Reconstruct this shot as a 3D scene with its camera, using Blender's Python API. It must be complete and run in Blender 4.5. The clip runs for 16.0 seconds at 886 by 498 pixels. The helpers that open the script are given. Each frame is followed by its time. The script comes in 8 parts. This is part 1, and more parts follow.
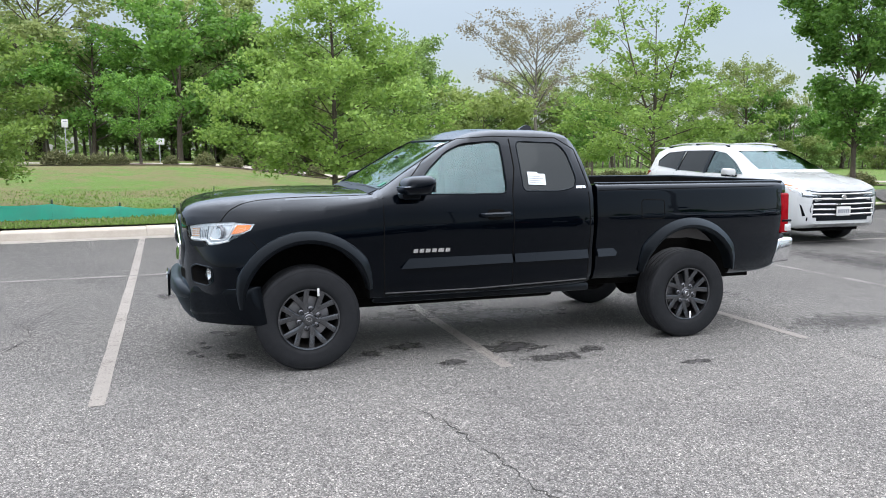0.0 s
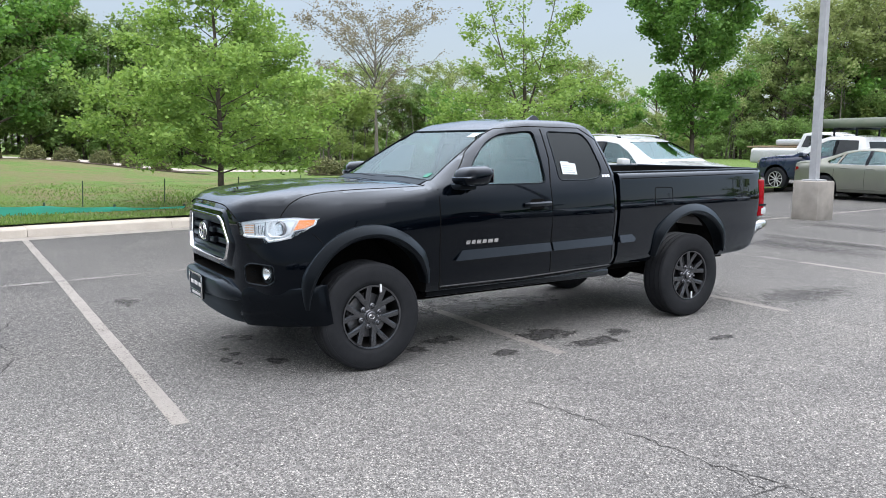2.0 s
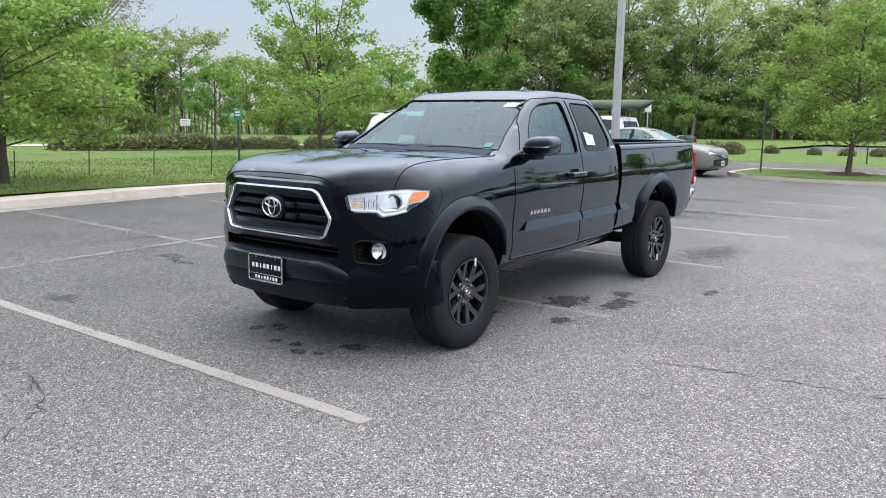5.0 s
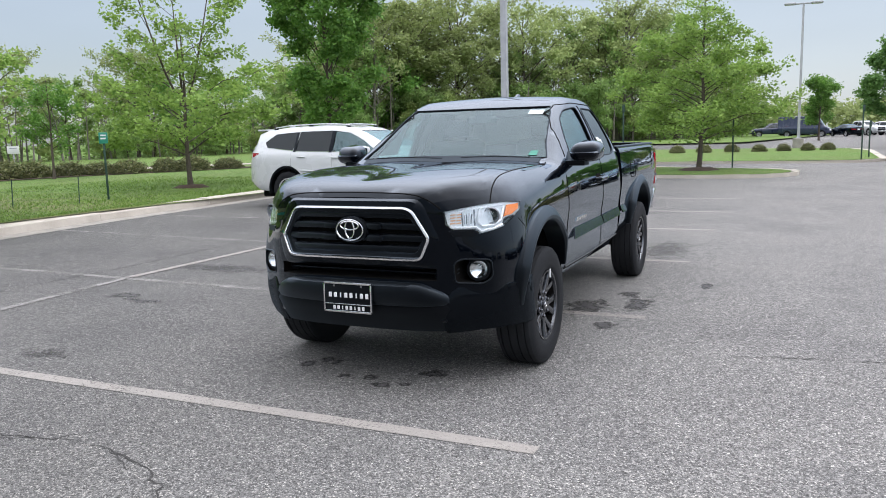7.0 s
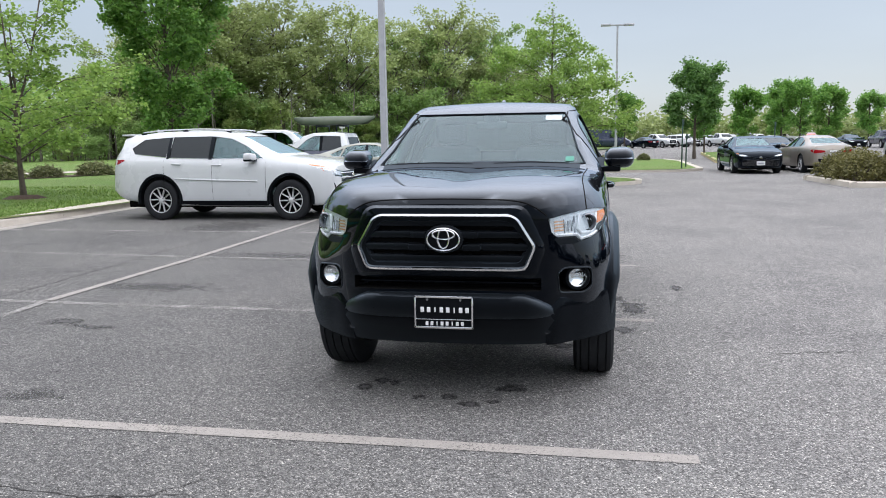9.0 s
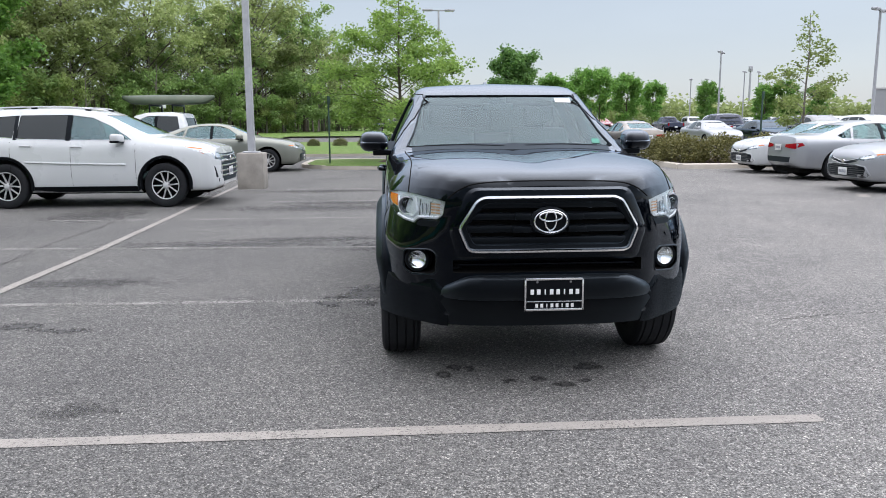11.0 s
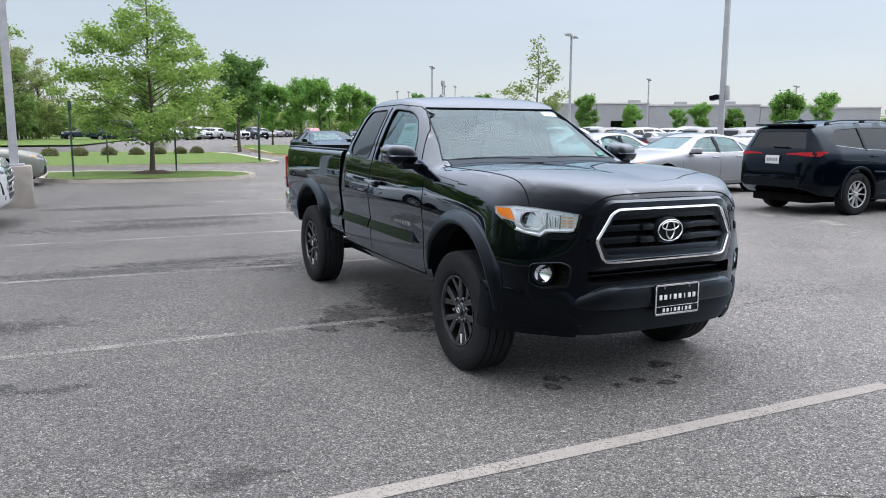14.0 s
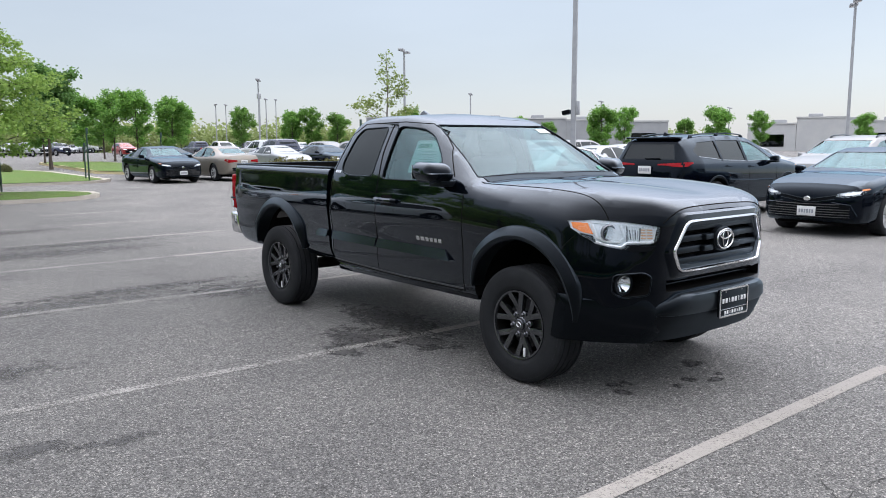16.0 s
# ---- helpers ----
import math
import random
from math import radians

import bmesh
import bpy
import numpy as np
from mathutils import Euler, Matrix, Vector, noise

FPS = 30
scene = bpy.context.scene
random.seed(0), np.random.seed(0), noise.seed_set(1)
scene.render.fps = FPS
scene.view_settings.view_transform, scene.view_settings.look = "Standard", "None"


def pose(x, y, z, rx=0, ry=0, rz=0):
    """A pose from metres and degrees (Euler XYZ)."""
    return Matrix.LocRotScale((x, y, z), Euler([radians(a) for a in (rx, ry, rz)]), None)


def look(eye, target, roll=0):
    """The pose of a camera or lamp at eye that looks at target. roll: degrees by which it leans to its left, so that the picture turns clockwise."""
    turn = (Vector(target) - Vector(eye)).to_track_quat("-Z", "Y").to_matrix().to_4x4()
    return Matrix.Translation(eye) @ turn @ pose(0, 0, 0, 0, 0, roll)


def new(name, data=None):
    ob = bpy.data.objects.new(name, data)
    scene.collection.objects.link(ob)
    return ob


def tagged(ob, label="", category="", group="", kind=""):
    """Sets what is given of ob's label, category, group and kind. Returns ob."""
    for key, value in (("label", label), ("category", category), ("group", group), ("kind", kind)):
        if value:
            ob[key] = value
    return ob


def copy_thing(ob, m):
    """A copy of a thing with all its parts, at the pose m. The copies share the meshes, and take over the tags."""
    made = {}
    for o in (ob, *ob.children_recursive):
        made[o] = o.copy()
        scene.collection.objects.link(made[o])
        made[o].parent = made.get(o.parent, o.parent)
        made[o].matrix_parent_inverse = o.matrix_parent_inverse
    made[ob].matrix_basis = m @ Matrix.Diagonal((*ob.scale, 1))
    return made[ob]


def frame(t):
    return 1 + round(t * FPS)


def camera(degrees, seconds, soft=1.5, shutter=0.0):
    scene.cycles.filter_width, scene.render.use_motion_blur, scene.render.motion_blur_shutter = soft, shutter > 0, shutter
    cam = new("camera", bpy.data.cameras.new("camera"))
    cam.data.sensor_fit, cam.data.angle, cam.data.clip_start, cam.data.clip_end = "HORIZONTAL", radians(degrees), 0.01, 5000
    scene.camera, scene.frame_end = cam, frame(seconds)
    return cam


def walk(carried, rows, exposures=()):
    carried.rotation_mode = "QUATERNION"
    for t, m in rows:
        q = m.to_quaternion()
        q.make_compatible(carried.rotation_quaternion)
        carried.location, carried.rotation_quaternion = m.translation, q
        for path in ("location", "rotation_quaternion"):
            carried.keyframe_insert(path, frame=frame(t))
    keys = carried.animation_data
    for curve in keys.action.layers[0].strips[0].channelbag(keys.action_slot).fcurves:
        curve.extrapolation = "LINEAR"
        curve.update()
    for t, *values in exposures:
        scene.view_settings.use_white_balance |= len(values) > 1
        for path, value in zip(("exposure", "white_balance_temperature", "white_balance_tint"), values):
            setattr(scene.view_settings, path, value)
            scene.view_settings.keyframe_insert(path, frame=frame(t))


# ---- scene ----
cam = camera(59.4, 16.0, soft=0.95)
PATH = [
    (0, (-2.51, -6.408, 1.581), (-1.859, -4.533, 1.332), 0.1),
    (0.5, (-2.935, -6.257, 1.564), (-2.168, -4.426, 1.32), 0.6),
    (1, (-3.32, -6.08, 1.559), (-2.463, -4.29, 1.309), 0.7),
    (1.5, (-3.648, -5.828, 1.565), (-2.689, -4.091, 1.314), 0.5),
    (2, (-4.008, -5.615, 1.566), (-2.951, -3.938, 1.297), 0.0),
    (2.5, (-4.312, -5.316, 1.546), (-3.177, -3.696, 1.249), 0.4),
    (3, (-4.63, -5.039, 1.528), (-3.408, -3.486, 1.219), 1.0),
    (3.5, (-4.912, -4.752, 1.529), (-3.6, -3.277, 1.208), 0.5),
    (4, (-5.156, -4.416, 1.538), (-3.75, -3.03, 1.219), 0.4),
    (4.2, (-5.295, -4.294, 1.529), (-3.849, -2.95, 1.208), 0.8),
    (6.3, (-6.146, -2.878, 1.471), (-4.413, -1.926, 1.171), -1.5),
    (6.5, (-6.185, -2.724, 1.478), (-4.431, -1.809, 1.184), -1.7),
    (7, (-6.335, -2.344, 1.479), (-4.537, -1.52, 1.187), -1.5),
    (7.5, (-6.424, -1.964, 1.488), (-4.584, -1.234, 1.204), -1.2),
    (8, (-6.514, -1.565, 1.483), (-4.63, -0.952, 1.208), -0.6),
    (8.5, (-6.591, -1.179, 1.482), (-4.673, -0.686, 1.206), -0.5),
    (8.7, (-6.568, -1.022, 1.475), (-4.638, -0.576, 1.199), -0.7),
    (10.8, (-6.597, 0.696, 1.492), (-4.624, 0.618, 1.17), -0.3),
    (11, (-6.583, 0.841, 1.48), (-4.613, 0.714, 1.154), -0.3),
    (11.5, (-6.495, 1.211, 1.483), (-4.538, 0.946, 1.163), 0.4),
    (12, (-6.467, 1.606, 1.479), (-4.53, 1.218, 1.165), 0.3),
    (12.5, (-6.348, 1.971, 1.467), (-4.434, 1.48, 1.155), -0.3),
    (13, (-6.222, 2.339, 1.48), (-4.346, 1.723, 1.164), 0.0),
    (13.5, (-6.075, 2.72, 1.511), (-4.249, 1.978, 1.175), -0.3),
    (14, (-5.896, 3.074, 1.508), (-4.116, 2.214, 1.204), 0.2),
    (14.5, (-5.728, 3.444, 1.512), (-3.993, 2.482, 1.258), 0.1),
    (15, (-5.544, 3.778, 1.511), (-3.863, 2.727, 1.247), -0.2),
    (15.5, (-5.305, 4.06, 1.519), (-3.691, 2.911, 1.252), 0.2),
    (16, (-5.083, 4.367, 1.538), (-3.551, 3.111, 1.267), -0.2),
]
walk(cam, [(t, look(eye, target, roll)) for t, eye, target, roll in PATH], [(0.0, 0.20, 6550, 11.5), (4.0, 0.18, 6520, 12.0), (8.5, 0.01, 6500, 13.0), (16.0, 0.02, 6500, 13.0)])

from mathutils.bvhtree import BVHTree

# ---- world, sun, exposure ----
sky = bpy.data.worlds.new("sky")
scene.world = sky
sky.use_nodes = True
nt = sky.node_tree
nt.nodes.clear()
SUN_EL, SUN_AZ = radians(52), radians(200)


def node(tree, kind, **values):
    n = tree.nodes.new(kind)
    for key, value in values.items():
        if key in n.inputs:
            n.inputs[key].default_value = value
    return n


def mix_rgb(tree, fac, a, b, blend="MIX"):
    """A colour mix node; each of fac, a, b is a socket or a value. Returns its output."""
    n = tree.nodes.new("ShaderNodeMix")
    n.data_type, n.blend_type = "RGBA", blend
    for index, value in ((0, fac), (6, a), (7, b)):
        if isinstance(value, bpy.types.NodeSocket):
            tree.links.new(value, n.inputs[index])
        else:
            n.inputs[index].default_value = value if index == 0 else (*value, 1)
    return n.outputs[2]


def maths(tree, op, a, b=0.0):
    n = tree.nodes.new("ShaderNodeMath")
    n.operation = op
    for index, value in ((0, a), (1, b)):
        if isinstance(value, bpy.types.NodeSocket):
            tree.links.new(value, n.inputs[index])
        else:
            n.inputs[index].default_value = value
    return n.outputs[0]


def ramp(tree, fac, stops):
    n = tree.nodes.new("ShaderNodeValToRGB")
    while len(n.color_ramp.elements) < len(stops):
        n.color_ramp.elements.new(0.5)
    for e, (p, c) in zip(n.color_ramp.elements, stops):
        e.position, e.color = p, (*c, 1) if len(c) == 3 else c
    tree.links.new(fac, n.inputs[0])
    return n.outputs[0]


# overcast sky: a Nishita sky behind a closed grey cloud cover, brighter towards the zenith
clear = nt.nodes.new("ShaderNodeTexSky")
clear.sky_type, clear.sun_disc, clear.sun_elevation, clear.sun_rotation = "NISHITA", False, SUN_EL, SUN_AZ
coord = nt.nodes.new("ShaderNodeTexCoord")
split = nt.nodes.new("ShaderNodeSeparateXYZ")
nt.links.new(coord.outputs["Generated"], split.inputs[0])
up = maths(nt, "MAXIMUM", split.outputs[2], 0.0)
rise = ramp(nt, up, [(0.0, (0.415, 0.455, 0.500)), (0.09, (0.395, 0.435, 0.480)), (0.18, (0.42, 0.468, 0.510)), (0.32, (0.82, 0.87, 0.93)), (0.55, (1.55, 1.59, 1.70)), (0.8, (2.5, 2.54, 2.66)), (1.0, (3.1, 3.14, 3.28))])
# the cloud is heavier to the north, over the woods, and thinner to the south and east
east = maths(nt, "MULTIPLY", split.outputs[0], 0.05)
north = maths(nt, "MULTIPLY", split.outputs[1], -0.12)
low = ramp(nt, up, [(0.0, (1, 1, 1)), (0.20, (0, 0, 0))])
bank = maths(nt, "MULTIPLY", maths(nt, "MULTIPLY", maths(nt, "MAXIMUM", split.outputs[1], 0.0), low), -0.46)
weight = maths(nt, "ADD", maths(nt, "ADD", maths(nt, "ADD", north, east), bank), 1.0)
stretch = node(nt, "ShaderNodeMapping")
stretch.inputs["Scale"].default_value = (1.0, 1.0, 4.0)
nt.links.new(coord.outputs["Generated"], stretch.inputs[0])
puffs = node(nt, "ShaderNodeTexNoise", Scale=2.2, Detail=5.0, Roughness=0.5)
nt.links.new(stretch.outputs[0], puffs.inputs["Vector"])
cloud = maths(nt, "MULTIPLY_ADD", puffs.outputs[0], 0.30)
cloud.node.inputs[2].default_value = 0.85
cover = mix_rgb(nt, 1.0, mix_rgb(nt, 1.0, rise, weight, "MULTIPLY"), cloud, "MULTIPLY")
back = node(nt, "ShaderNodeBackground", Strength=1.0)
thin = node(nt, "ShaderNodeBackground", Strength=0.05)
nt.links.new(cover, back.inputs[0])
nt.links.new(clear.outputs[0], thin.inputs[0])
both = nt.nodes.new("ShaderNodeAddShader")
nt.links.new(back.outputs[0], both.inputs[0])
nt.links.new(thin.outputs[0], both.inputs[1])
out = nt.nodes.new("ShaderNodeOutputWorld")
nt.links.new(both.outputs[0], out.inputs[0])

sun = new("sun", bpy.data.lights.new("sun", "SUN"))
sun.data.energy, sun.data.angle, sun.data.color = 0.6, radians(75), (1.0, 0.99, 0.97)
sun.matrix_world = look((0, 0, 40), (0 + 40 * math.sin(radians(20)) * 0.7, 40 * math.cos(radians(20)) * 0.7, 0))


# ---- materials ----
def bsdf(mat):
    return mat.node_tree.nodes["Principled BSDF"]


def surf(name, c1, c2=None, scale=8.0, rough=0.6, rough2=None, metal=0.0, bump=0.0, bump_scale=60.0, coat=0.0, spec=0.5, coat_ior=1.45, fine=0.0, fine_scale=200.0, island=False, coords="Object"):
    """A surface of two blended colours with wear at two scales."""
    mat = bpy.data.materials.new(name)
    mat.use_nodes = True
    t, b = mat.node_tree, bsdf(mat)
    b.inputs["Base Color"].default_value = (*c1, 1)
    b.inputs["Roughness"].default_value, b.inputs["Metallic"].default_value = rough, metal
    b.inputs["Coat Weight"].default_value, b.inputs["Coat Roughness"].default_value, b.inputs["Coat IOR"].default_value = coat, 0.03, coat_ior
    b.inputs["Specular IOR Level"].default_value = spec
    tc = t.nodes.new("ShaderNodeTexCoord")
    if c2:
        n = node(t, "ShaderNodeTexNoise", Scale=scale, Detail=6.0, Roughness=0.6)
        t.links.new(tc.outputs[coords], n.inputs["Vector"])
        fac = ramp(t, n.outputs[0], [(0.32, (0, 0, 0)), (0.68, (1, 1, 1))])
        col = mix_rgb(t, fac, c1, c2)
        if fine:
            f = node(t, "ShaderNodeTexNoise", Scale=fine_scale, Detail=3.0, Roughness=0.7)
            t.links.new(tc.outputs[coords], f.inputs["Vector"])
            g = maths(t, "MULTIPLY_ADD", f.outputs[0], 2 * fine)
            g.node.inputs[2].default_value = 1 - fine
            col = mix_rgb(t, 1.0, col, g, "MULTIPLY")
        if island:
            info = t.nodes.new("ShaderNodeNewGeometry")
            g = maths(t, "MULTIPLY_ADD", info.outputs["Random Per Island"], 0.9)
            g.node.inputs[2].default_value = 0.55
            col = mix_rgb(t, 1.0, col, g, "MULTIPLY")
        t.links.new(col, b.inputs["Base Color"])
        if rough2 is not None:
            r = maths(t, "MULTIPLY_ADD", n.outputs[0], rough2 - rough)
            r.node.inputs[2].default_value = rough
            t.links.new(r, b.inputs["Roughness"])
    if bump:
        n2 = node(t, "ShaderNodeTexNoise", Scale=bump_scale, Detail=4.0)
        t.links.new(tc.outputs[coords], n2.inputs["Vector"])
        bp = node(t, "ShaderNodeBump", Strength=bump, Distance=0.01)
        t.links.new(n2.outputs[0], bp.inputs["Height"])
        t.links.new(bp.outputs[0], b.inputs["Normal"])
    return mat


def leaf_mat(name, dark, light, through_col, share=0.42):
    mat = bpy.data.materials.new(name)
    mat.use_nodes = True
    t = mat.node_tree
    b = bsdf(mat)
    info = t.nodes.new("ShaderNodeNewGeometry")
    ob = t.nodes.new("ShaderNodeObjectInfo")
    col = mix_rgb(t, info.outputs["Random Per Island"], dark, light)
    tint = maths(t, "MULTIPLY_ADD", ob.outputs["Random"], 0.45)
    tint.node.inputs[2].default_value = 0.78
    col = mix_rgb(t, 1.0, col, tint, "MULTIPLY")
    t.links.new(col, b.inputs["Base Color"])
    b.inputs["Roughness"].default_value = 0.55
    b.inputs["Specular IOR Level"].default_value = 0.35
    tr = t.nodes.new("ShaderNodeBsdfTranslucent")
    t.links.new(mix_rgb(t, 0.5, col, through_col), tr.inputs[0])
    mx = node(t, "ShaderNodeMixShader", Fac=share)
    t.links.new(b.outputs[0], mx.inputs[1])
    t.links.new(tr.outputs[0], mx.inputs[2])
    t.links.new(mx.outputs[0], t.nodes["Material Output"].inputs[0])
    return mat


def glass_mat(name, tint, rough=0.0, clear_share=1.0, gloss=1.0, face=0.04, sheen=(0.88, 0.97, 1.0)):
    """Thin window glass: mirror gloss by Fresnel over a tinted clear pane."""
    mat = bpy.data.materials.new(name)
    mat.use_nodes = True
    t = mat.node_tree
    t.nodes.remove(bsdf(mat))
    facing = node(t, "ShaderNodeLayerWeight", Blend=0.5)
    rim_gloss = maths(t, "MULTIPLY_ADD", maths(t, "POWER", facing.outputs["Facing"], 5.0), 0.96)
    rim_gloss.node.inputs[2].default_value = face
    tp = node(t, "ShaderNodeBsdfTransparent", Color=(*tint, 1))
    gl = node(t, "ShaderNodeBsdfGlossy", Color=(*sheen, 1), Roughness=rough)
    f = maths(t, "MULTIPLY_ADD", rim_gloss, gloss)
    f.node.inputs[2].default_value = 1 - clear_share
    f.node.use_clamp = True
    mx = t.nodes.new("ShaderNodeMixShader")
    t.links.new(f, mx.inputs[0])
    t.links.new(tp.outputs[0], mx.inputs[1])
    t.links.new(gl.outputs[0], mx.inputs[2])
    t.links.new(mx.outputs[0], t.nodes["Material Output"].inputs[0])
    return mat


def lacquer_mat(name, base, base2, face=0.010, rim=0.75, power=2.2, rough=0.03, tint=(0.75, 0.88, 1.0), grain=0.0, scale=30.0, sheen_dust=0.0):
    """Dark lacquer or satin plastic: little gloss head on, rising steadily towards a grazing view."""
    mat = bpy.data.materials.new(name)
    mat.use_nodes = True
    t, b = mat.node_tree, bsdf(mat)
    tc = t.nodes.new("ShaderNodeTexCoord")
    n = node(t, "ShaderNodeTexNoise", Scale=scale, Detail=5.0, Roughness=0.6)
    t.links.new(tc.outputs["Object"], n.inputs["Vector"])
    col = mix_rgb(t, n.outputs[0], base, base2)
    if sheen_dust:
        # upward faces paler: sky sheen painted into the colour, with dusty blotches
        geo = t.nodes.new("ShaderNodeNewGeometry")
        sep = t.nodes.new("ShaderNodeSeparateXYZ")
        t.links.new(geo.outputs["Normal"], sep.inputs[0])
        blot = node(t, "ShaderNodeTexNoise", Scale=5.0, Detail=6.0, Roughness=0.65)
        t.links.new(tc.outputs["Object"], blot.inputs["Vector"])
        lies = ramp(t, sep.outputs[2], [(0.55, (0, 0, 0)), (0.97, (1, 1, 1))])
        blotches = ramp(t, blot.outputs[0], [(0.3, (0.6, 0.6, 0.6)), (0.7, (1, 1, 1))])
        col = mix_rgb(t, mix_rgb(t, 1.0, lies, blotches, "MULTIPLY"), col, (0.92 * sheen_dust, 0.97 * sheen_dust, 1.05 * sheen_dust))
    t.links.new(col, b.inputs["Base Color"])
    b.inputs["Roughness"].default_value, b.inputs["Specular IOR Level"].default_value = 0.8, 0.0
    facing = node(t, "ShaderNodeLayerWeight", Blend=0.5)
    f = maths(t, "MULTIPLY_ADD", maths(t, "POWER", facing.outputs["Facing"], power), rim)
    f.node.inputs[2].default_value = face
    gl = node(t, "ShaderNodeBsdfGlossy", Color=(*tint, 1), Roughness=rough)
    r = maths(t, "MULTIPLY_ADD", n.outputs[0], 0.4 * rough)
    r.node.inputs[2].default_value = 0.8 * rough
    t.links.new(r, gl.inputs["Roughness"])
    if grain:
        fine_n = node(t, "ShaderNodeTexNoise", Scale=420.0, Detail=2.0)
        t.links.new(tc.outputs["Object"], fine_n.inputs["Vector"])
        bp = node(t, "ShaderNodeBump", Strength=grain, Distance=0.002)
        t.links.new(fine_n.outputs[0], bp.inputs["Height"])
        for target in (gl, b):
            t.links.new(bp.outputs[0], target.inputs["Normal"])
    mx = t.nodes.new("ShaderNodeMixShader")
    t.links.new(f, mx.inputs[0])
    t.links.new(b.outputs[0], mx.inputs[1])
    t.links.new(gl.outputs[0], mx.inputs[2])
    t.links.new(mx.outputs[0], t.nodes["Material Output"].inputs[0])
    return mat


def asphalt_mat():
    """Worn, pale asphalt: exposed stones of many greys in a dark binder, broad worn and damp areas."""
    mat = bpy.data.materials.new("asphalt")
    mat.use_nodes = True
    t, b = mat.node_tree, bsdf(mat)
    tc = t.nodes.new("ShaderNodeTexCoord")
    P = tc.outputs["Object"]

    def tex(kind, **kw):
        n = node(t, kind, **kw)
        t.links.new(P, n.inputs["Vector"])
        return n
    stones = tex("ShaderNodeTexVoronoi", Scale=135.0)
    stones2 = tex("ShaderNodeTexVoronoi", Scale=60.0)
    grey = ramp(t, stones.outputs["Color"], [(0.10, (0.058, 0.057, 0.056)), (0.45, (0.148, 0.147, 0.146)), (0.75, (0.235, 0.232, 0.228)), (0.94, (0.47, 0.455, 0.43))])
    big = ramp(t, stones2.outputs["Color"], [(0.0, (0.66, 0.66, 0.66)), (0.80, (1.06, 1.06, 1.05)), (0.97, (1.5, 1.47, 1.43))])
    col = mix_rgb(t, 1.0, grey, big, "MULTIPLY")
    gaps = ramp(t, stones.outputs["Distance"], [(0.30, (1, 1, 1)), (0.75, (0.5, 0.49, 0.48))])
    col = mix_rgb(t, 0.8, col, gaps, "MULTIPLY")
    worn = tex("ShaderNodeTexNoise", Scale=0.55, Detail=5.0, Roughness=0.6)
    wear = ramp(t, worn.outputs[0], [(0.30, (0.80, 0.80, 0.81)), (0.5, (1.0, 1.0, 0.995)), (0.72, (1.16, 1.15, 1.13))])
    col = mix_rgb(t, 1.0, col, wear, "MULTIPLY")
    # the drive aisle is paler, the bays behind it darker
    sp = t.nodes.new("ShaderNodeSeparateXYZ")
    t.links.new(P, sp.inputs[0])
    wob = maths(t, "MULTIPLY_ADD", worn.outputs[0], 2.2)
    t.links.new(sp.outputs[1], wob.node.inputs[2])
    aisle = ramp(t, maths(t, "MULTIPLY_ADD", wob, 0.1), [(0.0, (1.34, 1.33, 1.32)), (0.10, (1.26, 1.26, 1.25)), (0.30, (0.92, 0.92, 0.915)), (0.9, (0.80, 0.80, 0.80))])
    aisle.node.inputs[0].links[0].from_node.inputs[2].default_value = 0.1
    col = mix_rgb(t, 1.0, col, aisle, "MULTIPLY")
    stain = tex("ShaderNodeTexNoise", Scale=1.7, Detail=7.0, Roughness=0.72)
    spots = ramp(t, stain.outputs[0], [(0.27, (0.62, 0.62, 0.63)), (0.38, (1, 1, 1))])
    col = mix_rgb(t, 1.0, col, spots, "MULTIPLY")
    t.links.new(col, b.inputs["Base Color"])
    b.inputs["Roughness"].default_value = 0.82
    b.inputs["Specular IOR Level"].default_value = 0.3
    bp = node(t, "ShaderNodeBump", Strength=0.6, Distance=0.006)
    t.links.new(stones.outputs["Distance"], bp.inputs["Height"])
    bp.invert = True
    t.links.new(bp.outputs[0], b.inputs["Normal"])
    return mat


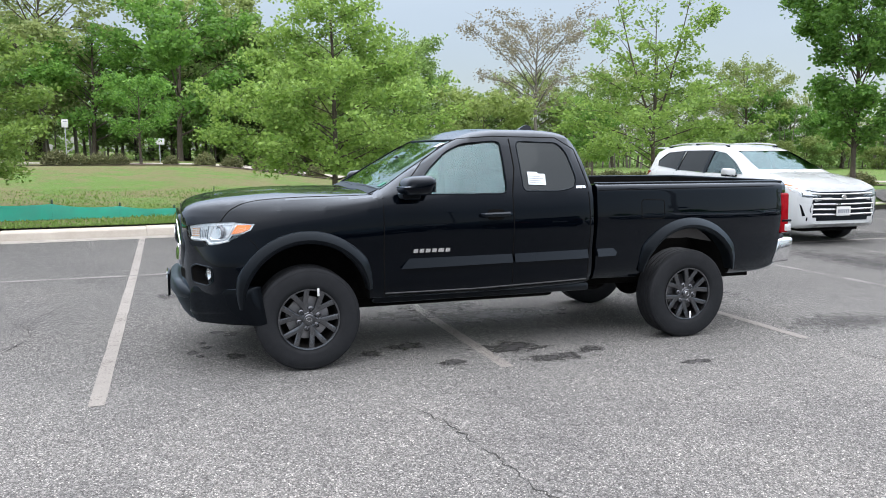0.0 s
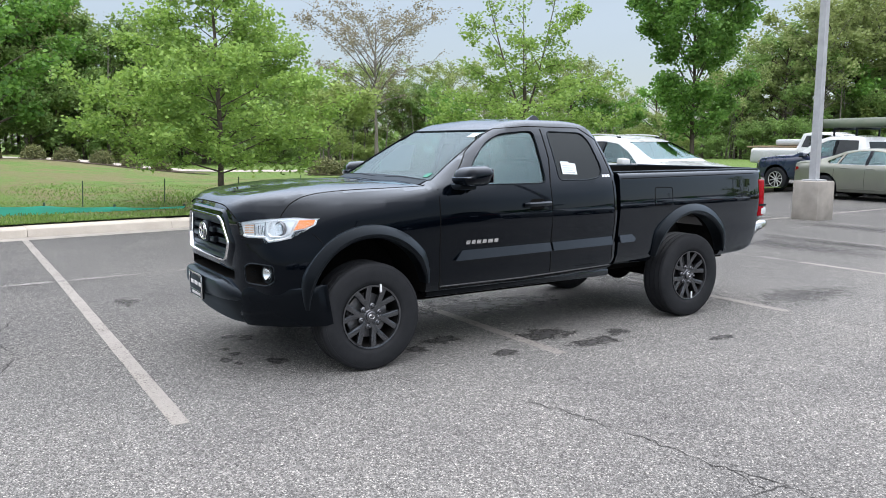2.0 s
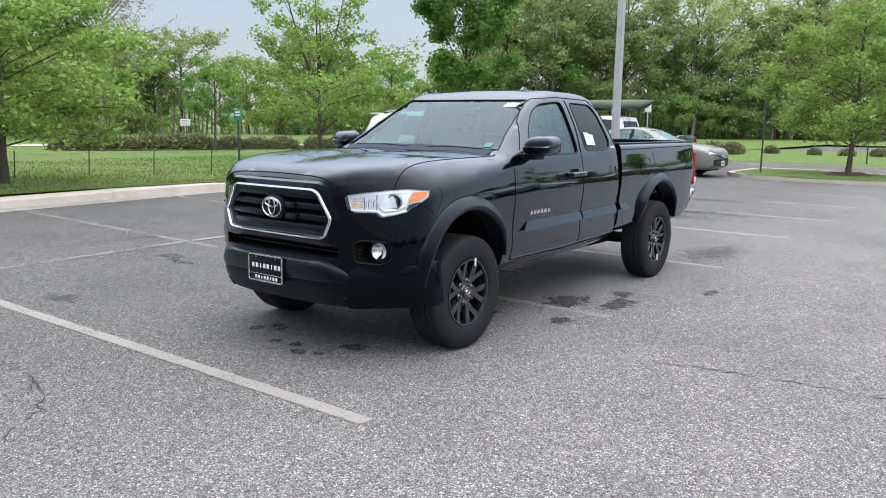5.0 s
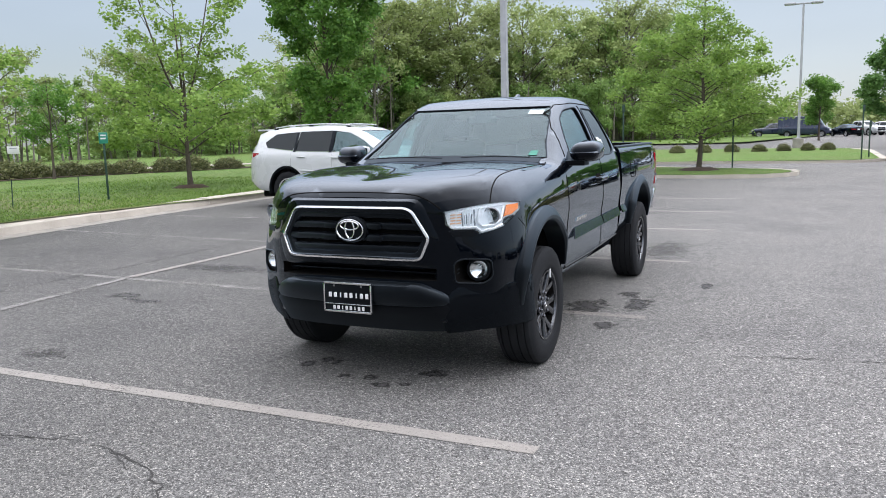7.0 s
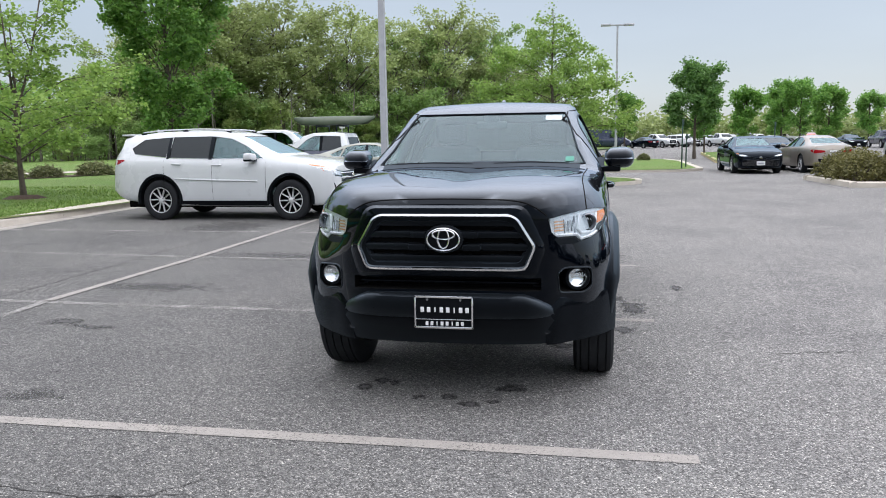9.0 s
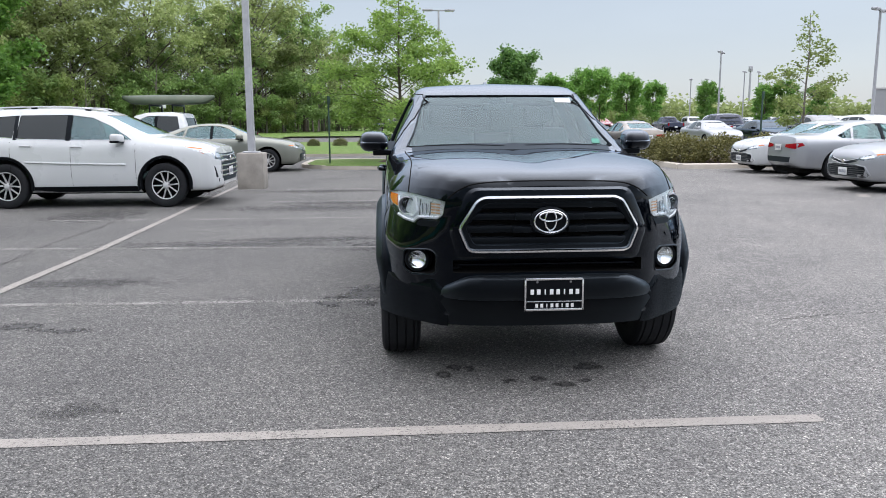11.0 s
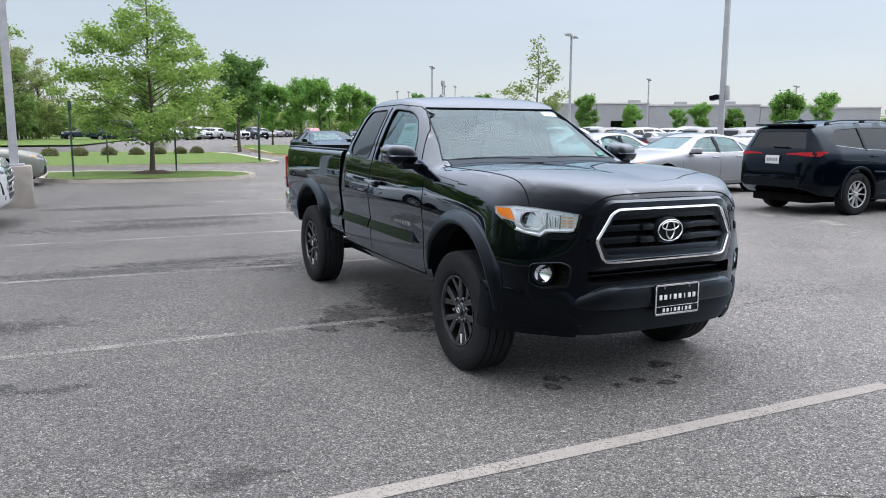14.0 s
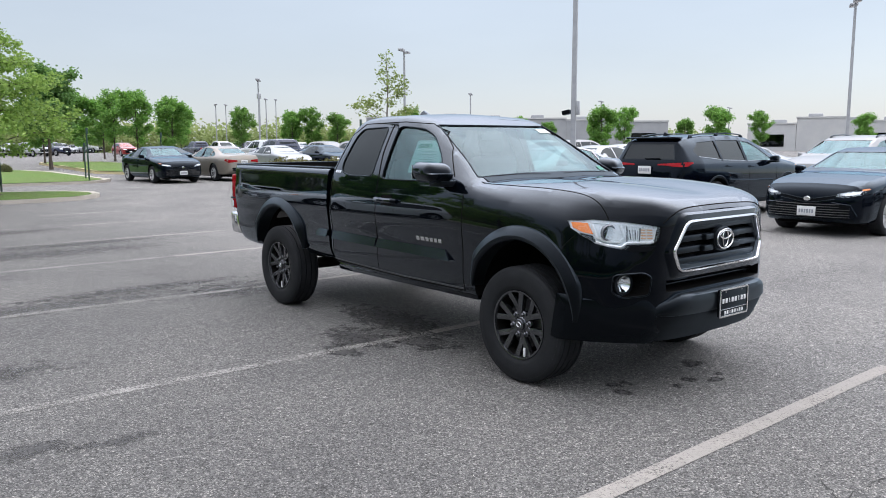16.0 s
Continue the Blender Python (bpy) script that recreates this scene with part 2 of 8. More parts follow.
def grass_mat():
    mat = bpy.data.materials.new("grass")
    mat.use_nodes = True
    t, b = mat.node_tree, bsdf(mat)
    tc = t.nodes.new("ShaderNodeTexCoord")

    def tex(**kw):
        n = node(t, "ShaderNodeTexNoise", **kw)
        t.links.new(tc.outputs["Object"], n.inputs["Vector"])
        return n.outputs[0]
    fine = tex(Scale=30.0, Detail=6.0, Roughness=0.8)
    mid = tex(Scale=1.1, Detail=5.0, Roughness=0.65)
    broad = tex(Scale=0.22, Detail=4.0, Roughness=0.6)
    g = ramp(t, fine, [(0.3, (0.050, 0.096, 0.018)), (0.5, (0.102, 0.182, 0.036)), (0.72, (0.19, 0.295, 0.074))])
    dry = ramp(t, fine, [(0.3, (0.095, 0.086, 0.036)), (0.7, (0.24, 0.215, 0.108))])
    patch = ramp(t, maths(t, "MULTIPLY", maths(t, "ADD", mid, broad), 0.5), [(0.44, (0, 0, 0)), (0.54, (0.9, 0.9, 0.9))])
    # the turf is worn along the west of the lawn and lusher towards the east
    sp = t.nodes.new("ShaderNodeSeparateXYZ")
    t.links.new(tc.outputs["Object"], sp.inputs[0])
    lush = ramp(t, maths(t, "MULTIPLY", sp.outputs[0], 0.05), [(0.15, (1, 1, 1)), (0.45, (0.25, 0.25, 0.25))])
    patch = mix_rgb(t, 1.0, patch, lush, "MULTIPLY")
    t.links.new(mix_rgb(t, patch, g, dry), b.inputs["Base Color"])
    b.inputs["Roughness"].default_value = 0.8
    b.inputs["Specular IOR Level"].default_value = 0.2
    bp = node(t, "ShaderNodeBump", Strength=0.9, Distance=0.04)
    t.links.new(fine, bp.inputs["Height"])
    t.links.new(bp.outputs[0], b.inputs["Normal"])
    return mat


def stain_mat(name="damp_stain", dense=0.85):
    """Damp or oily spots: dark in the middle, broken and fading towards the rim."""
    mat = bpy.data.materials.new(name)
    mat.use_nodes = True
    t, b = mat.node_tree, bsdf(mat)
    tc = t.nodes.new("ShaderNodeTexCoord")
    sub = t.nodes.new("ShaderNodeVectorMath")
    sub.operation = "SUBTRACT"
    sub.inputs[1].default_value = (0.5, 0.5, 0.0)
    t.links.new(tc.outputs["Generated"], sub.inputs[0])
    flatten = t.nodes.new("ShaderNodeVectorMath")
    flatten.operation = "MULTIPLY"
    flatten.inputs[1].default_value = (1, 1, 0)
    t.links.new(sub.outputs[0], flatten.inputs[0])
    ln = t.nodes.new("ShaderNodeVectorMath")
    ln.operation = "LENGTH"
    t.links.new(flatten.outputs[0], ln.inputs[0])
    n = node(t, "ShaderNodeTexNoise", Scale=9.0, Detail=6.0, Roughness=0.7)
    t.links.new(tc.outputs["Object"], n.inputs["Vector"])
    r = maths(t, "MULTIPLY_ADD", n.outputs[0], 1.2)
    t.links.new(ln.outputs["Value"], r.node.inputs[2])
    alpha = ramp(t, r, [(0.62, (dense, dense, dense)), (0.80, (0.7 * dense, 0.7 * dense, 0.7 * dense)), (0.94, (0, 0, 0))])
    st = node(t, "ShaderNodeTexVoronoi", Scale=135.0)
    t.links.new(tc.outputs["Object"], st.inputs["Vector"])
    col = ramp(t, st.outputs["Color"], [(0.1, (0.022, 0.022, 0.022)), (0.8, (0.06, 0.058, 0.057)), (0.97, (0.13, 0.125, 0.12))])
    t.links.new(col, b.inputs["Base Color"])
    t.links.new(alpha, b.inputs["Alpha"])
    b.inputs["Roughness"].default_value = 0.6
    return mat


def line_mat(name, c1, c2, keep):
    """Road paint worn through to the asphalt in flecks and patches."""
    mat = surf(name, c1, c2, 5, 0.75, bump=0.4, fine=0.3, fine_scale=90)
    t, b = mat.node_tree, bsdf(mat)
    tc = t.nodes.new("ShaderNodeTexCoord")
    n = node(t, "ShaderNodeTexNoise", Scale=60.0, Detail=6.0, Roughness=0.85)
    patch = node(t, "ShaderNodeTexNoise", Scale=1.6, Detail=4.0, Roughness=0.6)
    for m in (n, patch):
        t.links.new(tc.outputs["Object"], m.inputs["Vector"])
    mixed = maths(t, "MULTIPLY_ADD", patch.outputs[0], 0.3)
    t.links.new(n.outputs[0], mixed.node.inputs[2])
    edge_ = 0.65 + 0.28 * (0.5 - keep)
    t.links.new(ramp(t, mixed, [(edge_ - 0.09, (0.06, 0.06, 0.06)), (edge_ + 0.03, (0.93, 0.93, 0.93))]), b.inputs["Alpha"])
    return mat


M = {
    "asphalt": asphalt_mat(),
    "grass": grass_mat(),
    "line": line_mat("worn_line_paint", (0.315, 0.292, 0.265), (0.26, 0.244, 0.224), 0.72),
    "line_faint": line_mat("faded_line_paint", (0.30, 0.29, 0.272), (0.24, 0.233, 0.222), 0.42),
    "kerb": surf("kerb_concrete", (0.50, 0.46, 0.40), (0.40, 0.36, 0.31), 2.5, 0.85, bump=0.3, bump_scale=40, fine=0.15, fine_scale=120),
    "yellow_kerb": surf("pale_yellow_kerb", (0.55, 0.46, 0.24), (0.45, 0.39, 0.24), 2.5, 0.85, bump=0.3, fine=0.15),
    "concrete": surf("cast_concrete", (0.34, 0.315, 0.28), (0.22, 0.205, 0.185), 3, 0.85, bump=0.3, fine=0.2),
    "road": surf("pale_road", (0.42, 0.38, 0.33), (0.36, 0.33, 0.29), 1.0, 0.9, fine=0.15),
    "crack": surf("crack_filler", (0.022, 0.021, 0.020), (0.05, 0.048, 0.046), 20, 0.9),
    "oil": stain_mat(),
    "damp": stain_mat("drying_damp", 0.5),
    "mulch": surf("bark_mulch", (0.075, 0.042, 0.028), (0.035, 0.022, 0.016), 15, 0.95, bump=0.9, bump_scale=40),
    "bark": surf("bark", (0.105, 0.085, 0.065), (0.055, 0.045, 0.036), 18, 0.9, bump=0.8, bump_scale=50),
    "bark_pale": surf("pale_bark", (0.20, 0.18, 0.155), (0.11, 0.10, 0.085), 14, 0.9, bump=0.7, bump_scale=50),
    "leaf_a": leaf_mat("leaf_fresh", (0.095, 0.190, 0.040), (0.32, 0.46, 0.116), (0.38, 0.56, 0.12)),
    "leaf_b": leaf_mat("leaf_yellow_green", (0.13, 0.19, 0.050), (0.33, 0.41, 0.14), (0.38, 0.48, 0.14)),
    "leaf_c": leaf_mat("leaf_deep", (0.056, 0.155, 0.034), (0.225, 0.41, 0.092), (0.28, 0.54, 0.085)),
    "leaf_deep": leaf_mat("leaf_dark", (0.045, 0.115, 0.032), (0.15, 0.27, 0.080), (0.18, 0.34, 0.07)),
    "leaf_w": leaf_mat("leaf_wood", (0.085, 0.165, 0.050), (0.30, 0.43, 0.150), (0.37, 0.52, 0.14)),
    "leaf_w2": leaf_mat("leaf_wood_olive", (0.15, 0.205, 0.072), (0.37, 0.44, 0.185), (0.43, 0.50, 0.18)),
    "leaf_f": leaf_mat("blossom", (0.15, 0.13, 0.085), (0.31, 0.28, 0.20), (0.3, 0.28, 0.2)),
    "leaf_olive": leaf_mat("leaf_olive_brown", (0.075, 0.075, 0.022), (0.20, 0.19, 0.07), (0.2, 0.19, 0.06), 0.3),
    "leaf_bush": leaf_mat("leaf_bush", (0.055, 0.074, 0.025), (0.24, 0.245, 0.11), (0.19, 0.21, 0.08), 0.25),
    "galv": surf("galvanised_steel", (0.42, 0.43, 0.45), (0.34, 0.35, 0.37), 5, 0.5, 0.65, 0.35, fine=0.06),
    "mesh_green": surf("green_fence_fabric", (0.075, 0.58, 0.44), (0.10, 0.48, 0.37), 3, 0.7),
    "post_green": surf("green_post", (0.012, 0.055, 0.035), (0.02, 0.04, 0.03), 6, 0.6),
    "sign_green": surf("green_sign", (0.015, 0.23, 0.16), (0.02, 0.19, 0.13), 3, 0.45),
    "sign_white": surf("white_sign", (0.70, 0.71, 0.71), (0.60, 0.61, 0.61), 3, 0.5),
    "wall_pale": surf("pale_wall_panels", (0.52, 0.52, 0.51), (0.45, 0.455, 0.46), 0.4, 0.8),
    "wall_grey": surf("grey_wall_panels", (0.35, 0.36, 0.37), (0.30, 0.31, 0.32), 0.4, 0.8),
    "black": lacquer_mat("black_trim", (0.0036, 0.0040, 0.0048), (0.0052, 0.0057, 0.0066), 0.004, 0.20, 2.0, 0.45),
    "grille_grey": surf("grille_slat_grey", (0.035, 0.036, 0.039), (0.05, 0.051, 0.054), 30, 0.35, 0.42),
    # near-black base: shade of holes, wells, gaps and undersides put into the colour
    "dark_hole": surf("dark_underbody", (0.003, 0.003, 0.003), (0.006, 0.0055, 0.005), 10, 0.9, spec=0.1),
    "tyre": surf("tyre_rubber", (0.0115, 0.0126, 0.0148), (0.0170, 0.0184, 0.0208), 12, 0.7, 0.8, bump=0.2, bump_scale=90, fine=0.15, spec=0.2),
    "silver_cup": surf("lamp_silvering", (0.78, 0.79, 0.81), (0.62, 0.635, 0.655), 55, 0.22, 0.35, 0.30),
    "lamp_chrome": surf("lamp_chrome", (0.86, 0.87, 0.89), (0.70, 0.72, 0.75), 70, 0.16, 0.3, 0.6),
    "grass_blade": leaf_mat("grass_blade", (0.072, 0.140, 0.025), (0.20, 0.295, 0.072), (0.22, 0.36, 0.07), 0.3),
    "cabin": surf("grey_cabin_trim", (0.26, 0.26, 0.265), (0.20, 0.20, 0.205), 10, 0.85),
    "gunmetal": surf("gunmetal_alloy", (0.14, 0.146, 0.157), (0.10, 0.105, 0.114), 12, 0.16, 0.26, 0.92),
    "alloy": surf("bright_alloy", (0.66, 0.67, 0.68), (0.56, 0.57, 0.58), 12, 0.35, 0.42, 0.4),
    "chrome": surf("chrome", (0.78, 0.79, 0.80), (0.70, 0.71, 0.73), 3, 0.08, 0.14, 1.0),
    "steel": surf("rough_steel", (0.30, 0.30, 0.31), (0.22, 0.22, 0.23), 20, 0.4, 0.5, 1.0),
    "white": surf("white_plastic", (0.75, 0.75, 0.76), (0.70, 0.70, 0.71), 4, 0.4),
    "paper": surf("paper", (0.66, 0.72, 0.73), (0.58, 0.64, 0.66), 6, 0.8),
    "ink": surf("grey_ink", (0.22, 0.24, 0.27), (0.28, 0.30, 0.33), 20, 0.8),
    "amber": surf("amber_lens", (0.75, 0.20, 0.012), (0.62, 0.15, 0.01), 60, 0.15, coat=1.0),
    "amber_pale": surf("pale_amber_lens", (0.72, 0.42, 0.24), (0.62, 0.34, 0.18), 60, 0.2, coat=0.6),
    "projector_grey": surf("projector_grey", (0.22, 0.23, 0.25), (0.16, 0.17, 0.19), 30, 0.2, 0.3, 0.5),
    "red_lens": surf("red_lens", (0.30, 0.004, 0.009), (0.20, 0.003, 0.007), 30, 0.12, coat=0.25, coat_ior=1.3, spec=0.1),
    "paint_black": lacquer_mat("black_car_paint", (0.0007, 0.0013, 0.0026), (0.0009, 0.0016, 0.0030), 0.011, 0.82, 2.4, 0.025, (0.83, 0.91, 1.0), sheen_dust=0.036),
    "flare_black": lacquer_mat("satin_black", (0.0030, 0.0037, 0.0048), (0.0042, 0.0050, 0.0062), 0.006, 0.34, 1.8, 0.30, grain=0.15, scale=40),
    "flare_dull": lacquer_mat("dull_black", (0.0022, 0.0028, 0.0038), (0.0030, 0.0036, 0.0048), 0.008, 0.22, 2.4, 0.10),
    "moulding_black": lacquer_mat("moulding_black", (0.0040, 0.0048, 0.0060), (0.0052, 0.0060, 0.0074), 0.011, 0.50, 1.9, 0.16),
    "paint_white": surf("white_car_paint", (0.55, 0.57, 0.58), (0.52, 0.54, 0.55), 1.5, 0.25, 0.3, coat=0.8),
    "paint_silver": surf("silver_car_paint", (0.35, 0.365, 0.385), (0.32, 0.335, 0.355), 1.5, 0.35, 0.42, 0.55, coat=0.8),
    "paint_grey": surf("grey_car_paint", (0.22, 0.225, 0.23), (0.20, 0.205, 0.21), 1.5, 0.35, 0.42, 0.5, coat=0.8),
    "paint_sage": surf("sage_car_paint", (0.22, 0.23, 0.195), (0.20, 0.21, 0.18), 1.5, 0.32, 0.38, 0.5, coat=0.8),
    "paint_gold": surf("gold_car_paint", (0.30, 0.27, 0.23), (0.27, 0.245, 0.21), 1.5, 0.32, 0.38, 0.5, coat=0.8),
    "paint_navy": surf("navy_car_paint", (0.012, 0.02, 0.055), (0.016, 0.024, 0.06), 1.5, 0.25, 0.3, coat=1.0),
    "paint_red": surf("red_car_paint", (0.30, 0.02, 0.018), (0.26, 0.018, 0.016), 1.5, 0.25, 0.3, coat=1.0),
    "paint_ink": lacquer_mat("dark_blue_black_paint", (0.0010, 0.0018, 0.0042), (0.0013, 0.0022, 0.0048), 0.013, 0.70, 3.0, 0.04),
    "glass": glass_mat("window_glass", (0.55, 0.70, 0.69), gloss=1.0, face=0.075, sheen=(0.78, 0.95, 1.0)),
    "glass_shield": glass_mat("windscreen_glass", (0.52, 0.70, 0.70), gloss=1.1, face=0.075, sheen=(0.78, 0.95, 1.0)),
    "glass_dark": glass_mat("tinted_glass", (0.06, 0.065, 0.07)),
    "lamp_glass": glass_mat("lamp_cover", (0.93, 0.95, 0.96), clear_share=1.0),
    "seat": surf("grey_cloth_seat", (0.085, 0.086, 0.09), (0.06, 0.061, 0.064), 20, 0.9, bump=0.3),
    "dash": surf("dash_plastic", (0.035, 0.035, 0.037), (0.05, 0.05, 0.052), 20, 0.7),
    "canoe": surf("dull_green_hull", (0.05, 0.075, 0.045), (0.075, 0.09, 0.06), 2, 0.55),
    "timber": surf("raw_timber", (0.42, 0.31, 0.20), (0.33, 0.24, 0.15), 6, 0.8),
}


# ---- building helpers ----
def to_object(name, bm, material, smooth=None):
    me = bpy.data.meshes.new(name)
    bm.normal_update()
    bm.to_mesh(me)
    bm.free()
    for m in material if isinstance(material, (list, tuple)) else [material]:
        me.materials.append(M[m] if isinstance(m, str) else m)
    if smooth is not None:
        smooth_by_angle(me, smooth)
    return new(name, me)


def smooth_by_angle(me, degrees):
    me.polygons.foreach_set("use_smooth", [True] * len(me.polygons))
    me.set_sharp_from_angle(angle=radians(degrees))


def part(name, bm, material, parent, label="", smooth=35):
    """One mesh object under a thing or under a part, in the parent's coordinates."""
    ob = to_object(name, bm, material, smooth)
    ob.parent = parent
    return tagged(ob, label)


def thing(name, label, category, m=None, group="", kind=""):
    ob = new(name)
    ob.empty_display_size = 0.2
    if m is not None:
        ob.matrix_basis = m
    return tagged(ob, label, category, group, kind)


def share(ob, parent, m=None):
    """Another object on the same mesh, for alike parts."""
    o = bpy.data.objects.new(ob.name.split(".")[0], ob.data)
    scene.collection.objects.link(o)
    o.parent = parent
    if m is not None:
        o.matrix_basis = m
    return o


def add_box(bm, x0, x1, y0, y1, z0, z1, bevel=0.0, segments=2, m=None):
    made = bmesh.ops.create_cube(bm, size=1.0)["verts"]
    for v in made:
        v.co = Vector((x0 + (v.co.x + 0.5) * (x1 - x0), y0 + (v.co.y + 0.5) * (y1 - y0), z0 + (v.co.z + 0.5) * (z1 - z0)))
    if bevel:
        edges = list({e for v in made for e in v.link_edges})
        r = bmesh.ops.bevel(bm, geom=edges, offset=bevel, segments=segments, affect="EDGES", profile=0.5)
        made = list({v for f in r["faces"] for v in f.verts} | {v for v in made if v.is_valid})
    if m is not None:
        bmesh.ops.transform(bm, matrix=m, verts=made)
    return made


def box(*a, **k):
    bm = bmesh.new()
    add_box(bm, *a, **k)
    return bm


def add_tube(bm, pts, radii, sides=8, cap=True):
    """A tapered tube along points."""
    pts = [Vector(p) for p in pts]
    if not isinstance(radii, (list, tuple)):
        radii = [radii] * len(pts)
    rings, ref = [], None
    for i, p in enumerate(pts):
        d = (pts[min(i + 1, len(pts) - 1)] - pts[max(i - 1, 0)]).normalized()
        if ref is None:
            ref = d.orthogonal().normalized()
        ref = (ref - d * ref.dot(d)).normalized()
        b = d.cross(ref)
        rings.append([bm.verts.new(p + radii[i] * (math.cos(2 * math.pi * k / sides) * ref + math.sin(2 * math.pi * k / sides) * b)) for k in range(sides)])
    for a, b in zip(rings, rings[1:]):
        for k in range(sides):
            bm.faces.new((a[k], a[(k + 1) % sides], b[(k + 1) % sides], b[k]))
    if cap:
        bm.faces.new(list(reversed(rings[0])))
        bm.faces.new(rings[-1])
    return rings


def tube(pts, radii, sides=8, cap=True):
    bm = bmesh.new()
    add_tube(bm, pts, radii, sides, cap)
    return bm


def add_prism(bm, poly, axis, a, b):
    """A flat polygon pushed along an axis from a to b. axis x: poly is (y, z); y: (x, z); z: (x, y)."""
    def at(p, s):
        return {"x": (s, p[0], p[1]), "y": (p[0], s, p[1]), "z": (p[0], p[1], s)}[axis]
    lo = [bm.verts.new(at(p, a)) for p in poly]
    hi = [bm.verts.new(at(p, b)) for p in poly]
    n = len(poly)
    fs = [bm.faces.new(lo), bm.faces.new(list(reversed(hi)))]
    fs += [bm.faces.new((lo[i], hi[i], hi[(i + 1) % n], lo[(i + 1) % n])) for i in range(n)]
    bmesh.ops.recalc_face_normals(bm, faces=fs)
    return lo + hi


def prism(poly, axis, a, b, bevel=0.0):
    bm = bmesh.new()
    add_prism(bm, poly, axis, a, b)
    if bevel:
        bmesh.ops.bevel(bm, geom=bm.edges[:], offset=bevel, segments=2, affect="EDGES", profile=0.5)
    return bm


def rounded(poly, r, n=4):
    """The polygon with its corners rounded."""
    out_pts = []
    k = len(poly)
    for i in range(k):
        p, a, b = Vector(poly[i]), Vector(poly[i - 1]), Vector(poly[(i + 1) % k])
        da, db = (a - p), (b - p)
        ra, rb = min(r, da.length * 0.45), min(r, db.length * 0.45)
        s, e = p + da.normalized() * ra, p + db.normalized() * rb
        for j in range(n + 1):
            u = j / n
            out_pts.append(tuple((1 - u) ** 2 * s + 2 * u * (1 - u) * p + u * u * e))
    return out_pts


def add_lathe(bm, profile, axis_m, sides=48):
    """A profile of (radius, height) turned about the local z axis, placed by axis_m."""
    rings = []
    for r, h in profile:
        if r < 1e-6:
            rings.append([bm.verts.new(axis_m @ Vector((0, 0, h)))])
        else:
            rings.append([bm.verts.new(axis_m @ Vector((r * math.cos(2 * math.pi * k / sides), r * math.sin(2 * math.pi * k / sides), h))) for k in range(sides)])
    for a, b in zip(rings, rings[1:]):
        for k in range(sides):
            q = [a[k % len(a)], a[(k + 1) % len(a)], b[(k + 1) % len(b)], b[k % len(b)]]
            q = [v for i, v in enumerate(q) if v not in q[:i]]
            if len(q) > 2:
                bm.faces.new(q)


def lathe(profile, axis_m, sides=48):
    bm = bmesh.new()
    add_lathe(bm, profile, axis_m, sides)
    bmesh.ops.recalc_face_normals(bm, faces=bm.faces[:])
    return bm


def lerp_table(table, x):
    """The value at x of a table of (x, value), by smooth steps."""
    if x <= table[0][0]:
        return table[0][1]
    for (x0, v0), (x1, v1) in zip(table, table[1:]):
        if x <= x1:
            return v0 + (v1 - v0) * (x - x0) / (x1 - x0)
    return table[-1][1]


# ---- vehicle helpers ----
def smooth_line(pts, n):
    """Points with n steps between each two, on a soft curve that does not overshoot."""
    v = [Vector(p) for p in pts]
    res = []
    for i in range(len(v) - 1):
        p1, p2 = v[i], v[i + 1]
        d = (p2 - p1).length
        m1 = 0.5 * (p2 - v[max(i - 1, 0)])
        m2 = 0.5 * (v[min(i + 2, len(v) - 1)] - p1)
        m1 = m1 * min(1.0, 0.9 * d / max(m1.length, 1e-9))
        m2 = m2 * min(1.0, 0.9 * d / max(m2.length, 1e-9))
        for j in range(n):
            u = j / n
            u2, u3 = u * u, u ** 3
            res.append((2 * u3 - 3 * u2 + 1) * p1 + (u3 - 2 * u2 + u) * m1 + (3 * u2 - 2 * u3) * p2 + (u3 - u2) * m2)
    return res + [v[-1].copy()]


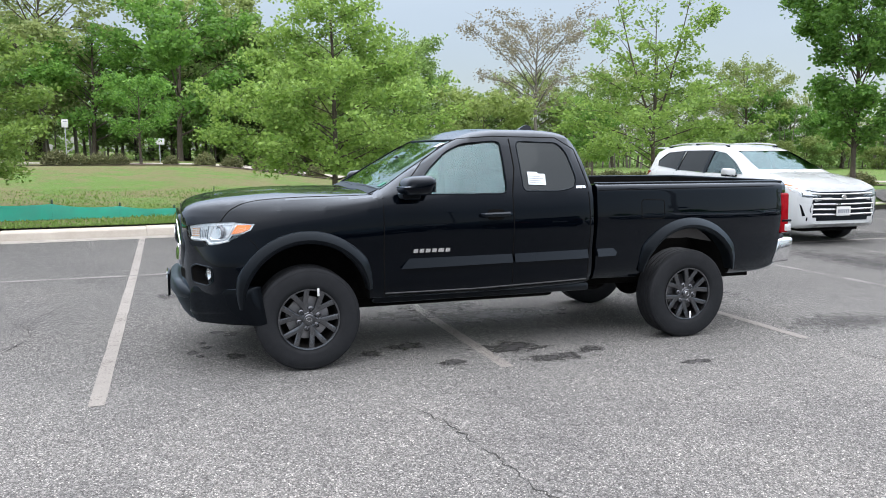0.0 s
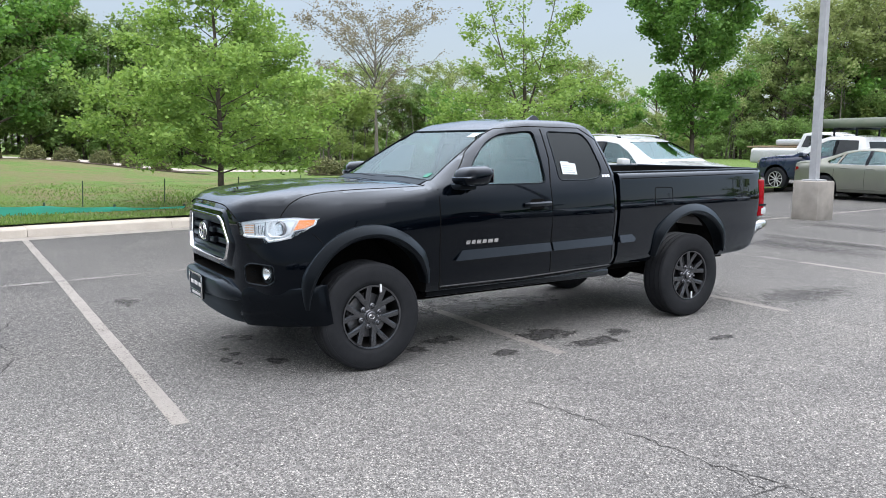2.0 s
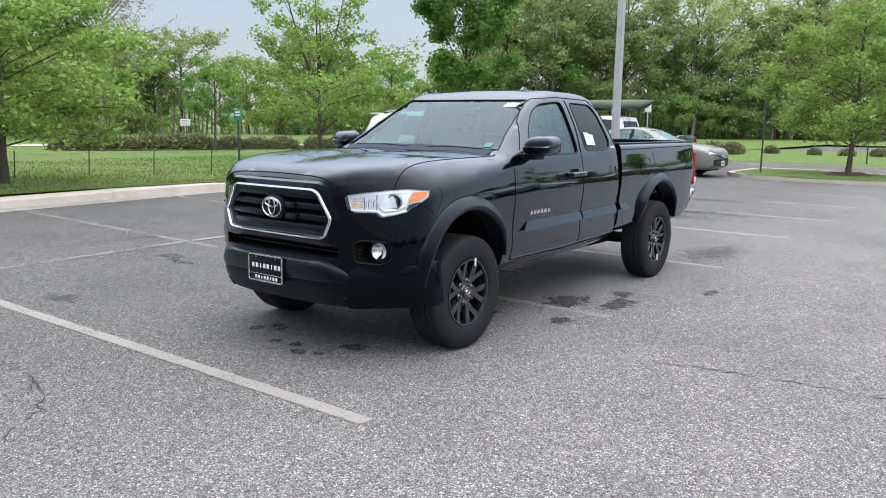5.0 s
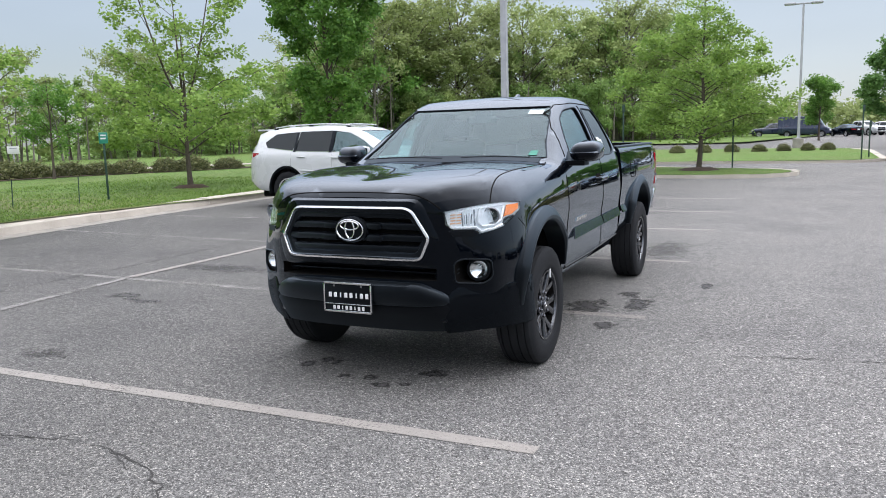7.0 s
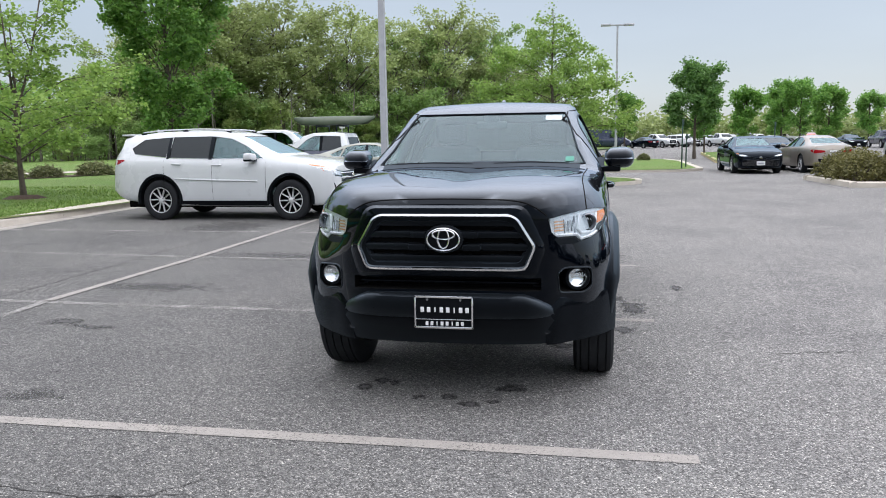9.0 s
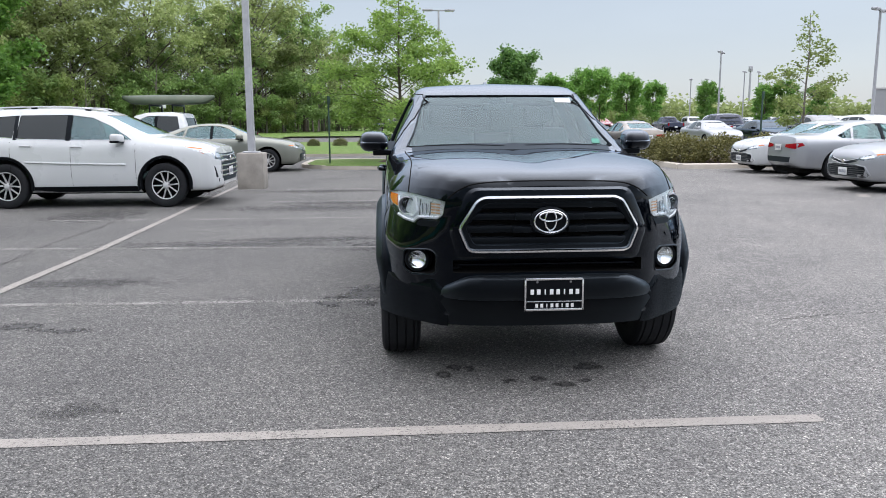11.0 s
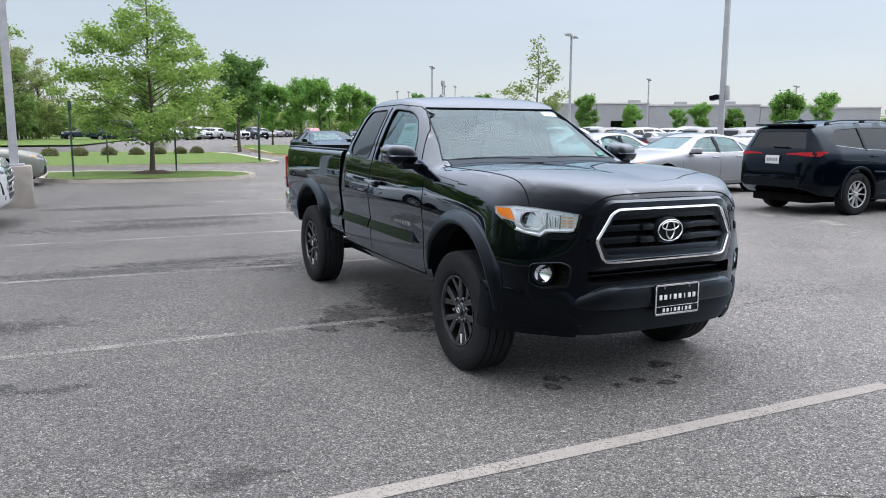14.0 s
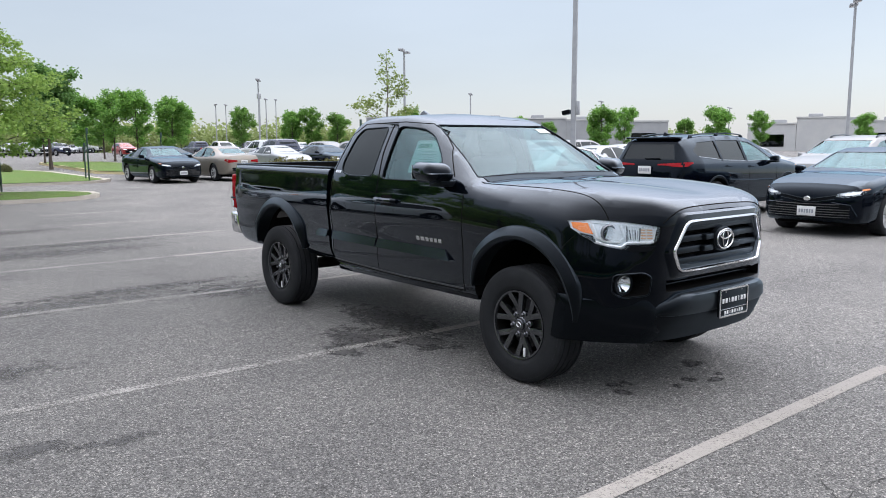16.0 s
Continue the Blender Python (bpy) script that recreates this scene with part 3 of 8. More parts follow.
def loft(keys, step, per=3, along=None):
    """A closed hull through half sections. keys: (x, [(y, z) from the bottom's middle to the top's middle])."""
    bm = bmesh.new()
    rings = []
    xs = []
    for (x0, _), (x1, _) in zip(keys, keys[1:]):
        k = max(1, round((x1 - x0) / step))
        xs += [x0 + (x1 - x0) * j / k for j in range(k)]
    xs.append(keys[-1][0])
    for x in xs:
        i = max(k for k in range(len(keys) - 1) if keys[k][0] <= x + 1e-9)
        x0, x1 = keys[i][0], keys[i + 1][0]
        u = (x - x0) / (x1 - x0)
        a, b = [Vector(p) for p in keys[i][1]], [Vector(p) for p in keys[i + 1][1]]
        z = [Vector(p) for p in keys[max(i - 1, 0)][1]]
        c = [Vector(p) for p in keys[min(i + 2, len(keys) - 1)][1]]
        # one-sided slopes, scaled to uneven steps
        h = x1 - x0
        h0 = max(x0 - keys[max(i - 1, 0)][0], 1e-6)
        h1 = max(keys[min(i + 2, len(keys) - 1)][0] - x1, 1e-6)
        sec = []
        for p0, p1, p2, p3 in zip(z, a, b, c):
            d = (p2 - p1) / h
            m1 = d if i == 0 else 0.5 * (d + (p1 - p0) / h0)
            m2 = d if i + 2 >= len(keys) else 0.5 * (d + (p3 - p2) / h1)
            for q, e in ((m1, p1), (m2, p2)):
                for ax in (0, 1):
                    if q[ax] * d[ax] <= 0:
                        q[ax] = 0
                    elif abs(q[ax]) > 2.5 * abs(d[ax]):
                        q[ax] = 2.5 * d[ax]
            u2, u3 = u * u, u ** 3
            sec.append((2 * u3 - 3 * u2 + 1) * p1 + (u3 - 2 * u2 + u) * h * m1 + (3 * u2 - 2 * u3) * p2 + (u3 - u2) * h * m2)
        line = smooth_line(sec, per)
        line[0].x = line[-1].x = 0
        ring = [(x, p.x, p.y) for p in line] + [(x, -p.x, p.y) for p in reversed(line[1:-1])]
        rings.append([bm.verts.new(p) for p in ring])
    n = len(rings[0])
    for a, b in zip(rings, rings[1:]):
        for k in range(n):
            bm.faces.new((a[k], a[(k + 1) % n], b[(k + 1) % n], b[k]))
    bm.faces.new(rings[0])
    bm.faces.new(list(reversed(rings[-1])))
    bmesh.ops.recalc_face_normals(bm, faces=bm.faces[:])
    return bm


def carve(bm, cutters, material, inner, last=None):
    """The hull with every cutter taken out of it, in order; cut faces get the inner material. Returns a bmesh."""
    def temp(b, mats):
        me = bpy.data.meshes.new("temp")
        b.to_mesh(me)
        b.free()
        for m in mats:
            me.materials.append(M[m])
        return new("temp", me)
    hull = temp(bm, [material, inner] + ([last] if last else []))
    rest = []
    for i, c in enumerate(cutters):
        bmesh.ops.recalc_face_normals(c, faces=c.faces[:])
        o = temp(c, [last if last and i == len(cutters) - 1 else inner])
        mod = hull.modifiers.new("cut", "BOOLEAN")
        mod.operation, mod.object, mod.solver, mod.material_mode = "DIFFERENCE", o, "EXACT", "TRANSFER"
        rest.append(o)
    bpy.context.view_layer.update()
    me = bpy.data.meshes.new_from_object(hull.evaluated_get(bpy.context.evaluated_depsgraph_get()))
    res = bmesh.new()
    res.from_mesh(me)
    old = [hull.data, me] + [o.data for o in rest]
    for o in (hull, *rest):
        bpy.data.objects.remove(o)
    for m in old:
        bpy.data.meshes.remove(m)
    return res


def cylinder(x, z, r, y0, y1, sides=40, squash=1.0):
    return prism([(x + r * math.cos(2 * math.pi * k / sides), z + squash * r * math.sin(2 * math.pi * k / sides)) for k in range(sides)], "y", y0, y1)


def split_parts(bm, planes, sort, material, parent, smooth=35, labels={}):
    """Cuts a hull along planes and links each sort of face as a part of its own. sort(centre) names the part."""
    for co, no in planes:
        bmesh.ops.bisect_plane(bm, geom=bm.verts[:] + bm.edges[:] + bm.faces[:], plane_co=co, plane_no=no)
    bm.faces.ensure_lookup_table()
    kinds = {}
    for f in bm.faces:
        kinds.setdefault(sort(f.calc_center_median()), set()).add(f.index)
    made = {}
    for key in sorted(kinds):
        piece = bm.copy()
        piece.faces.ensure_lookup_table()
        bmesh.ops.delete(piece, geom=[f for f in piece.faces if f.index not in kinds[key]], context="FACES")
        name = key.split("|")[0]
        made[key] = part(name, piece, material, parent, labels.get(name, ""), smooth)
    bm.free()
    return made


def tree_of(bm):
    return BVHTree.FromBMesh(bm)


def drape(poly, axis, bvh, side=1, step=0.08, lift=0.0, thick=0.0, far=6.0):
    """A polygon laid on a hull. axis y: (x, z) seen from side * y; axis x: (y, z) seen from side * x; axis z: (x, y) from above."""
    bm = bmesh.new()
    bm.faces.new([bm.verts.new((p[0], p[1], 0)) for p in poly])
    for ax in (0, 1):
        lo, hi = min(p[ax] for p in poly), max(p[ax] for p in poly)
        k = max(1, int((hi - lo) / step))
        for j in range(1, k):
            co, no = [0, 0, 0], [0, 0, 0]
            co[ax], no[ax] = lo + (hi - lo) * j / k, 1
            bmesh.ops.bisect_plane(bm, geom=bm.verts[:] + bm.edges[:] + bm.faces[:], plane_co=co, plane_no=no)
    last = None
    for v in bm.verts:
        p = v.co.copy()
        if axis == "y":
            org, way = Vector((p.x, side * far, p.y)), Vector((0, -side, 0))
        elif axis == "x":
            org, way = Vector((side * far, p.x, p.y)), Vector((-side, 0, 0))
        else:
            org, way = Vector((p.x, p.y, far)), Vector((0, 0, -1))
        hit, normal, _, _ = bvh.ray_cast(org, way)
        if hit is None:
            hit, normal, _, _ = bvh.find_nearest(Vector((p.x, 0, p.y)) if axis == "y" else Vector((side * 2.0, p.x, p.y)))
        v.co = hit - way * lift
    bmesh.ops.recalc_face_normals(bm, faces=bm.faces[:])
    out_way = Vector((0, side, 0)) if axis == "y" else Vector((side, 0, 0)) if axis == "x" else Vector((0, 0, 1))
    if sum((f.normal.dot(out_way) for f in bm.faces)) < 0:
        bmesh.ops.reverse_faces(bm, faces=bm.faces[:])
    if thick:
        bm.normal_update()
        bmesh.ops.solidify(bm, geom=bm.faces[:], thickness=thick)
    return bm


def drape_line(pts, axis, bvh, side, r, lift=0.0, far=6.0, sides=6):
    """A thin bead along a line on the hull."""
    res = []
    for a, b in pts:
        if axis == "y":
            org, way = Vector((a, side * far, b)), Vector((0, -side, 0))
        elif axis == "x":
            org, way = Vector((side * far, a, b)), Vector((-side, 0, 0))
        else:
            org, way = Vector((a, b, far)), Vector((0, 0, -1))
        hit = bvh.ray_cast(org, way)[0]
        if hit is not None:
            res.append(hit - way * lift)
    return tube(res, r, sides)


def fine(pts, step=0.05):
    """More points along a line."""
    res = []
    for a, b in zip(pts, pts[1:]):
        a, b = Vector(a), Vector(b)
        k = max(1, int((b - a).length / step))
        res += [tuple(a + (b - a) * j / k) for j in range(k)]
    return res + [tuple(pts[-1])]


def smooth_pairs(pts, n=8):
    """A soft curve through pairs."""
    return [tuple(p) for p in smooth_line(pts, n)]


def make_wheel(parent, R, width, rim_r, spokes, twin, rim_mat, spoke_mat, treads=True, name="wheel", sub=True, slim=0.083, splay=(0.055, 0.165), hub_r=0.34, fork=False):
    """A wheel about the y axis at the origin, its face towards -y. Returns the wheel's mesh object with tyre, spokes and hub as its parts."""
    turn = pose(0, 0, 0, 90, 0, 0)
    h = width / 2
    # rim barrel, open in front
    barrel = lathe([(rim_r * 0.93, -h + 0.03), (rim_r * 1.03, -h + 0.01), (rim_r * 1.03, h * 0.72), (rim_r * 1.0, h * 0.86), (rim_r * 0.955, h * 0.86), (rim_r * 0.90, h * 0.55), (rim_r * 0.88, -h * 0.3), (0.0, -h * 0.3)], turn)
    wheel = part(name, barrel, rim_mat, parent)
    d = 0.012
    prof = [(rim_r * 0.99, -h * 0.80), (rim_r * 1.10, -h * 0.97), (R * 0.80, -h), (R * 0.93, -h * 0.95), (R * 0.985, -h * 0.84)]
    if treads:
        for y in (-0.62, -0.22, 0.22, 0.62):
            prof += [(R, h * (y - 0.16)), (R, h * (y - 0.035)), (R - d, h * (y - 0.03)), (R - d, h * (y + 0.03)), (R, h * (y + 0.035))]
    else:
        prof += [(R, -h * 0.7), (R, h * 0.7)]
    prof += [(R * 0.985, h * 0.84), (R * 0.95, h * 0.93), (R * 0.93, h * 0.955), (R * 0.925, h * 0.945), (R * 0.90, h * 0.985), (R * 0.80, h), (rim_r * 1.16, h * 0.985), (rim_r * 1.10, h * 0.96), (rim_r * 1.05, h * 0.90), (rim_r * 0.99, h * 0.80)]
    tyre = part("tyre", lathe(prof, turn, 64), "tyre", wheel)
    part("rim_lip", lathe([(rim_r * 0.93, h * 0.70), (rim_r * 0.95, h * 0.88), (rim_r * 1.0, h * 0.90), (rim_r * 1.01, h * 0.84)], turn, 48), spoke_mat, wheel)
    # spokes
    sp = bmesh.new()
    y_out, y_in = -h * 0.80, -h * 0.66
    arms = ((-1, 1) if twin else (0,))
    if fork:
        arms = ()
        half = [(0.18, 0.10), (0.36, 0.085), (0.60, 0.185), (0.91, 0.335), (0.955, 0.27), (0.965, 0.155), (0.80, 0.085), (0.585, 0.0)]
        line = half + [(x, -z) for x, z in reversed(half[:-1])]

        def depth(x):
            u = min(1.0, max(0.0, (x - 0.30) / 0.62))
            return y_in + (y_out * 1.02 - y_in) * u * u
        front = [sp.verts.new((rim_r * x, depth(x), rim_r * z)) for x, z in line]
        behind = [sp.verts.new((rim_r * x, depth(x) + 0.034, rim_r * z * 1.04)) for x, z in line]
        k_ = len(line)
        # the two arms and the stem as quads either side of the fork
        m_ = len(half) - 1
        for verts_, flip in ((front, False), (behind, True)):
            for i0, i1, i2, i3 in ((0, 1, k_ - 2, k_ - 1), (1, 2, m_, None), (k_ - 2, m_, k_ - 3, None), (1, m_, k_ - 2, None), (2, 3, m_ - 1, m_), (k_ - 3, m_, m_ + 1, k_ - 4), (3, 4, 5, m_ - 1), (k_ - 4, m_ + 1, m_ + 2, m_ + 3)):
                vs_ = [verts_[i] for i in (i0, i1, i2, i3) if i is not None]
                sp.faces.new(list(reversed(vs_)) if flip else vs_)
        for i in range(k_):
            sp.faces.new((front[i], behind[i], behind[(i + 1) % k_], front[(i + 1) % k_]))
        bmesh.ops.recalc_face_normals(sp, faces=sp.faces[:])
        rim_edges = [e for e in sp.edges if e.verts[0] in front and e.verts[1] in front and any(v in behind for f_ in e.link_faces for v in f_.verts)]
        bmesh.ops.bevel(sp, geom=rim_edges, offset=0.005, segments=2, affect="EDGES", profile=0.5)
    for s in arms:
        w0, w1 = (rim_r * slim, rim_r * slim) if twin else (0.030, 0.022)
        a0, a1 = s * (rim_r * splay[0] if twin else 0), s * (rim_r * splay[1] if twin else 0)
        r0, r1 = rim_r * 0.22, rim_r * 0.96
        pts = [(r0, a0 - w0), (r0, a0 + w0), (r1, a1 + w1), (r1, a1 - w1)]
        lo = [sp.verts.new((x, y_in if i in (0, 1) else y_out * 0.98, z)) for i, (x, z) in enumerate(pts)]
        hi = [sp.verts.new((x, (y_in if i in (0, 1) else y_out * 0.98) + 0.035, z + (0.006 if i in (0, 3) else -0.006) * -1)) for i, (x, z) in enumerate(pts)]
        fs = [sp.faces.new(lo), sp.faces.new(list(reversed(hi)))] + [sp.faces.new((lo[i], hi[i], hi[(i + 1) % 4], lo[(i + 1) % 4])) for i in range(4)]
        bmesh.ops.recalc_face_normals(sp, faces=fs)
        bmesh.ops.bevel(sp, geom=[e for e in sp.edges if all(f in fs for f in e.link_faces) and e.verts[0] in lo and e.verts[1] in lo], offset=0.004, segments=2, affect="EDGES", profile=0.5)
    if not sub:
        base = sp.copy()
        for k in range(1, spokes):
            extra = base.copy()
            bmesh.ops.transform(extra, matrix=pose(0, 0, 0, 0, 360 * k / spokes, 0), verts=extra.verts[:])
            tmp = bpy.data.meshes.new("temp")
            extra.to_mesh(tmp)
            sp.from_mesh(tmp)
            bpy.data.meshes.remove(tmp)
        part("spokes", sp, spoke_mat, wheel)
        return wheel
    first = part("spoke", sp, spoke_mat, wheel)
    for k in range(1, spokes):
        share(first, wheel, pose(0, 0, 0, 0, 360 * k / spokes, 0))
    hub = bmesh.new()
    add_lathe(hub, [(rim_r * hub_r, y_in * -1 - 0.05), (rim_r * hub_r, -y_in - 0.004), (rim_r * (hub_r - 0.04), -y_in + 0.004), (rim_r * 0.17, -y_in + 0.004), (rim_r * 0.165, -y_in + 0.014), (rim_r * 0.14, -y_in + 0.018), (0, -y_in + 0.018)], turn, 32)
    part("hub", hub, spoke_mat, wheel)
    if sub:
        nut = lathe([(0.011, -y_in - 0.01), (0.011, -y_in + 0.014), (0.006, -y_in + 0.02), (0, -y_in + 0.02)], turn @ Matrix.Rotation(radians(30 if fork else 0), 4, "Z") @ Matrix.Translation((rim_r * (0.325 if fork else 0.245), 0, 0)), 8)
        n0 = part("lug_nut", nut, "gunmetal" if fork else "steel", wheel)
        if fork:
            boss = part("nut_boss", lathe([(0.021, -y_in - 0.03), (0.021, -y_in - 0.002), (0.014, -y_in + 0.004), (0, -y_in + 0.004)], turn @ Matrix.Translation((rim_r * 0.325, 0, 0)), 14), spoke_mat, wheel)
            for k in range(6):
                share(boss, wheel, pose(0, 0, 0, 0, 30 + 60 * k, 0))
            part("hub_emblem", tube([(0.020 * math.cos(a), y_in - 0.0185, 0.014 * math.sin(a)) for a in [2 * math.pi * k / 20 for k in range(21)]], 0.0025, 6, False), "chrome", wheel)
            part("brake_caliper", box(0.085, 0.14, 0.0, 0.05, -0.06, 0.07, 0.012), "steel", wheel)
        for k in range(1, 6):
            share(n0, wheel, pose(0, 0, 0, 0, 60 * k, 0))
        # on unforked wheels a black disc paints shade between the spokes
        part("brake_disc", lathe([(0.0, 0.02), (rim_r * 0.70, 0.02), (rim_r * 0.70, 0.0), (0.0, 0.0)], turn, 32), "steel" if fork else "black", wheel)
    return wheel


def copy_part(ob, parent, m):
    """A copy of a part with its sub-parts on the same meshes."""
    c = share(ob, parent, m)
    for key in ob.keys():
        if key in ("label",):
            c[key] = ob[key]
    for k in ob.children:
        share(k, c, k.matrix_basis.copy())
    return c


# ---- the pickup ----
def build_pickup():
    truck = thing("pickup_truck", "glossy black extended-cab pickup truck parked across faded bay lines", "pickup truck")
    # cab with bonnet
    keys = [
        (-2.475, [(0, 0.43), (0.28, 0.43), (0.36, 0.45), (0.38, 0.60), (0.39, 0.80), (0.40, 0.95), (0.40, 1.06), (0.36, 1.115), (0.2, 1.13), (0, 1.135)]),
        (-2.455, [(0, 0.42), (0.42, 0.42), (0.48, 0.44), (0.50, 0.60), (0.51, 0.80), (0.51, 0.95), (0.50, 1.08), (0.44, 1.145), (0.25, 1.160), (0, 1.165)]),
        (-2.38, [(0, 0.41), (0.56, 0.41), (0.61, 0.43), (0.63, 0.58), (0.64, 0.80), (0.625, 0.95), (0.60, 1.09), (0.52, 1.185), (0.28, 1.205), (0, 1.205)]),
        (-2.28, [(0, 0.40), (0.66, 0.40), (0.735, 0.43), (0.768, 0.58), (0.772, 0.78), (0.735, 0.95), (0.70, 1.08), (0.60, 1.205), (0.30, 1.232), (0, 1.222)]),
        (-2.14, [(0, 0.40), (0.76, 0.40), (0.83, 0.43), (0.858, 0.58), (0.862, 0.78), (0.828, 0.95), (0.79, 1.09), (0.67, 1.222), (0.32, 1.254), (0, 1.238)]),
        (-1.98, [(0, 0.42), (0.80, 0.42), (0.87, 0.46), (0.905, 0.60), (0.910, 0.78), (0.884, 0.95), (0.845, 1.10), (0.71, 1.236), (0.34, 1.270), (0, 1.25)]),
        (-1.75, [(0, 0.46), (0.79, 0.46), (0.85, 0.48), (0.875, 0.60), (0.888, 0.80), (0.892, 0.97), (0.858, 1.13), (0.72, 1.250), (0.36, 1.284), (0, 1.262)]),
        (-1.40, [(0, 0.48), (0.80, 0.48), (0.85, 0.49), (0.880, 0.60), (0.888, 0.80), (0.897, 0.98), (0.862, 1.17), (0.735, 1.256), (0.38, 1.286), (0, 1.268)]),
        (-1.12, [(0, 0.49), (0.80, 0.49), (0.85, 0.50), (0.880, 0.60), (0.886, 0.80), (0.900, 0.99), (0.862, 1.215), (0.745, 1.262), (0.40, 1.284), (0, 1.276)]),
        (-1.04, [(0, 0.49), (0.80, 0.49), (0.85, 0.50), (0.880, 0.60), (0.885, 0.80), (0.902, 0.99), (0.862, 1.235), (0.745, 1.300), (0.40, 1.325), (0, 1.33)]),
        (-0.75, [(0, 0.49), (0.80, 0.49), (0.85, 0.50), (0.880, 0.60), (0.884, 0.80), (0.905, 1.00), (0.862, 1.255), (0.700, 1.465), (0.40, 1.490), (0, 1.50)]),
        (-0.45, [(0, 0.49), (0.80, 0.49), (0.85, 0.50), (0.880, 0.60), (0.884, 0.80), (0.905, 1.00), (0.862, 1.262), (0.655, 1.625), (0.40, 1.655), (0, 1.668)]),
        (-0.28, [(0, 0.49), (0.80, 0.49), (0.85, 0.50), (0.880, 0.60), (0.884, 0.80), (0.905, 1.00), (0.862, 1.265), (0.645, 1.690), (0.42, 1.728), (0, 1.742)]),
        (-0.05, [(0, 0.49), (0.80, 0.49), (0.85, 0.50), (0.880, 0.60), (0.884, 0.80), (0.905, 1.00), (0.862, 1.268), (0.640, 1.722), (0.46, 1.762), (0, 1.778)]),
        (0.30, [(0, 0.50), (0.80, 0.50), (0.85, 0.51), (0.880, 0.60), (0.884, 0.80), (0.905, 1.00), (0.862, 1.275), (0.638, 1.722), (0.46, 1.760), (0, 1.776)]),
        (0.56, [(0, 0.51), (0.80, 0.51), (0.85, 0.52), (0.880, 0.60), (0.884, 0.80), (0.905, 1.00), (0.862, 1.285), (0.640, 1.690), (0.46, 1.726), (0, 1.742)]),
        (0.66, [(0, 0.52), (0.80, 0.52), (0.85, 0.53), (0.880, 0.61), (0.884, 0.80), (0.903, 1.00), (0.860, 1.285), (0.690, 1.550), (0.45, 1.570), (0, 1.58)]),
        (0.695, [(0, 0.53), (0.80, 0.53), (0.84, 0.54), (0.872, 0.62), (0.878, 0.80), (0.895, 1.00), (0.855, 1.28), (0.760, 1.370), (0.45, 1.38), (0, 1.385)]),
    ]
    cab = loft(keys, 0.035, 4)
    cab_tree = tree_of(cab)
    grille_poly = [(-0.355, 1.075), (0.355, 1.075), (0.395, 1.055), (0.485, 0.905), (0.440, 0.795), (0.41, 0.785), (-0.41, 0.785), (-0.440, 0.795), (-0.485, 0.905), (-0.395, 1.055)]
    lamp_poly = [(0.556, 1.050), (0.572, 0.975), (0.604, 0.948), (0.690, 0.946), (0.706, 0.937), (0.722, 0.918), (0.775, 0.930), (0.818, 0.950), (0.846, 0.990), (0.862, 1.034), (0.857, 1.076), (0.80, 1.088), (0.73, 1.082), (0.64, 1.068)]
    fog_poly = rounded([(0.612, 0.648), (0.745, 0.636), (0.788, 0.668), (0.782, 0.772), (0.642, 0.784), (0.606, 0.760)], 0.025)
    front_window = rounded([(-0.80, 1.262), (-0.775, 1.315), (-0.66, 1.455), (-0.50, 1.585), (-0.36, 1.645), (-0.10, 1.668), (-0.055, 1.655), (-0.05, 1.62), (-0.05, 1.285), (-0.075, 1.258)], 0.05, 3)
    rear_window = rounded([(0.085, 1.275), (0.085, 1.665), (0.455, 1.655), (0.52, 1.58), (0.565, 1.36), (0.53, 1.295), (0.40, 1.272)], 0.045)
    shield = [(-0.735, 1.300), (-0.68, 1.40), (-0.605, 1.62), (-0.575, 1.672), (0.575, 1.672), (0.605, 1.62), (0.68, 1.40), (0.735, 1.300)]
    rear_glass = rounded([(-0.56, 1.37), (-0.56, 1.62), (0.56, 1.62), (0.56, 1.37)], 0.05)
    cabin = loft([
        (-0.98, [(0, 0.60), (0.70, 0.60), (0.79, 0.65), (0.82, 0.75), (0.83, 0.85), (0.84, 1.0), (0.80, 1.20), (0.68, 1.24), (0.4, 1.26), (0, 1.265)]),
        (-0.72, [(0, 0.60), (0.70, 0.60), (0.79, 0.65), (0.82, 0.75), (0.83, 0.85), (0.84, 1.0), (0.80, 1.26), (0.655, 1.435), (0.4, 1.45), (0, 1.46)]),
        (-0.30, [(0, 0.60), (0.70, 0.60), (0.79, 0.65), (0.82, 0.75), (0.83, 0.85), (0.84, 1.0), (0.80, 1.26), (0.605, 1.635), (0.4, 1.67), (0, 1.68)]),
        (0.0, [(0, 0.60), (0.70, 0.60), (0.79, 0.65), (0.82, 0.75), (0.83, 0.85), (0.84, 1.0), (0.80, 1.26), (0.595, 1.670), (0.4, 1.71), (0, 1.72)]),
        (0.52, [(0, 0.60), (0.70, 0.60), (0.79, 0.65), (0.82, 0.75), (0.83, 0.85), (0.84, 1.0), (0.80, 1.26), (0.605, 1.645), (0.4, 1.68), (0, 1.69)]),
        (0.62, [(0, 0.60), (0.70, 0.60), (0.79, 0.65), (0.82, 0.75), (0.83, 0.85), (0.84, 1.0), (0.80, 1.26), (0.64, 1.50), (0.4, 1.53), (0, 1.54)]),
    ], 0.12, 2)
    cuts = []
    for s in (-1, 1):
        cuts.append(cylinder(-1.6175, 0.475, 0.462, s * 0.42, s * 1.3))
        cuts.append(prism(front_window, "y", s * 0.40, s * 1.2))
        cuts.append(prism(rear_window, "y", s * 0.40, s * 1.2))
        lamp = prism([(s * y, z) for y, z in lamp_poly], "x", -3.0, -1.9)
        cuts.append(lamp)
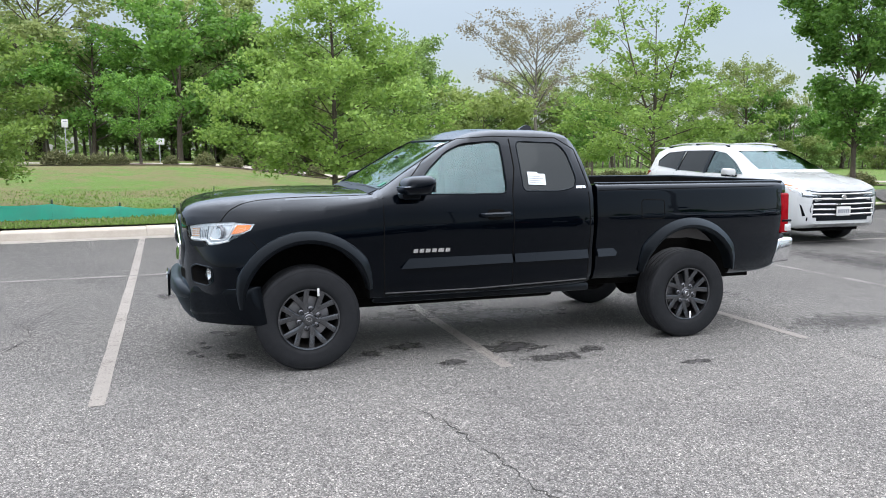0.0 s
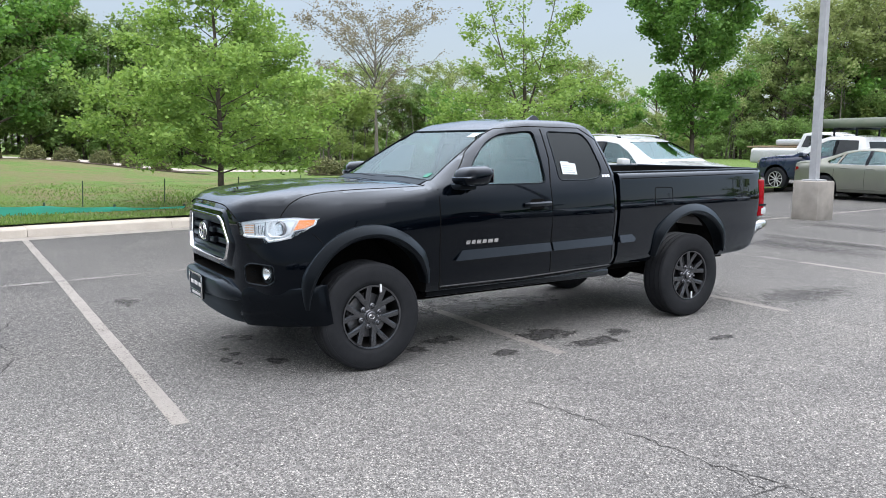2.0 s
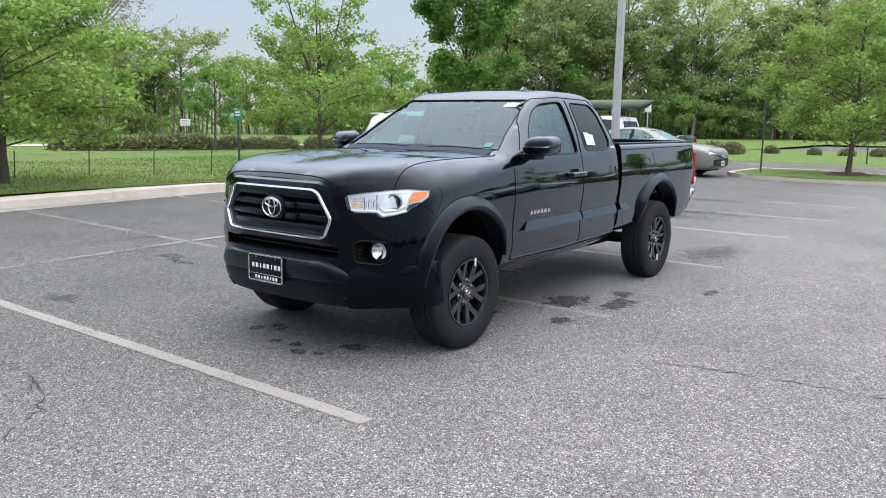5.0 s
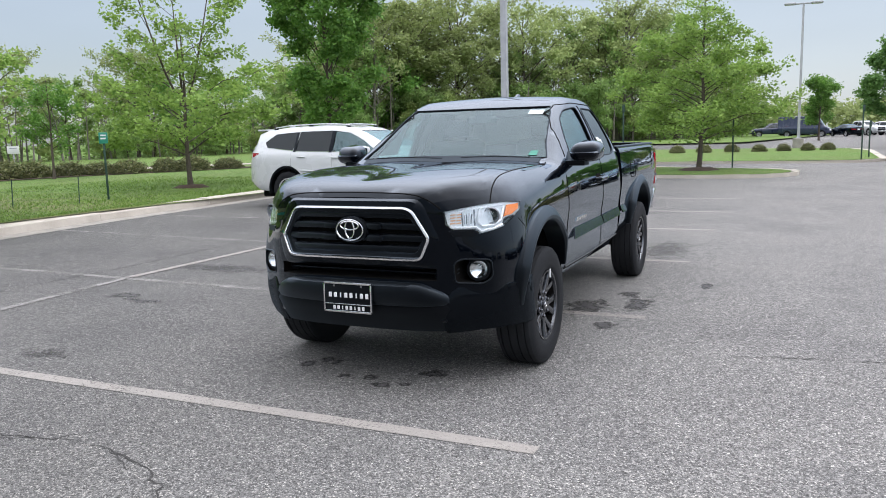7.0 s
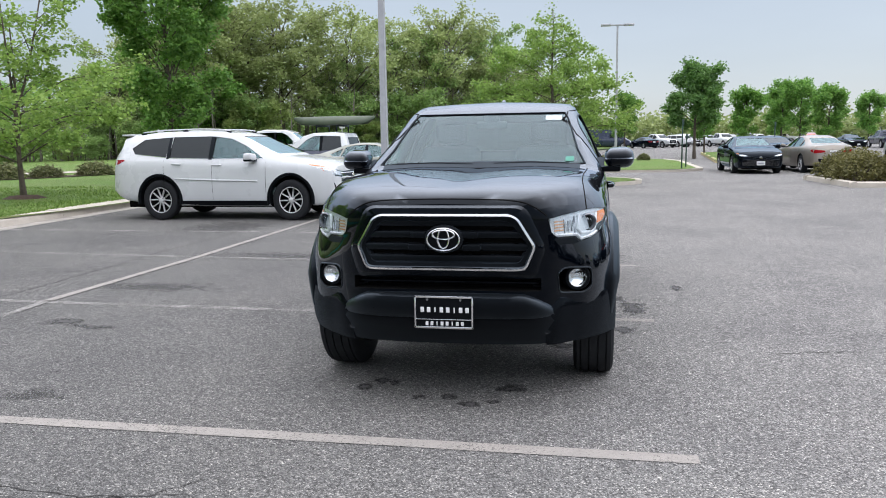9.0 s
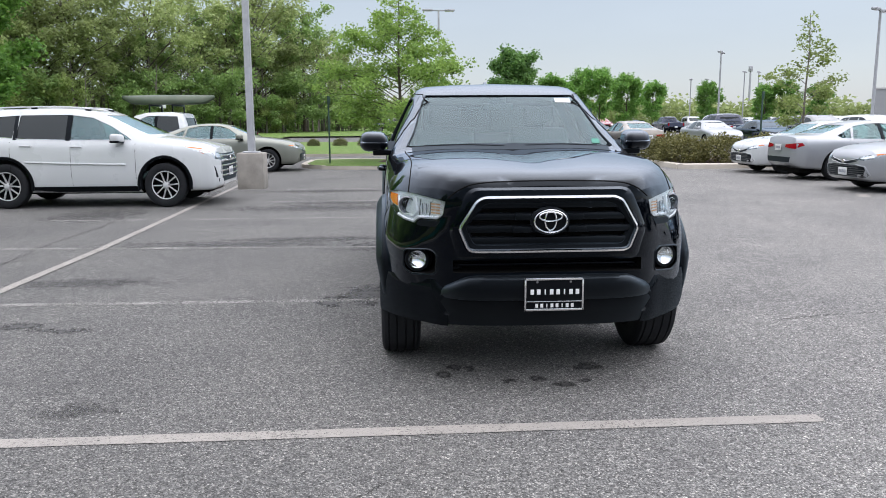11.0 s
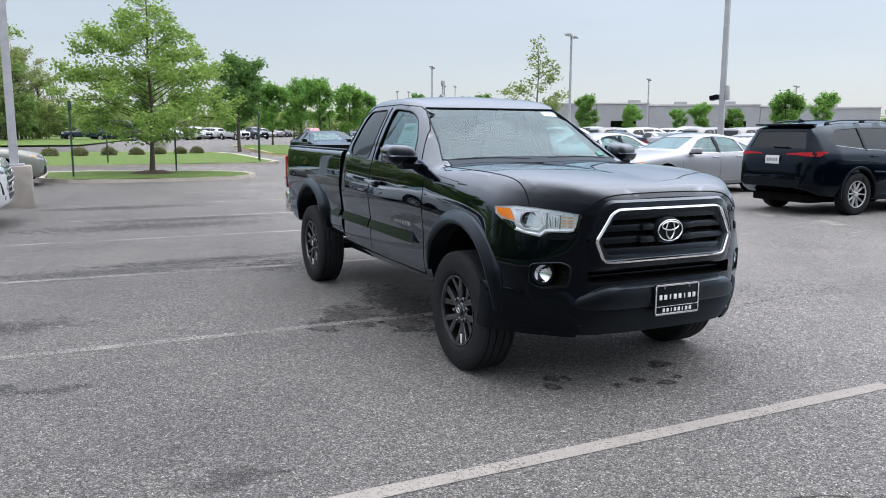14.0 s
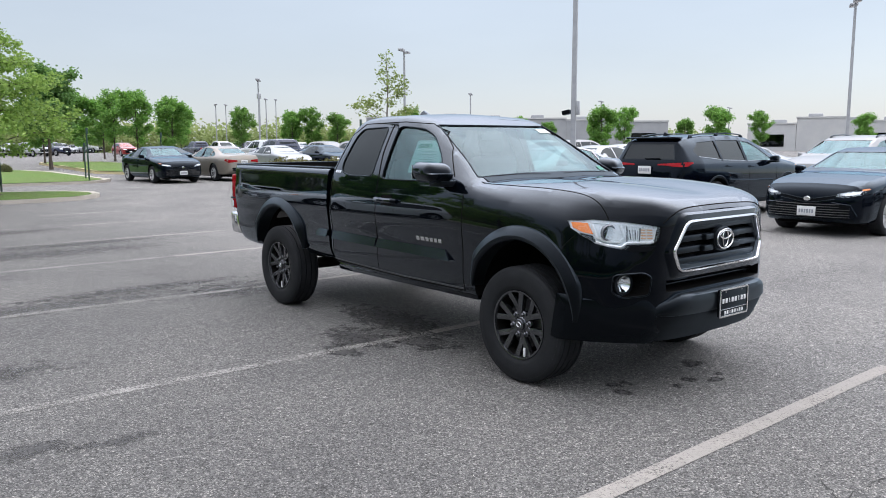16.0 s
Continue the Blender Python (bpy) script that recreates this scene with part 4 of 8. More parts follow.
        cuts.append(prism([(s * y, z) for y, z in fog_poly], "x", -3.0, -2.20))
    cuts.append(prism(shield, "x", -1.35, -0.33))
    cuts.append(prism(rear_glass, "x", 0.50, 1.0))
    cuts.append(prism(grille_poly, "x", -3.0, -2.40))
    cuts.append(box(-3.0, -2.33, -0.52, 0.52, 0.665, 0.735))
    # wells and pockets get the near-black shade colour, the cabin its trim
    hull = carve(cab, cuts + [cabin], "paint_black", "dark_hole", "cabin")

    def sort(c):
        s = "right" if c.y > 0 else "left"
        ay = abs(c.y)
        if c.x < -1.09:
            if c.z > 1.115 and (ay < 0.70 or c.z > 1.24) and c.x > -2.47:
                return "bonnet"
            if c.x < -2.06 and c.z < 1.16:
                return "front_fascia"
            return "front_wing|" + s
        if 0.50 < c.z < 1.688 and ay > 0.60 and c.x < 0.655 and c.x > -1.05:
            return ("front_door|" if c.x < -0.01 else "rear_door|") + s
        return "cab_shell"
    planes = [((-1.09, 0, 0), (1, 0, 0)), ((-1.05, 0, 0), (1, 0, 0)), ((-0.01, 0, 0), (1, 0, 0)), ((0.655, 0, 0), (1, 0, 0)), ((0, 0, 0.50), (0, 0, 1)), ((0, 0, 1.688), (0, 0, 1)), ((-2.06, 0, 0), (1, 0, 0)), ((0, 0.70, 0), (0, 1, 0)), ((0, -0.70, 0), (0, 1, 0)), ((0, 0, 1.16), (0, 0, 1))]
    made = split_parts(hull, planes, sort, ["paint_black", "dark_hole", "cabin"], truck, 38)
    # rocker and underbody
    under = bmesh.new()
    for s in (-1, 1):
        part("rocker_panel", box(-1.12, 0.72, min(s * 0.66, s * 0.80), max(s * 0.66, s * 0.80), 0.44, 0.51, 0.025), "paint_black", truck)
        add_box(under, -2.2, 2.62, min(s * 0.36, s * 0.46), max(s * 0.36, s * 0.46), 0.42, 0.56, 0.01)
    add_box(under, -1.9, 0.6, -0.40, 0.40, 0.33, 0.47, 0.04)
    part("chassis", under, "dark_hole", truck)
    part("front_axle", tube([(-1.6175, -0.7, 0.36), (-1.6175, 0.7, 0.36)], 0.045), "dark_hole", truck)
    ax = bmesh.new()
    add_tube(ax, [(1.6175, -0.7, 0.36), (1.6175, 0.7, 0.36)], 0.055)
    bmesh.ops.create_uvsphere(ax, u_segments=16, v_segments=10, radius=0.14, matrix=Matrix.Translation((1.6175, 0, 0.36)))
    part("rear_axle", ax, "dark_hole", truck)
    # silencer coloured near-black, like the shade under the cab
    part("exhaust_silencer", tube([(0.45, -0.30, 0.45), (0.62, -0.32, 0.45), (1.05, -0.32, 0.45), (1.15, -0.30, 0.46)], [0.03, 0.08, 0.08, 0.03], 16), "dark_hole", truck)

    # load bed
    bk = lambda w, zb: [(0, zb), (0.78, zb), (0.84 * w, zb + 0.02), (0.880 * w, zb + 0.12), (0.888 * w, 0.85), (0.905 * w, 1.02), (0.890 * w, 1.20), (0.868 * w, 1.308), (0.79 * w, 1.316), (0, 1.316)]
    bed = loft([(0.725, bk(1, 0.535)), (1.3, bk(1, 0.53)), (2.2, bk(1, 0.515)), (2.50, bk(0.992, 0.54)), (2.60, bk(0.98, 0.58)), (2.655, bk(0.955, 0.62))], 0.06, 4)
    bed_tree = tree_of(bed)
    cuts = [box(0.79, 2.585, -0.745, 0.745, 0.80, 2.0)]
    for s in (-1, 1):
        cuts.append(cylinder(1.6175, 0.488, 0.465, s * 0.42, s * 1.3))
        cuts.append(box(2.585, 3.0, min(s * 0.775, s * 1.2), max(s * 0.775, s * 1.2), 0.86, 1.225))
    bed_hull = carve(bed, cuts, "paint_black", "dark_hole")
    split_parts(bed_hull, [((2.60, 0, 0), (1, 0, 0)), ((0, 0.73, 0), (0, 1, 0)), ((0, -0.73, 0), (0, 1, 0))],
                lambda c: "tailgate" if c.x > 2.60 and abs(c.y) < 0.73 else ("bed_side|" + ("r" if c.y > 0 else "l")) if abs(c.y) > 0.73 else "bed_floor", ["paint_black", "dark_hole"], truck, 38)
    for s in (-1, 1):
        part("bed_rail", box(0.76, 2.62, min(s * 0.755, s * 0.845), max(s * 0.755, s * 0.845), 1.312, 1.332, 0.008), "black", truck, "black plastic bed rail cap")
    part("tailgate_cap", box(2.585, 2.665, -0.73, 0.73, 1.312, 1.335, 0.008), "black", truck)

    # wheel-arch flares
    for xc, zc, r0, r1, a0, a1 in ((-1.6175, 0.475, 0.452, 0.545, 0, 168), (1.6175, 0.488, 0.455, 0.548, 12, 170)):
        for s in (-1, 1):
            bm = bmesh.new()
            rings = []
            for k in range(49):
                a = radians(a0 + (a1 - a0) * k / 48)
                c, sn = math.cos(a), math.sin(a)
                ring = []
                end = min(1.0, 0.35 + 2.2 * min(k, 48 - k) / 24)
                for r, y in ((r0, 0.80), (r0, 0.925), (r0 + 0.012, 0.940), (r0 + 0.03, 0.944), (r1 - 0.03, 0.928), (r1 - 0.006, 0.908), (r1, 0.885), (r1 - 0.02, 0.80)):
                    r = r0 + (r - r0) * end
                    y = 0.885 + (y - 0.885) * (end if y > 0.885 else 1)
                    ring.append(bm.verts.new((xc - r * c, s * y, zc + r * sn)))
                rings.append(ring)
            for a, b in zip(rings, rings[1:]):
                for k in range(len(a)):
                    bm.faces.new((a[k], a[(k + 1) % len(a)], b[(k + 1) % len(b)], b[k]))
            bm.faces.new(rings[0])
            bm.faces.new(rings[-1])
            bmesh.ops.recalc_face_normals(bm, faces=bm.faces[:])
            part("wheel_arch_flare", bm, "flare_black", truck, "satin black wheel-arch flare")
    # mud guards in front of the front wheels
    for s in (-1, 1):
        part("mud_guard", prism([(-2.22, 0.50), (-2.20, 0.42), (-2.10, 0.42), (-2.085, 0.50), (-2.15, 0.52)], "y", s * 0.62, s * 0.76, 0.012), "black", truck)

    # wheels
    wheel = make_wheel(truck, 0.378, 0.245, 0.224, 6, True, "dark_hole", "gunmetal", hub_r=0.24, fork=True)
    wheel.matrix_basis = pose(-1.6175, -0.80, 0.378, 0, 12, 0)
    for x, s, a in ((1.6175, -1, 40), (-1.6175, 1, 20), (1.6175, 1, 70)):
        copy_part(wheel, truck, pose(x, s * 0.80, 0.378, 0, a, 0 if s < 0 else 180))
    for x, y, z, a in ((-1.55, -0.908, 0.575, 10), (1.65, -0.908, 0.195, 0), (-1.68, 0.908, 0.21, 0), (1.58, 0.908, 0.20, 0)):
        part("wheel_weight", box(x - 0.008, x + 0.008, y - 0.004, y + 0.004, z - 0.03, z + 0.03, 0.003), "white", truck, "white inspection tag on wheel")

    # glass
    for s in (-1, 1):
        part("front_door_window", drape(front_window, "y", cab_tree, s, 0.1, -0.012, 0.004), "glass", truck)
        part("rear_door_window", drape(rear_window, "y", cab_tree, s, 0.1, -0.006, 0.004), "glass_dark", truck, "dark tinted rear quarter window")
        for poly in (front_window, rear_window):
            ring = fine(poly + [poly[0]], 0.05)
            part("window_seal", drape_line(ring, "y", cab_tree, s, 0.006, -0.002), "black", truck)
    part("windscreen", drape(shield, "x", cab_tree, -1, 0.03, -0.012, 0.0), "glass_shield", truck)
    part("windscreen_seal", drape_line(fine(shield + [shield[0]], 0.05), "x", cab_tree, -1, 0.006, -0.003), "black", truck)
    part("rear_cab_window", drape(rear_glass, "x", cab_tree, 1, 0.15, -0.008, 0.005), "glass_dark", truck)
    # shut lines
    for s in (-1, 1):
        for pts in ([(-1.052, 1.24), (-1.056, 0.95), (-1.05, 0.52)], [(-0.013, 1.25), (-0.012, 0.9), (-0.01, 0.51)], [(0.655, 1.26), (0.665, 0.9), (0.655, 0.55)],
                    [(-1.05, 0.515), (-0.3, 0.512), (0.655, 0.54)]):
            part("shut_line", drape_line(fine(pts, 0.06), "y", cab_tree, s, 0.0045, -0.001), "dark_hole", truck)
        part("shut_line", drape_line(fine([(-0.012, 1.26), (0.03, 1.45), (0.032, 1.68)], 0.05), "y", cab_tree, s, 0.006, -0.001), "dark_hole", truck)
        part("shut_line", drape_line(fine([(-0.90, 1.30), (-0.70, 1.50), (-0.52, 1.62), (-0.38, 1.682), (-0.1, 1.702), (0.45, 1.694), (0.60, 1.60), (0.655, 1.30)], 0.04), "y", cab_tree, s, 0.0045, -0.001), "dark_hole", truck)
        part("bonnet_gap", drape_line(smooth_pairs([(-2.205, s * 0.752), (-2.12, s * 0.738), (-1.95, s * 0.726), (-1.6, s * 0.730), (-1.1, s * 0.748)]), "z", cab_tree, s, 0.004, -0.0015), "dark_hole", truck)
        part("wing_gap", drape_line(fine([(-2.035, 0.985), (-1.985, 0.935), (-1.955, 0.885)], 0.03), "y", cab_tree, s, 0.003, -0.001), "dark_hole", truck)
        # door moulding, in two lengths, and on the bed side
        for poly, tree_ in (([(-0.93, 0.712), (-0.86, 0.785), (-0.02, 0.788), (-0.02, 0.722)], cab_tree), ([(0.0, 0.722), (0.0, 0.788), (0.648, 0.796), (0.648, 0.728)], cab_tree), ([(0.735, 0.735), (0.735, 0.797), (0.885, 0.798), (0.91, 0.765), (0.895, 0.737)], bed_tree)):
            bm = drape(poly, "y", tree_, s, 0.06, 0.003, 0.010)
            top_z, low_z = max(v.co.z for v in bm.verts), min(v.co.z for v in bm.verts)
            for v in bm.verts:
                v.co.y += s * 0.026 * math.sin(1.6 * (top_z - v.co.z) / (top_z - low_z))
            part("door_moulding", bm, "moulding_black", truck)
        # lip in lighter grey than the body: its bright glint put into colour
        part("sill_lip", drape_line(fine([(-1.04, 0.528), (-0.3, 0.526), (0.648, 0.552)], 0.06), "y", cab_tree, s, 0.0055, 0.003), "grille_grey", truck)
        # badges as plain raised bars
        x = -0.83
        for w in (0.034, 0.034, 0.036, 0.036, 0.044, 0.036):
            part("badge_letter", drape([(x, 0.828), (x + w, 0.828), (x + w + 0.004, 0.856), (x + 0.004, 0.856)], "y", cab_tree, s, 0.05, 0.006, 0.006), "chrome", truck)
            x += w + 0.014
        for k in range(3):
            part("badge_letter", drape([(0.545 + 0.03 * k, 1.292), (0.57 + 0.03 * k, 1.292), (0.57 + 0.03 * k, 1.312), (0.545 + 0.03 * k, 1.312)], "y", cab_tree, s, 0.05, 0.005, 0.005), "chrome", truck)
        # handles
        h = bmesh.new()
        add_tube(h, [(-0.285, s * 0.906, 1.098), (-0.27, s * 0.935, 1.100), (-0.17, s * 0.948, 1.102), (-0.07, s * 0.938, 1.103), (-0.045, s * 0.906, 1.103)], [0.016, 0.019, 0.019, 0.021, 0.018], 10)
        part("door_handle", h, "paint_black", truck)
        # flat dark patch: the shade of the handle's hollow, painted on the door
        part("handle_recess", drape(rounded([(-0.24, 1.06), (-0.09, 1.06), (-0.085, 1.14), (-0.235, 1.14)], 0.035), "y", cab_tree, s, 0.05, 0.002, 0.0), "dark_hole", truck)
        # mirrors
        bm = bmesh.new()
        add_box(bm, -0.98, -0.75, min(s * 0.87, s * 1.075), max(s * 0.87, s * 1.075), 1.262, 1.408, 0.062, 5)
        for v in bm.verts:
            v.co.x += 0.25 * (abs(v.co.y) - 0.87) + (0.02 if v.co.z > 1.34 else 0)
            if v.co.z > 1.34:
                v.co.z -= 0.12 * max(0, -0.80 - v.co.x)
        mir = part("door_mirror", bm, "paint_black", truck)
        part("mirror_arm", prism([(-0.93, 1.235), (-0.80, 1.235), (-0.79, 1.275), (-0.94, 1.275)], "y", s * 0.83, s * 0.98, 0.01), "black", mir)
        part("mirror_glass", box(-0.738, -0.732, min(s * 0.90, s * 1.06), max(s * 0.90, s * 1.06), 1.285, 1.385, 0.0, m=Matrix.Translation((0.028, 0, 0))), "chrome", mir)
        part("mirror_sail", prism([(-0.905, 1.262), (-0.80, 1.262), (-0.785, 1.335)], "y", s * 0.80, s * 0.868), "black", truck)
    part("fuel_flap_line", drape_line(fine(rounded([(1.14, 1.035), (1.36, 1.03), (1.36, 1.185), (1.14, 1.19)], 0.03) + [(1.14, 1.07)], 0.04), "y", bed_tree, -1, 0.004, -0.001), "dark_hole", truck)
    for s in (-1, 1):
        # dark line drawn as the shade of the crease below the rail
        part("bed_crease", drape_line(fine([(0.74, 1.272), (1.6, 1.278), (2.5, 1.285)], 0.1), "y", bed_tree, s, 0.004, -0.002), "dark_hole", truck)

    part("bonnet_edge", drape_line(smooth_pairs([(-0.545, 1.070), (-0.49, 1.112), (-0.42, 1.142), (-0.30, 1.155), (0.0, 1.160), (0.30, 1.155), (0.42, 1.142), (0.49, 1.112), (0.545, 1.070)]), "x", cab_tree, -1, 0.004, -0.001), "dark_hole", truck)
    # grille
    part("grille_back", prism([(y * 0.99, 0.93 + (z - 0.93) * 0.99) for y, z in grille_poly], "x", -2.41, -2.40), "dark_hole", truck)
    ring = bmesh.new()
    pts = [Vector((-2.492, y, z)) for y, z in fine(rounded(grille_poly, 0.02) + [rounded(grille_poly, 0.02)[0]], 0.05)]
    rr = []
    for i, p in enumerate(pts[:-1]):
        d = (pts[(i + 1) % (len(pts) - 1)] - pts[i - 1 if i else len(pts) - 2]).normalized()
        n = Vector((0, -d.z, d.y))
        if n.dot(Vector((0, p.y, p.z - 0.93))) < 0:
            n = -n
        bow = 0.35 * max(0, abs(p.y) - 0.30) ** 1.6
        p = p + Vector((bow, 0, 0))
        rr.append([ring.verts.new(p + n * a + Vector((b, 0, 0))) for a, b in ((-0.011, 0.02), (-0.010, -0.004), (-0.003, -0.014), (0.007, -0.010), (0.013, 0.002), (0.013, 0.05))])
    for i in range(len(rr)):
        a, b = rr[i], rr[(i + 1) % len(rr)]
        for k in range(5):
            ring.faces.new((a[k], a[k + 1], b[k + 1], b[k]))
    bmesh.ops.recalc_face_normals(ring, faces=ring.faces[:])
    part("grille_surround", ring, "chrome", truck, "bright chrome grille surround")
    for z, hw, hh in ((1.035, 0.385, 0.022), (0.968, 0.435, 0.020), (0.900, 0.46, 0.020), (0.835, 0.44, 0.022)):
        bm = bmesh.new()
        add_box(bm, -2.482, -2.425, -hw, hw, z - hh, z + hh, 0.012)
        for v in bm.verts:
            v.co.x += 0.30 * max(0, abs(v.co.y) - 0.25) ** 1.6
        part("grille_bar", bm, "flare_black", truck)
    for s in (-1, 1):
        for z, y0, y1 in ((0.968, 0.10, 0.185), (0.900, 0.10, 0.20)):
            part("grille_block", box(-2.492, -2.43, min(s * y0, s * y1), max(s * y0, s * y1), z - 0.017, z + 0.017, 0.006), "flare_black", truck)

    def hex_ring(grow, x, follow=False):
        res = []
        for y, z in fine(rounded(grille_poly, 0.03) + [rounded(grille_poly, 0.03)[0]], 0.05)[:-1]:
            k = 1 + grow / math.hypot(y, (z - 0.93) * 1.0)
            py, pz = y * k, 0.93 + (z - 0.93) * (1 + grow / 0.15 * (0.9 if grow > 0 else 1.0))
            px = x + 0.35 * max(0, abs(py) - 0.30) ** 1.6
            if follow:
                hit = cab_tree.ray_cast(Vector((-5, py, pz)), Vector((1, 0, 0)))[0]
                px = (hit.x if hit else px) + 0.002
            res.append((px, py, pz))
        return res
    for name_, rings_, mat_ in (("grille_garnish", (hex_ring(0.006, -2.480), hex_ring(0.012, -2.497), hex_ring(0.045, -2.492), hex_ring(0.062, 0, True)), "paint_black"),
                                ("grille_inner_frame", (hex_ring(-0.010, -2.482), hex_ring(-0.030, -2.478), hex_ring(-0.042, -2.455), hex_ring(-0.042, -2.42)), "flare_black")):
        bm = bmesh.new()
        vs = [[bm.verts.new(p) for p in r_] for r_ in rings_]
        for p_, q_ in zip(vs, vs[1:]):
            for k in range(len(p_)):
                bm.faces.new((p_[k], p_[(k + 1) % len(p_)], q_[(k + 1) % len(q_)], q_[k]))
        bmesh.ops.recalc_face_normals(bm, faces=bm.faces[:])
        part(name_, bm, mat_, truck, smooth=30)
    part("emblem_base", lathe([(0, 0.0), (0.105, 0.0), (0.105, 0.03), (0.095, 0.04), (0, 0.042)], pose(-2.462, 0, 0.947, 0, -90, 0) @ Matrix.Diagonal((0.72, 1, 1, 1)), 40), "black", truck)
    for ry, rz, cz in ((0.088, 0.060, 0.947), (0.030, 0.052, 0.951), (0.060, 0.024, 0.972)):
        bm = bmesh.new()
        add_tube(bm, [(-2.508, ry * math.cos(2 * math.pi * k / 40), cz + rz * math.sin(2 * math.pi * k / 40)) for k in range(41)], 0.0052, 8, False)
        part("emblem_ring", bm, "chrome", truck, "chrome oval emblem ring")

    # front lamps
    for s in (-1, 1):
        poly = [(s * y, z) for y, z in lamp_poly]
        lamp = part("headlamp", drape(poly, "x", cab_tree, -1, 0.05, -0.003, 0.004), "lamp_glass", truck, "clear headlamp with amber corner")
        lamp.visible_shadow = False
        part("reflector", drape(poly, "x", cab_tree, -1, 0.045, -0.030, 0.0), "silver_cup", lamp, "bright silvered reflector", smooth=10)

        def face(y, z):
            return cab_tree.ray_cast(Vector((-5, s * y, z)), Vector((1, 0, 0)))[0].x

        def laid(name_, pts, mat_, lift, thick=0.003, label_="", step=0.04):
            return part(name_, drape([(s * y, z) for y, z in pts], "x", cab_tree, -1, step, lift, thick), mat_, lamp, label_)

        def bead(name_, pts, mat_, r, lift, label_=""):
            return part(name_, drape_line(fine([(s * y, z) for y, z in pts], 0.025), "x", cab_tree, -1, r, lift), mat_, lamp, label_)
        # bright strip over the top, light guide round the projector and along the lower edge
        laid("top_strip", [(0.566, 1.030), (0.562, 1.050), (0.64, 1.064), (0.73, 1.077), (0.80, 1.082), (0.80, 1.066), (0.73, 1.060), (0.64, 1.044)], "silver_cup", -0.022)
        bead("lamp_bezel", [(0.585, 0.966), (0.606, 0.957), (0.700, 0.955), (0.724, 0.930), (0.775, 0.940), (0.808, 0.957)], "silver_cup", 0.0095, -0.020, "bright lower bezel")
        bead("light_guide", [(0.712, 1.058), (0.706, 0.985), (0.728, 0.958), (0.778, 0.962), (0.800, 0.985), (0.803, 1.056)], "silver_cup", 0.0085, -0.022, "white light guide round the projector")
        laid("corner_mask", [(0.806, 0.958), (0.812, 0.994), (0.842, 1.008), (0.846, 0.994), (0.818, 0.953)], "black", -0.020)
        for yy, z0_, z1_, r_ in ((0.640, 0.962, 1.040, 0.004), (0.694, 0.962, 1.052, 0.004)):
            bead("lamp_divider", [(yy, z0_), (yy - 0.008, z1_)], "projector_grey", r_, -0.027)
        seat_ = pose(face(0.756, 1.015) + 0.040, s * 0.756, 1.014, 0, -90, -s * 20)
        part("bowl", lathe([(0.047, 0.004), (0.049, 0.020), (0.043, 0.026), (0.037, 0.012), (0.036, 0.0)], seat_, 28), "projector_grey", lamp)
        part("projector_core", lathe([(0.036, 0.002), (0.034, 0.004), (0, 0.005)], seat_, 24), "black", lamp)
        part("projector", lathe([(0.035, 0.004), (0.033, 0.016), (0.025, 0.027), (0.014, 0.033), (0, 0.035)], seat_, 28), "lamp_glass", lamp, "round projector lens")
        for k in range(5):
            yk = 0.648 + 0.0095 * k
            bead("reflector_rib", [(yk, 0.972 + 0.002 * abs(k - 2)), (yk - 0.004 + 0.002 * k, 1.034 - 0.004 * abs(k - 2))], "projector_grey" if k % 2 else "lamp_chrome", 0.0032, -0.026)
        indicator = laid("indicator", [(0.816, 1.066), (0.812, 1.002), (0.838, 1.012), (0.855, 1.036), (0.851, 1.068)], "amber", -0.010, 0.006, "amber indicator lens")
        for col_ in range(2):
            for k in range(4):
                z, y = 0.978 + 0.016 * k, 0.587 + 0.026 * col_
                laid("side_marker", [(y, z), (y + 0.021, z + 0.001), (y + 0.021, z + 0.009), (y, z + 0.008)], "amber_pale", -0.023, 0.003, "faint amber bar")
        part("lamp_lip", drape([(s * y, z) for y, z in ((0.588, 0.944), (0.697, 0.942), (0.716, 0.916), (0.690, 0.908), (0.612, 0.910))], "x", cab_tree, -1, 0.05, 0.004, 0.01), "black", truck)
        # fog lamp in its pocket
        fog = part("fog_lamp", lathe([(0, 0.055), (0.020, 0.052), (0.038, 0.042), (0.046, 0.03), (0.046, 0.0), (0, 0)], pose(-2.265, s * 0.703, 0.714, 0, -90, -s * 12), 28), "lamp_glass", truck, "round clear fog lamp")
        part("fog_reflector", lathe([(0, 0.005), (0.02, 0.008), (0.043, 0.028), (0.050, 0.034), (0.052, 0.0), (0, -0.01)], pose(-2.258, s * 0.703, 0.714, 0, -90, -s * 12), 28), "chrome", fog)
        part("fog_bezel", lathe([(0.052, -0.02), (0.054, 0.034), (0.066, 0.036), (0.076, 0.01), (0.078, -0.03)], pose(-2.258, s * 0.703, 0.714, 0, -90, -s * 12), 28), "black", truck)
        pk = [(s * y, z) for y, z in fog_poly]
        part("fog_surround", drape_line(fine(pk + [pk[0]], 0.04), "x", cab_tree, -1, 0.005, 0.0), "flare_black", truck)
        for k in range(3):
            part("intake_slat", box(-2.37, -2.33, min(s * 0.47, s * 0.61), max(s * 0.47, s * 0.61), 0.668 + 0.022 * k, 0.680 + 0.022 * k, 0.004), "black", truck)
    part("intake_slat", box(-2.40, -2.34, -0.5, 0.5, 0.690, 0.702, 0.005), "flare_black", truck)

    # front bumper swept along the nose
    plan = [(-0.935, -2.02), (-0.912, -2.10), (-0.845, -2.22), (-0.735, -2.34), (-0.62, -2.42), (-0.52, -2.478), (-0.35, -2.515), (-0.15, -2.53)]
    plan = smooth_line(plan, 4)
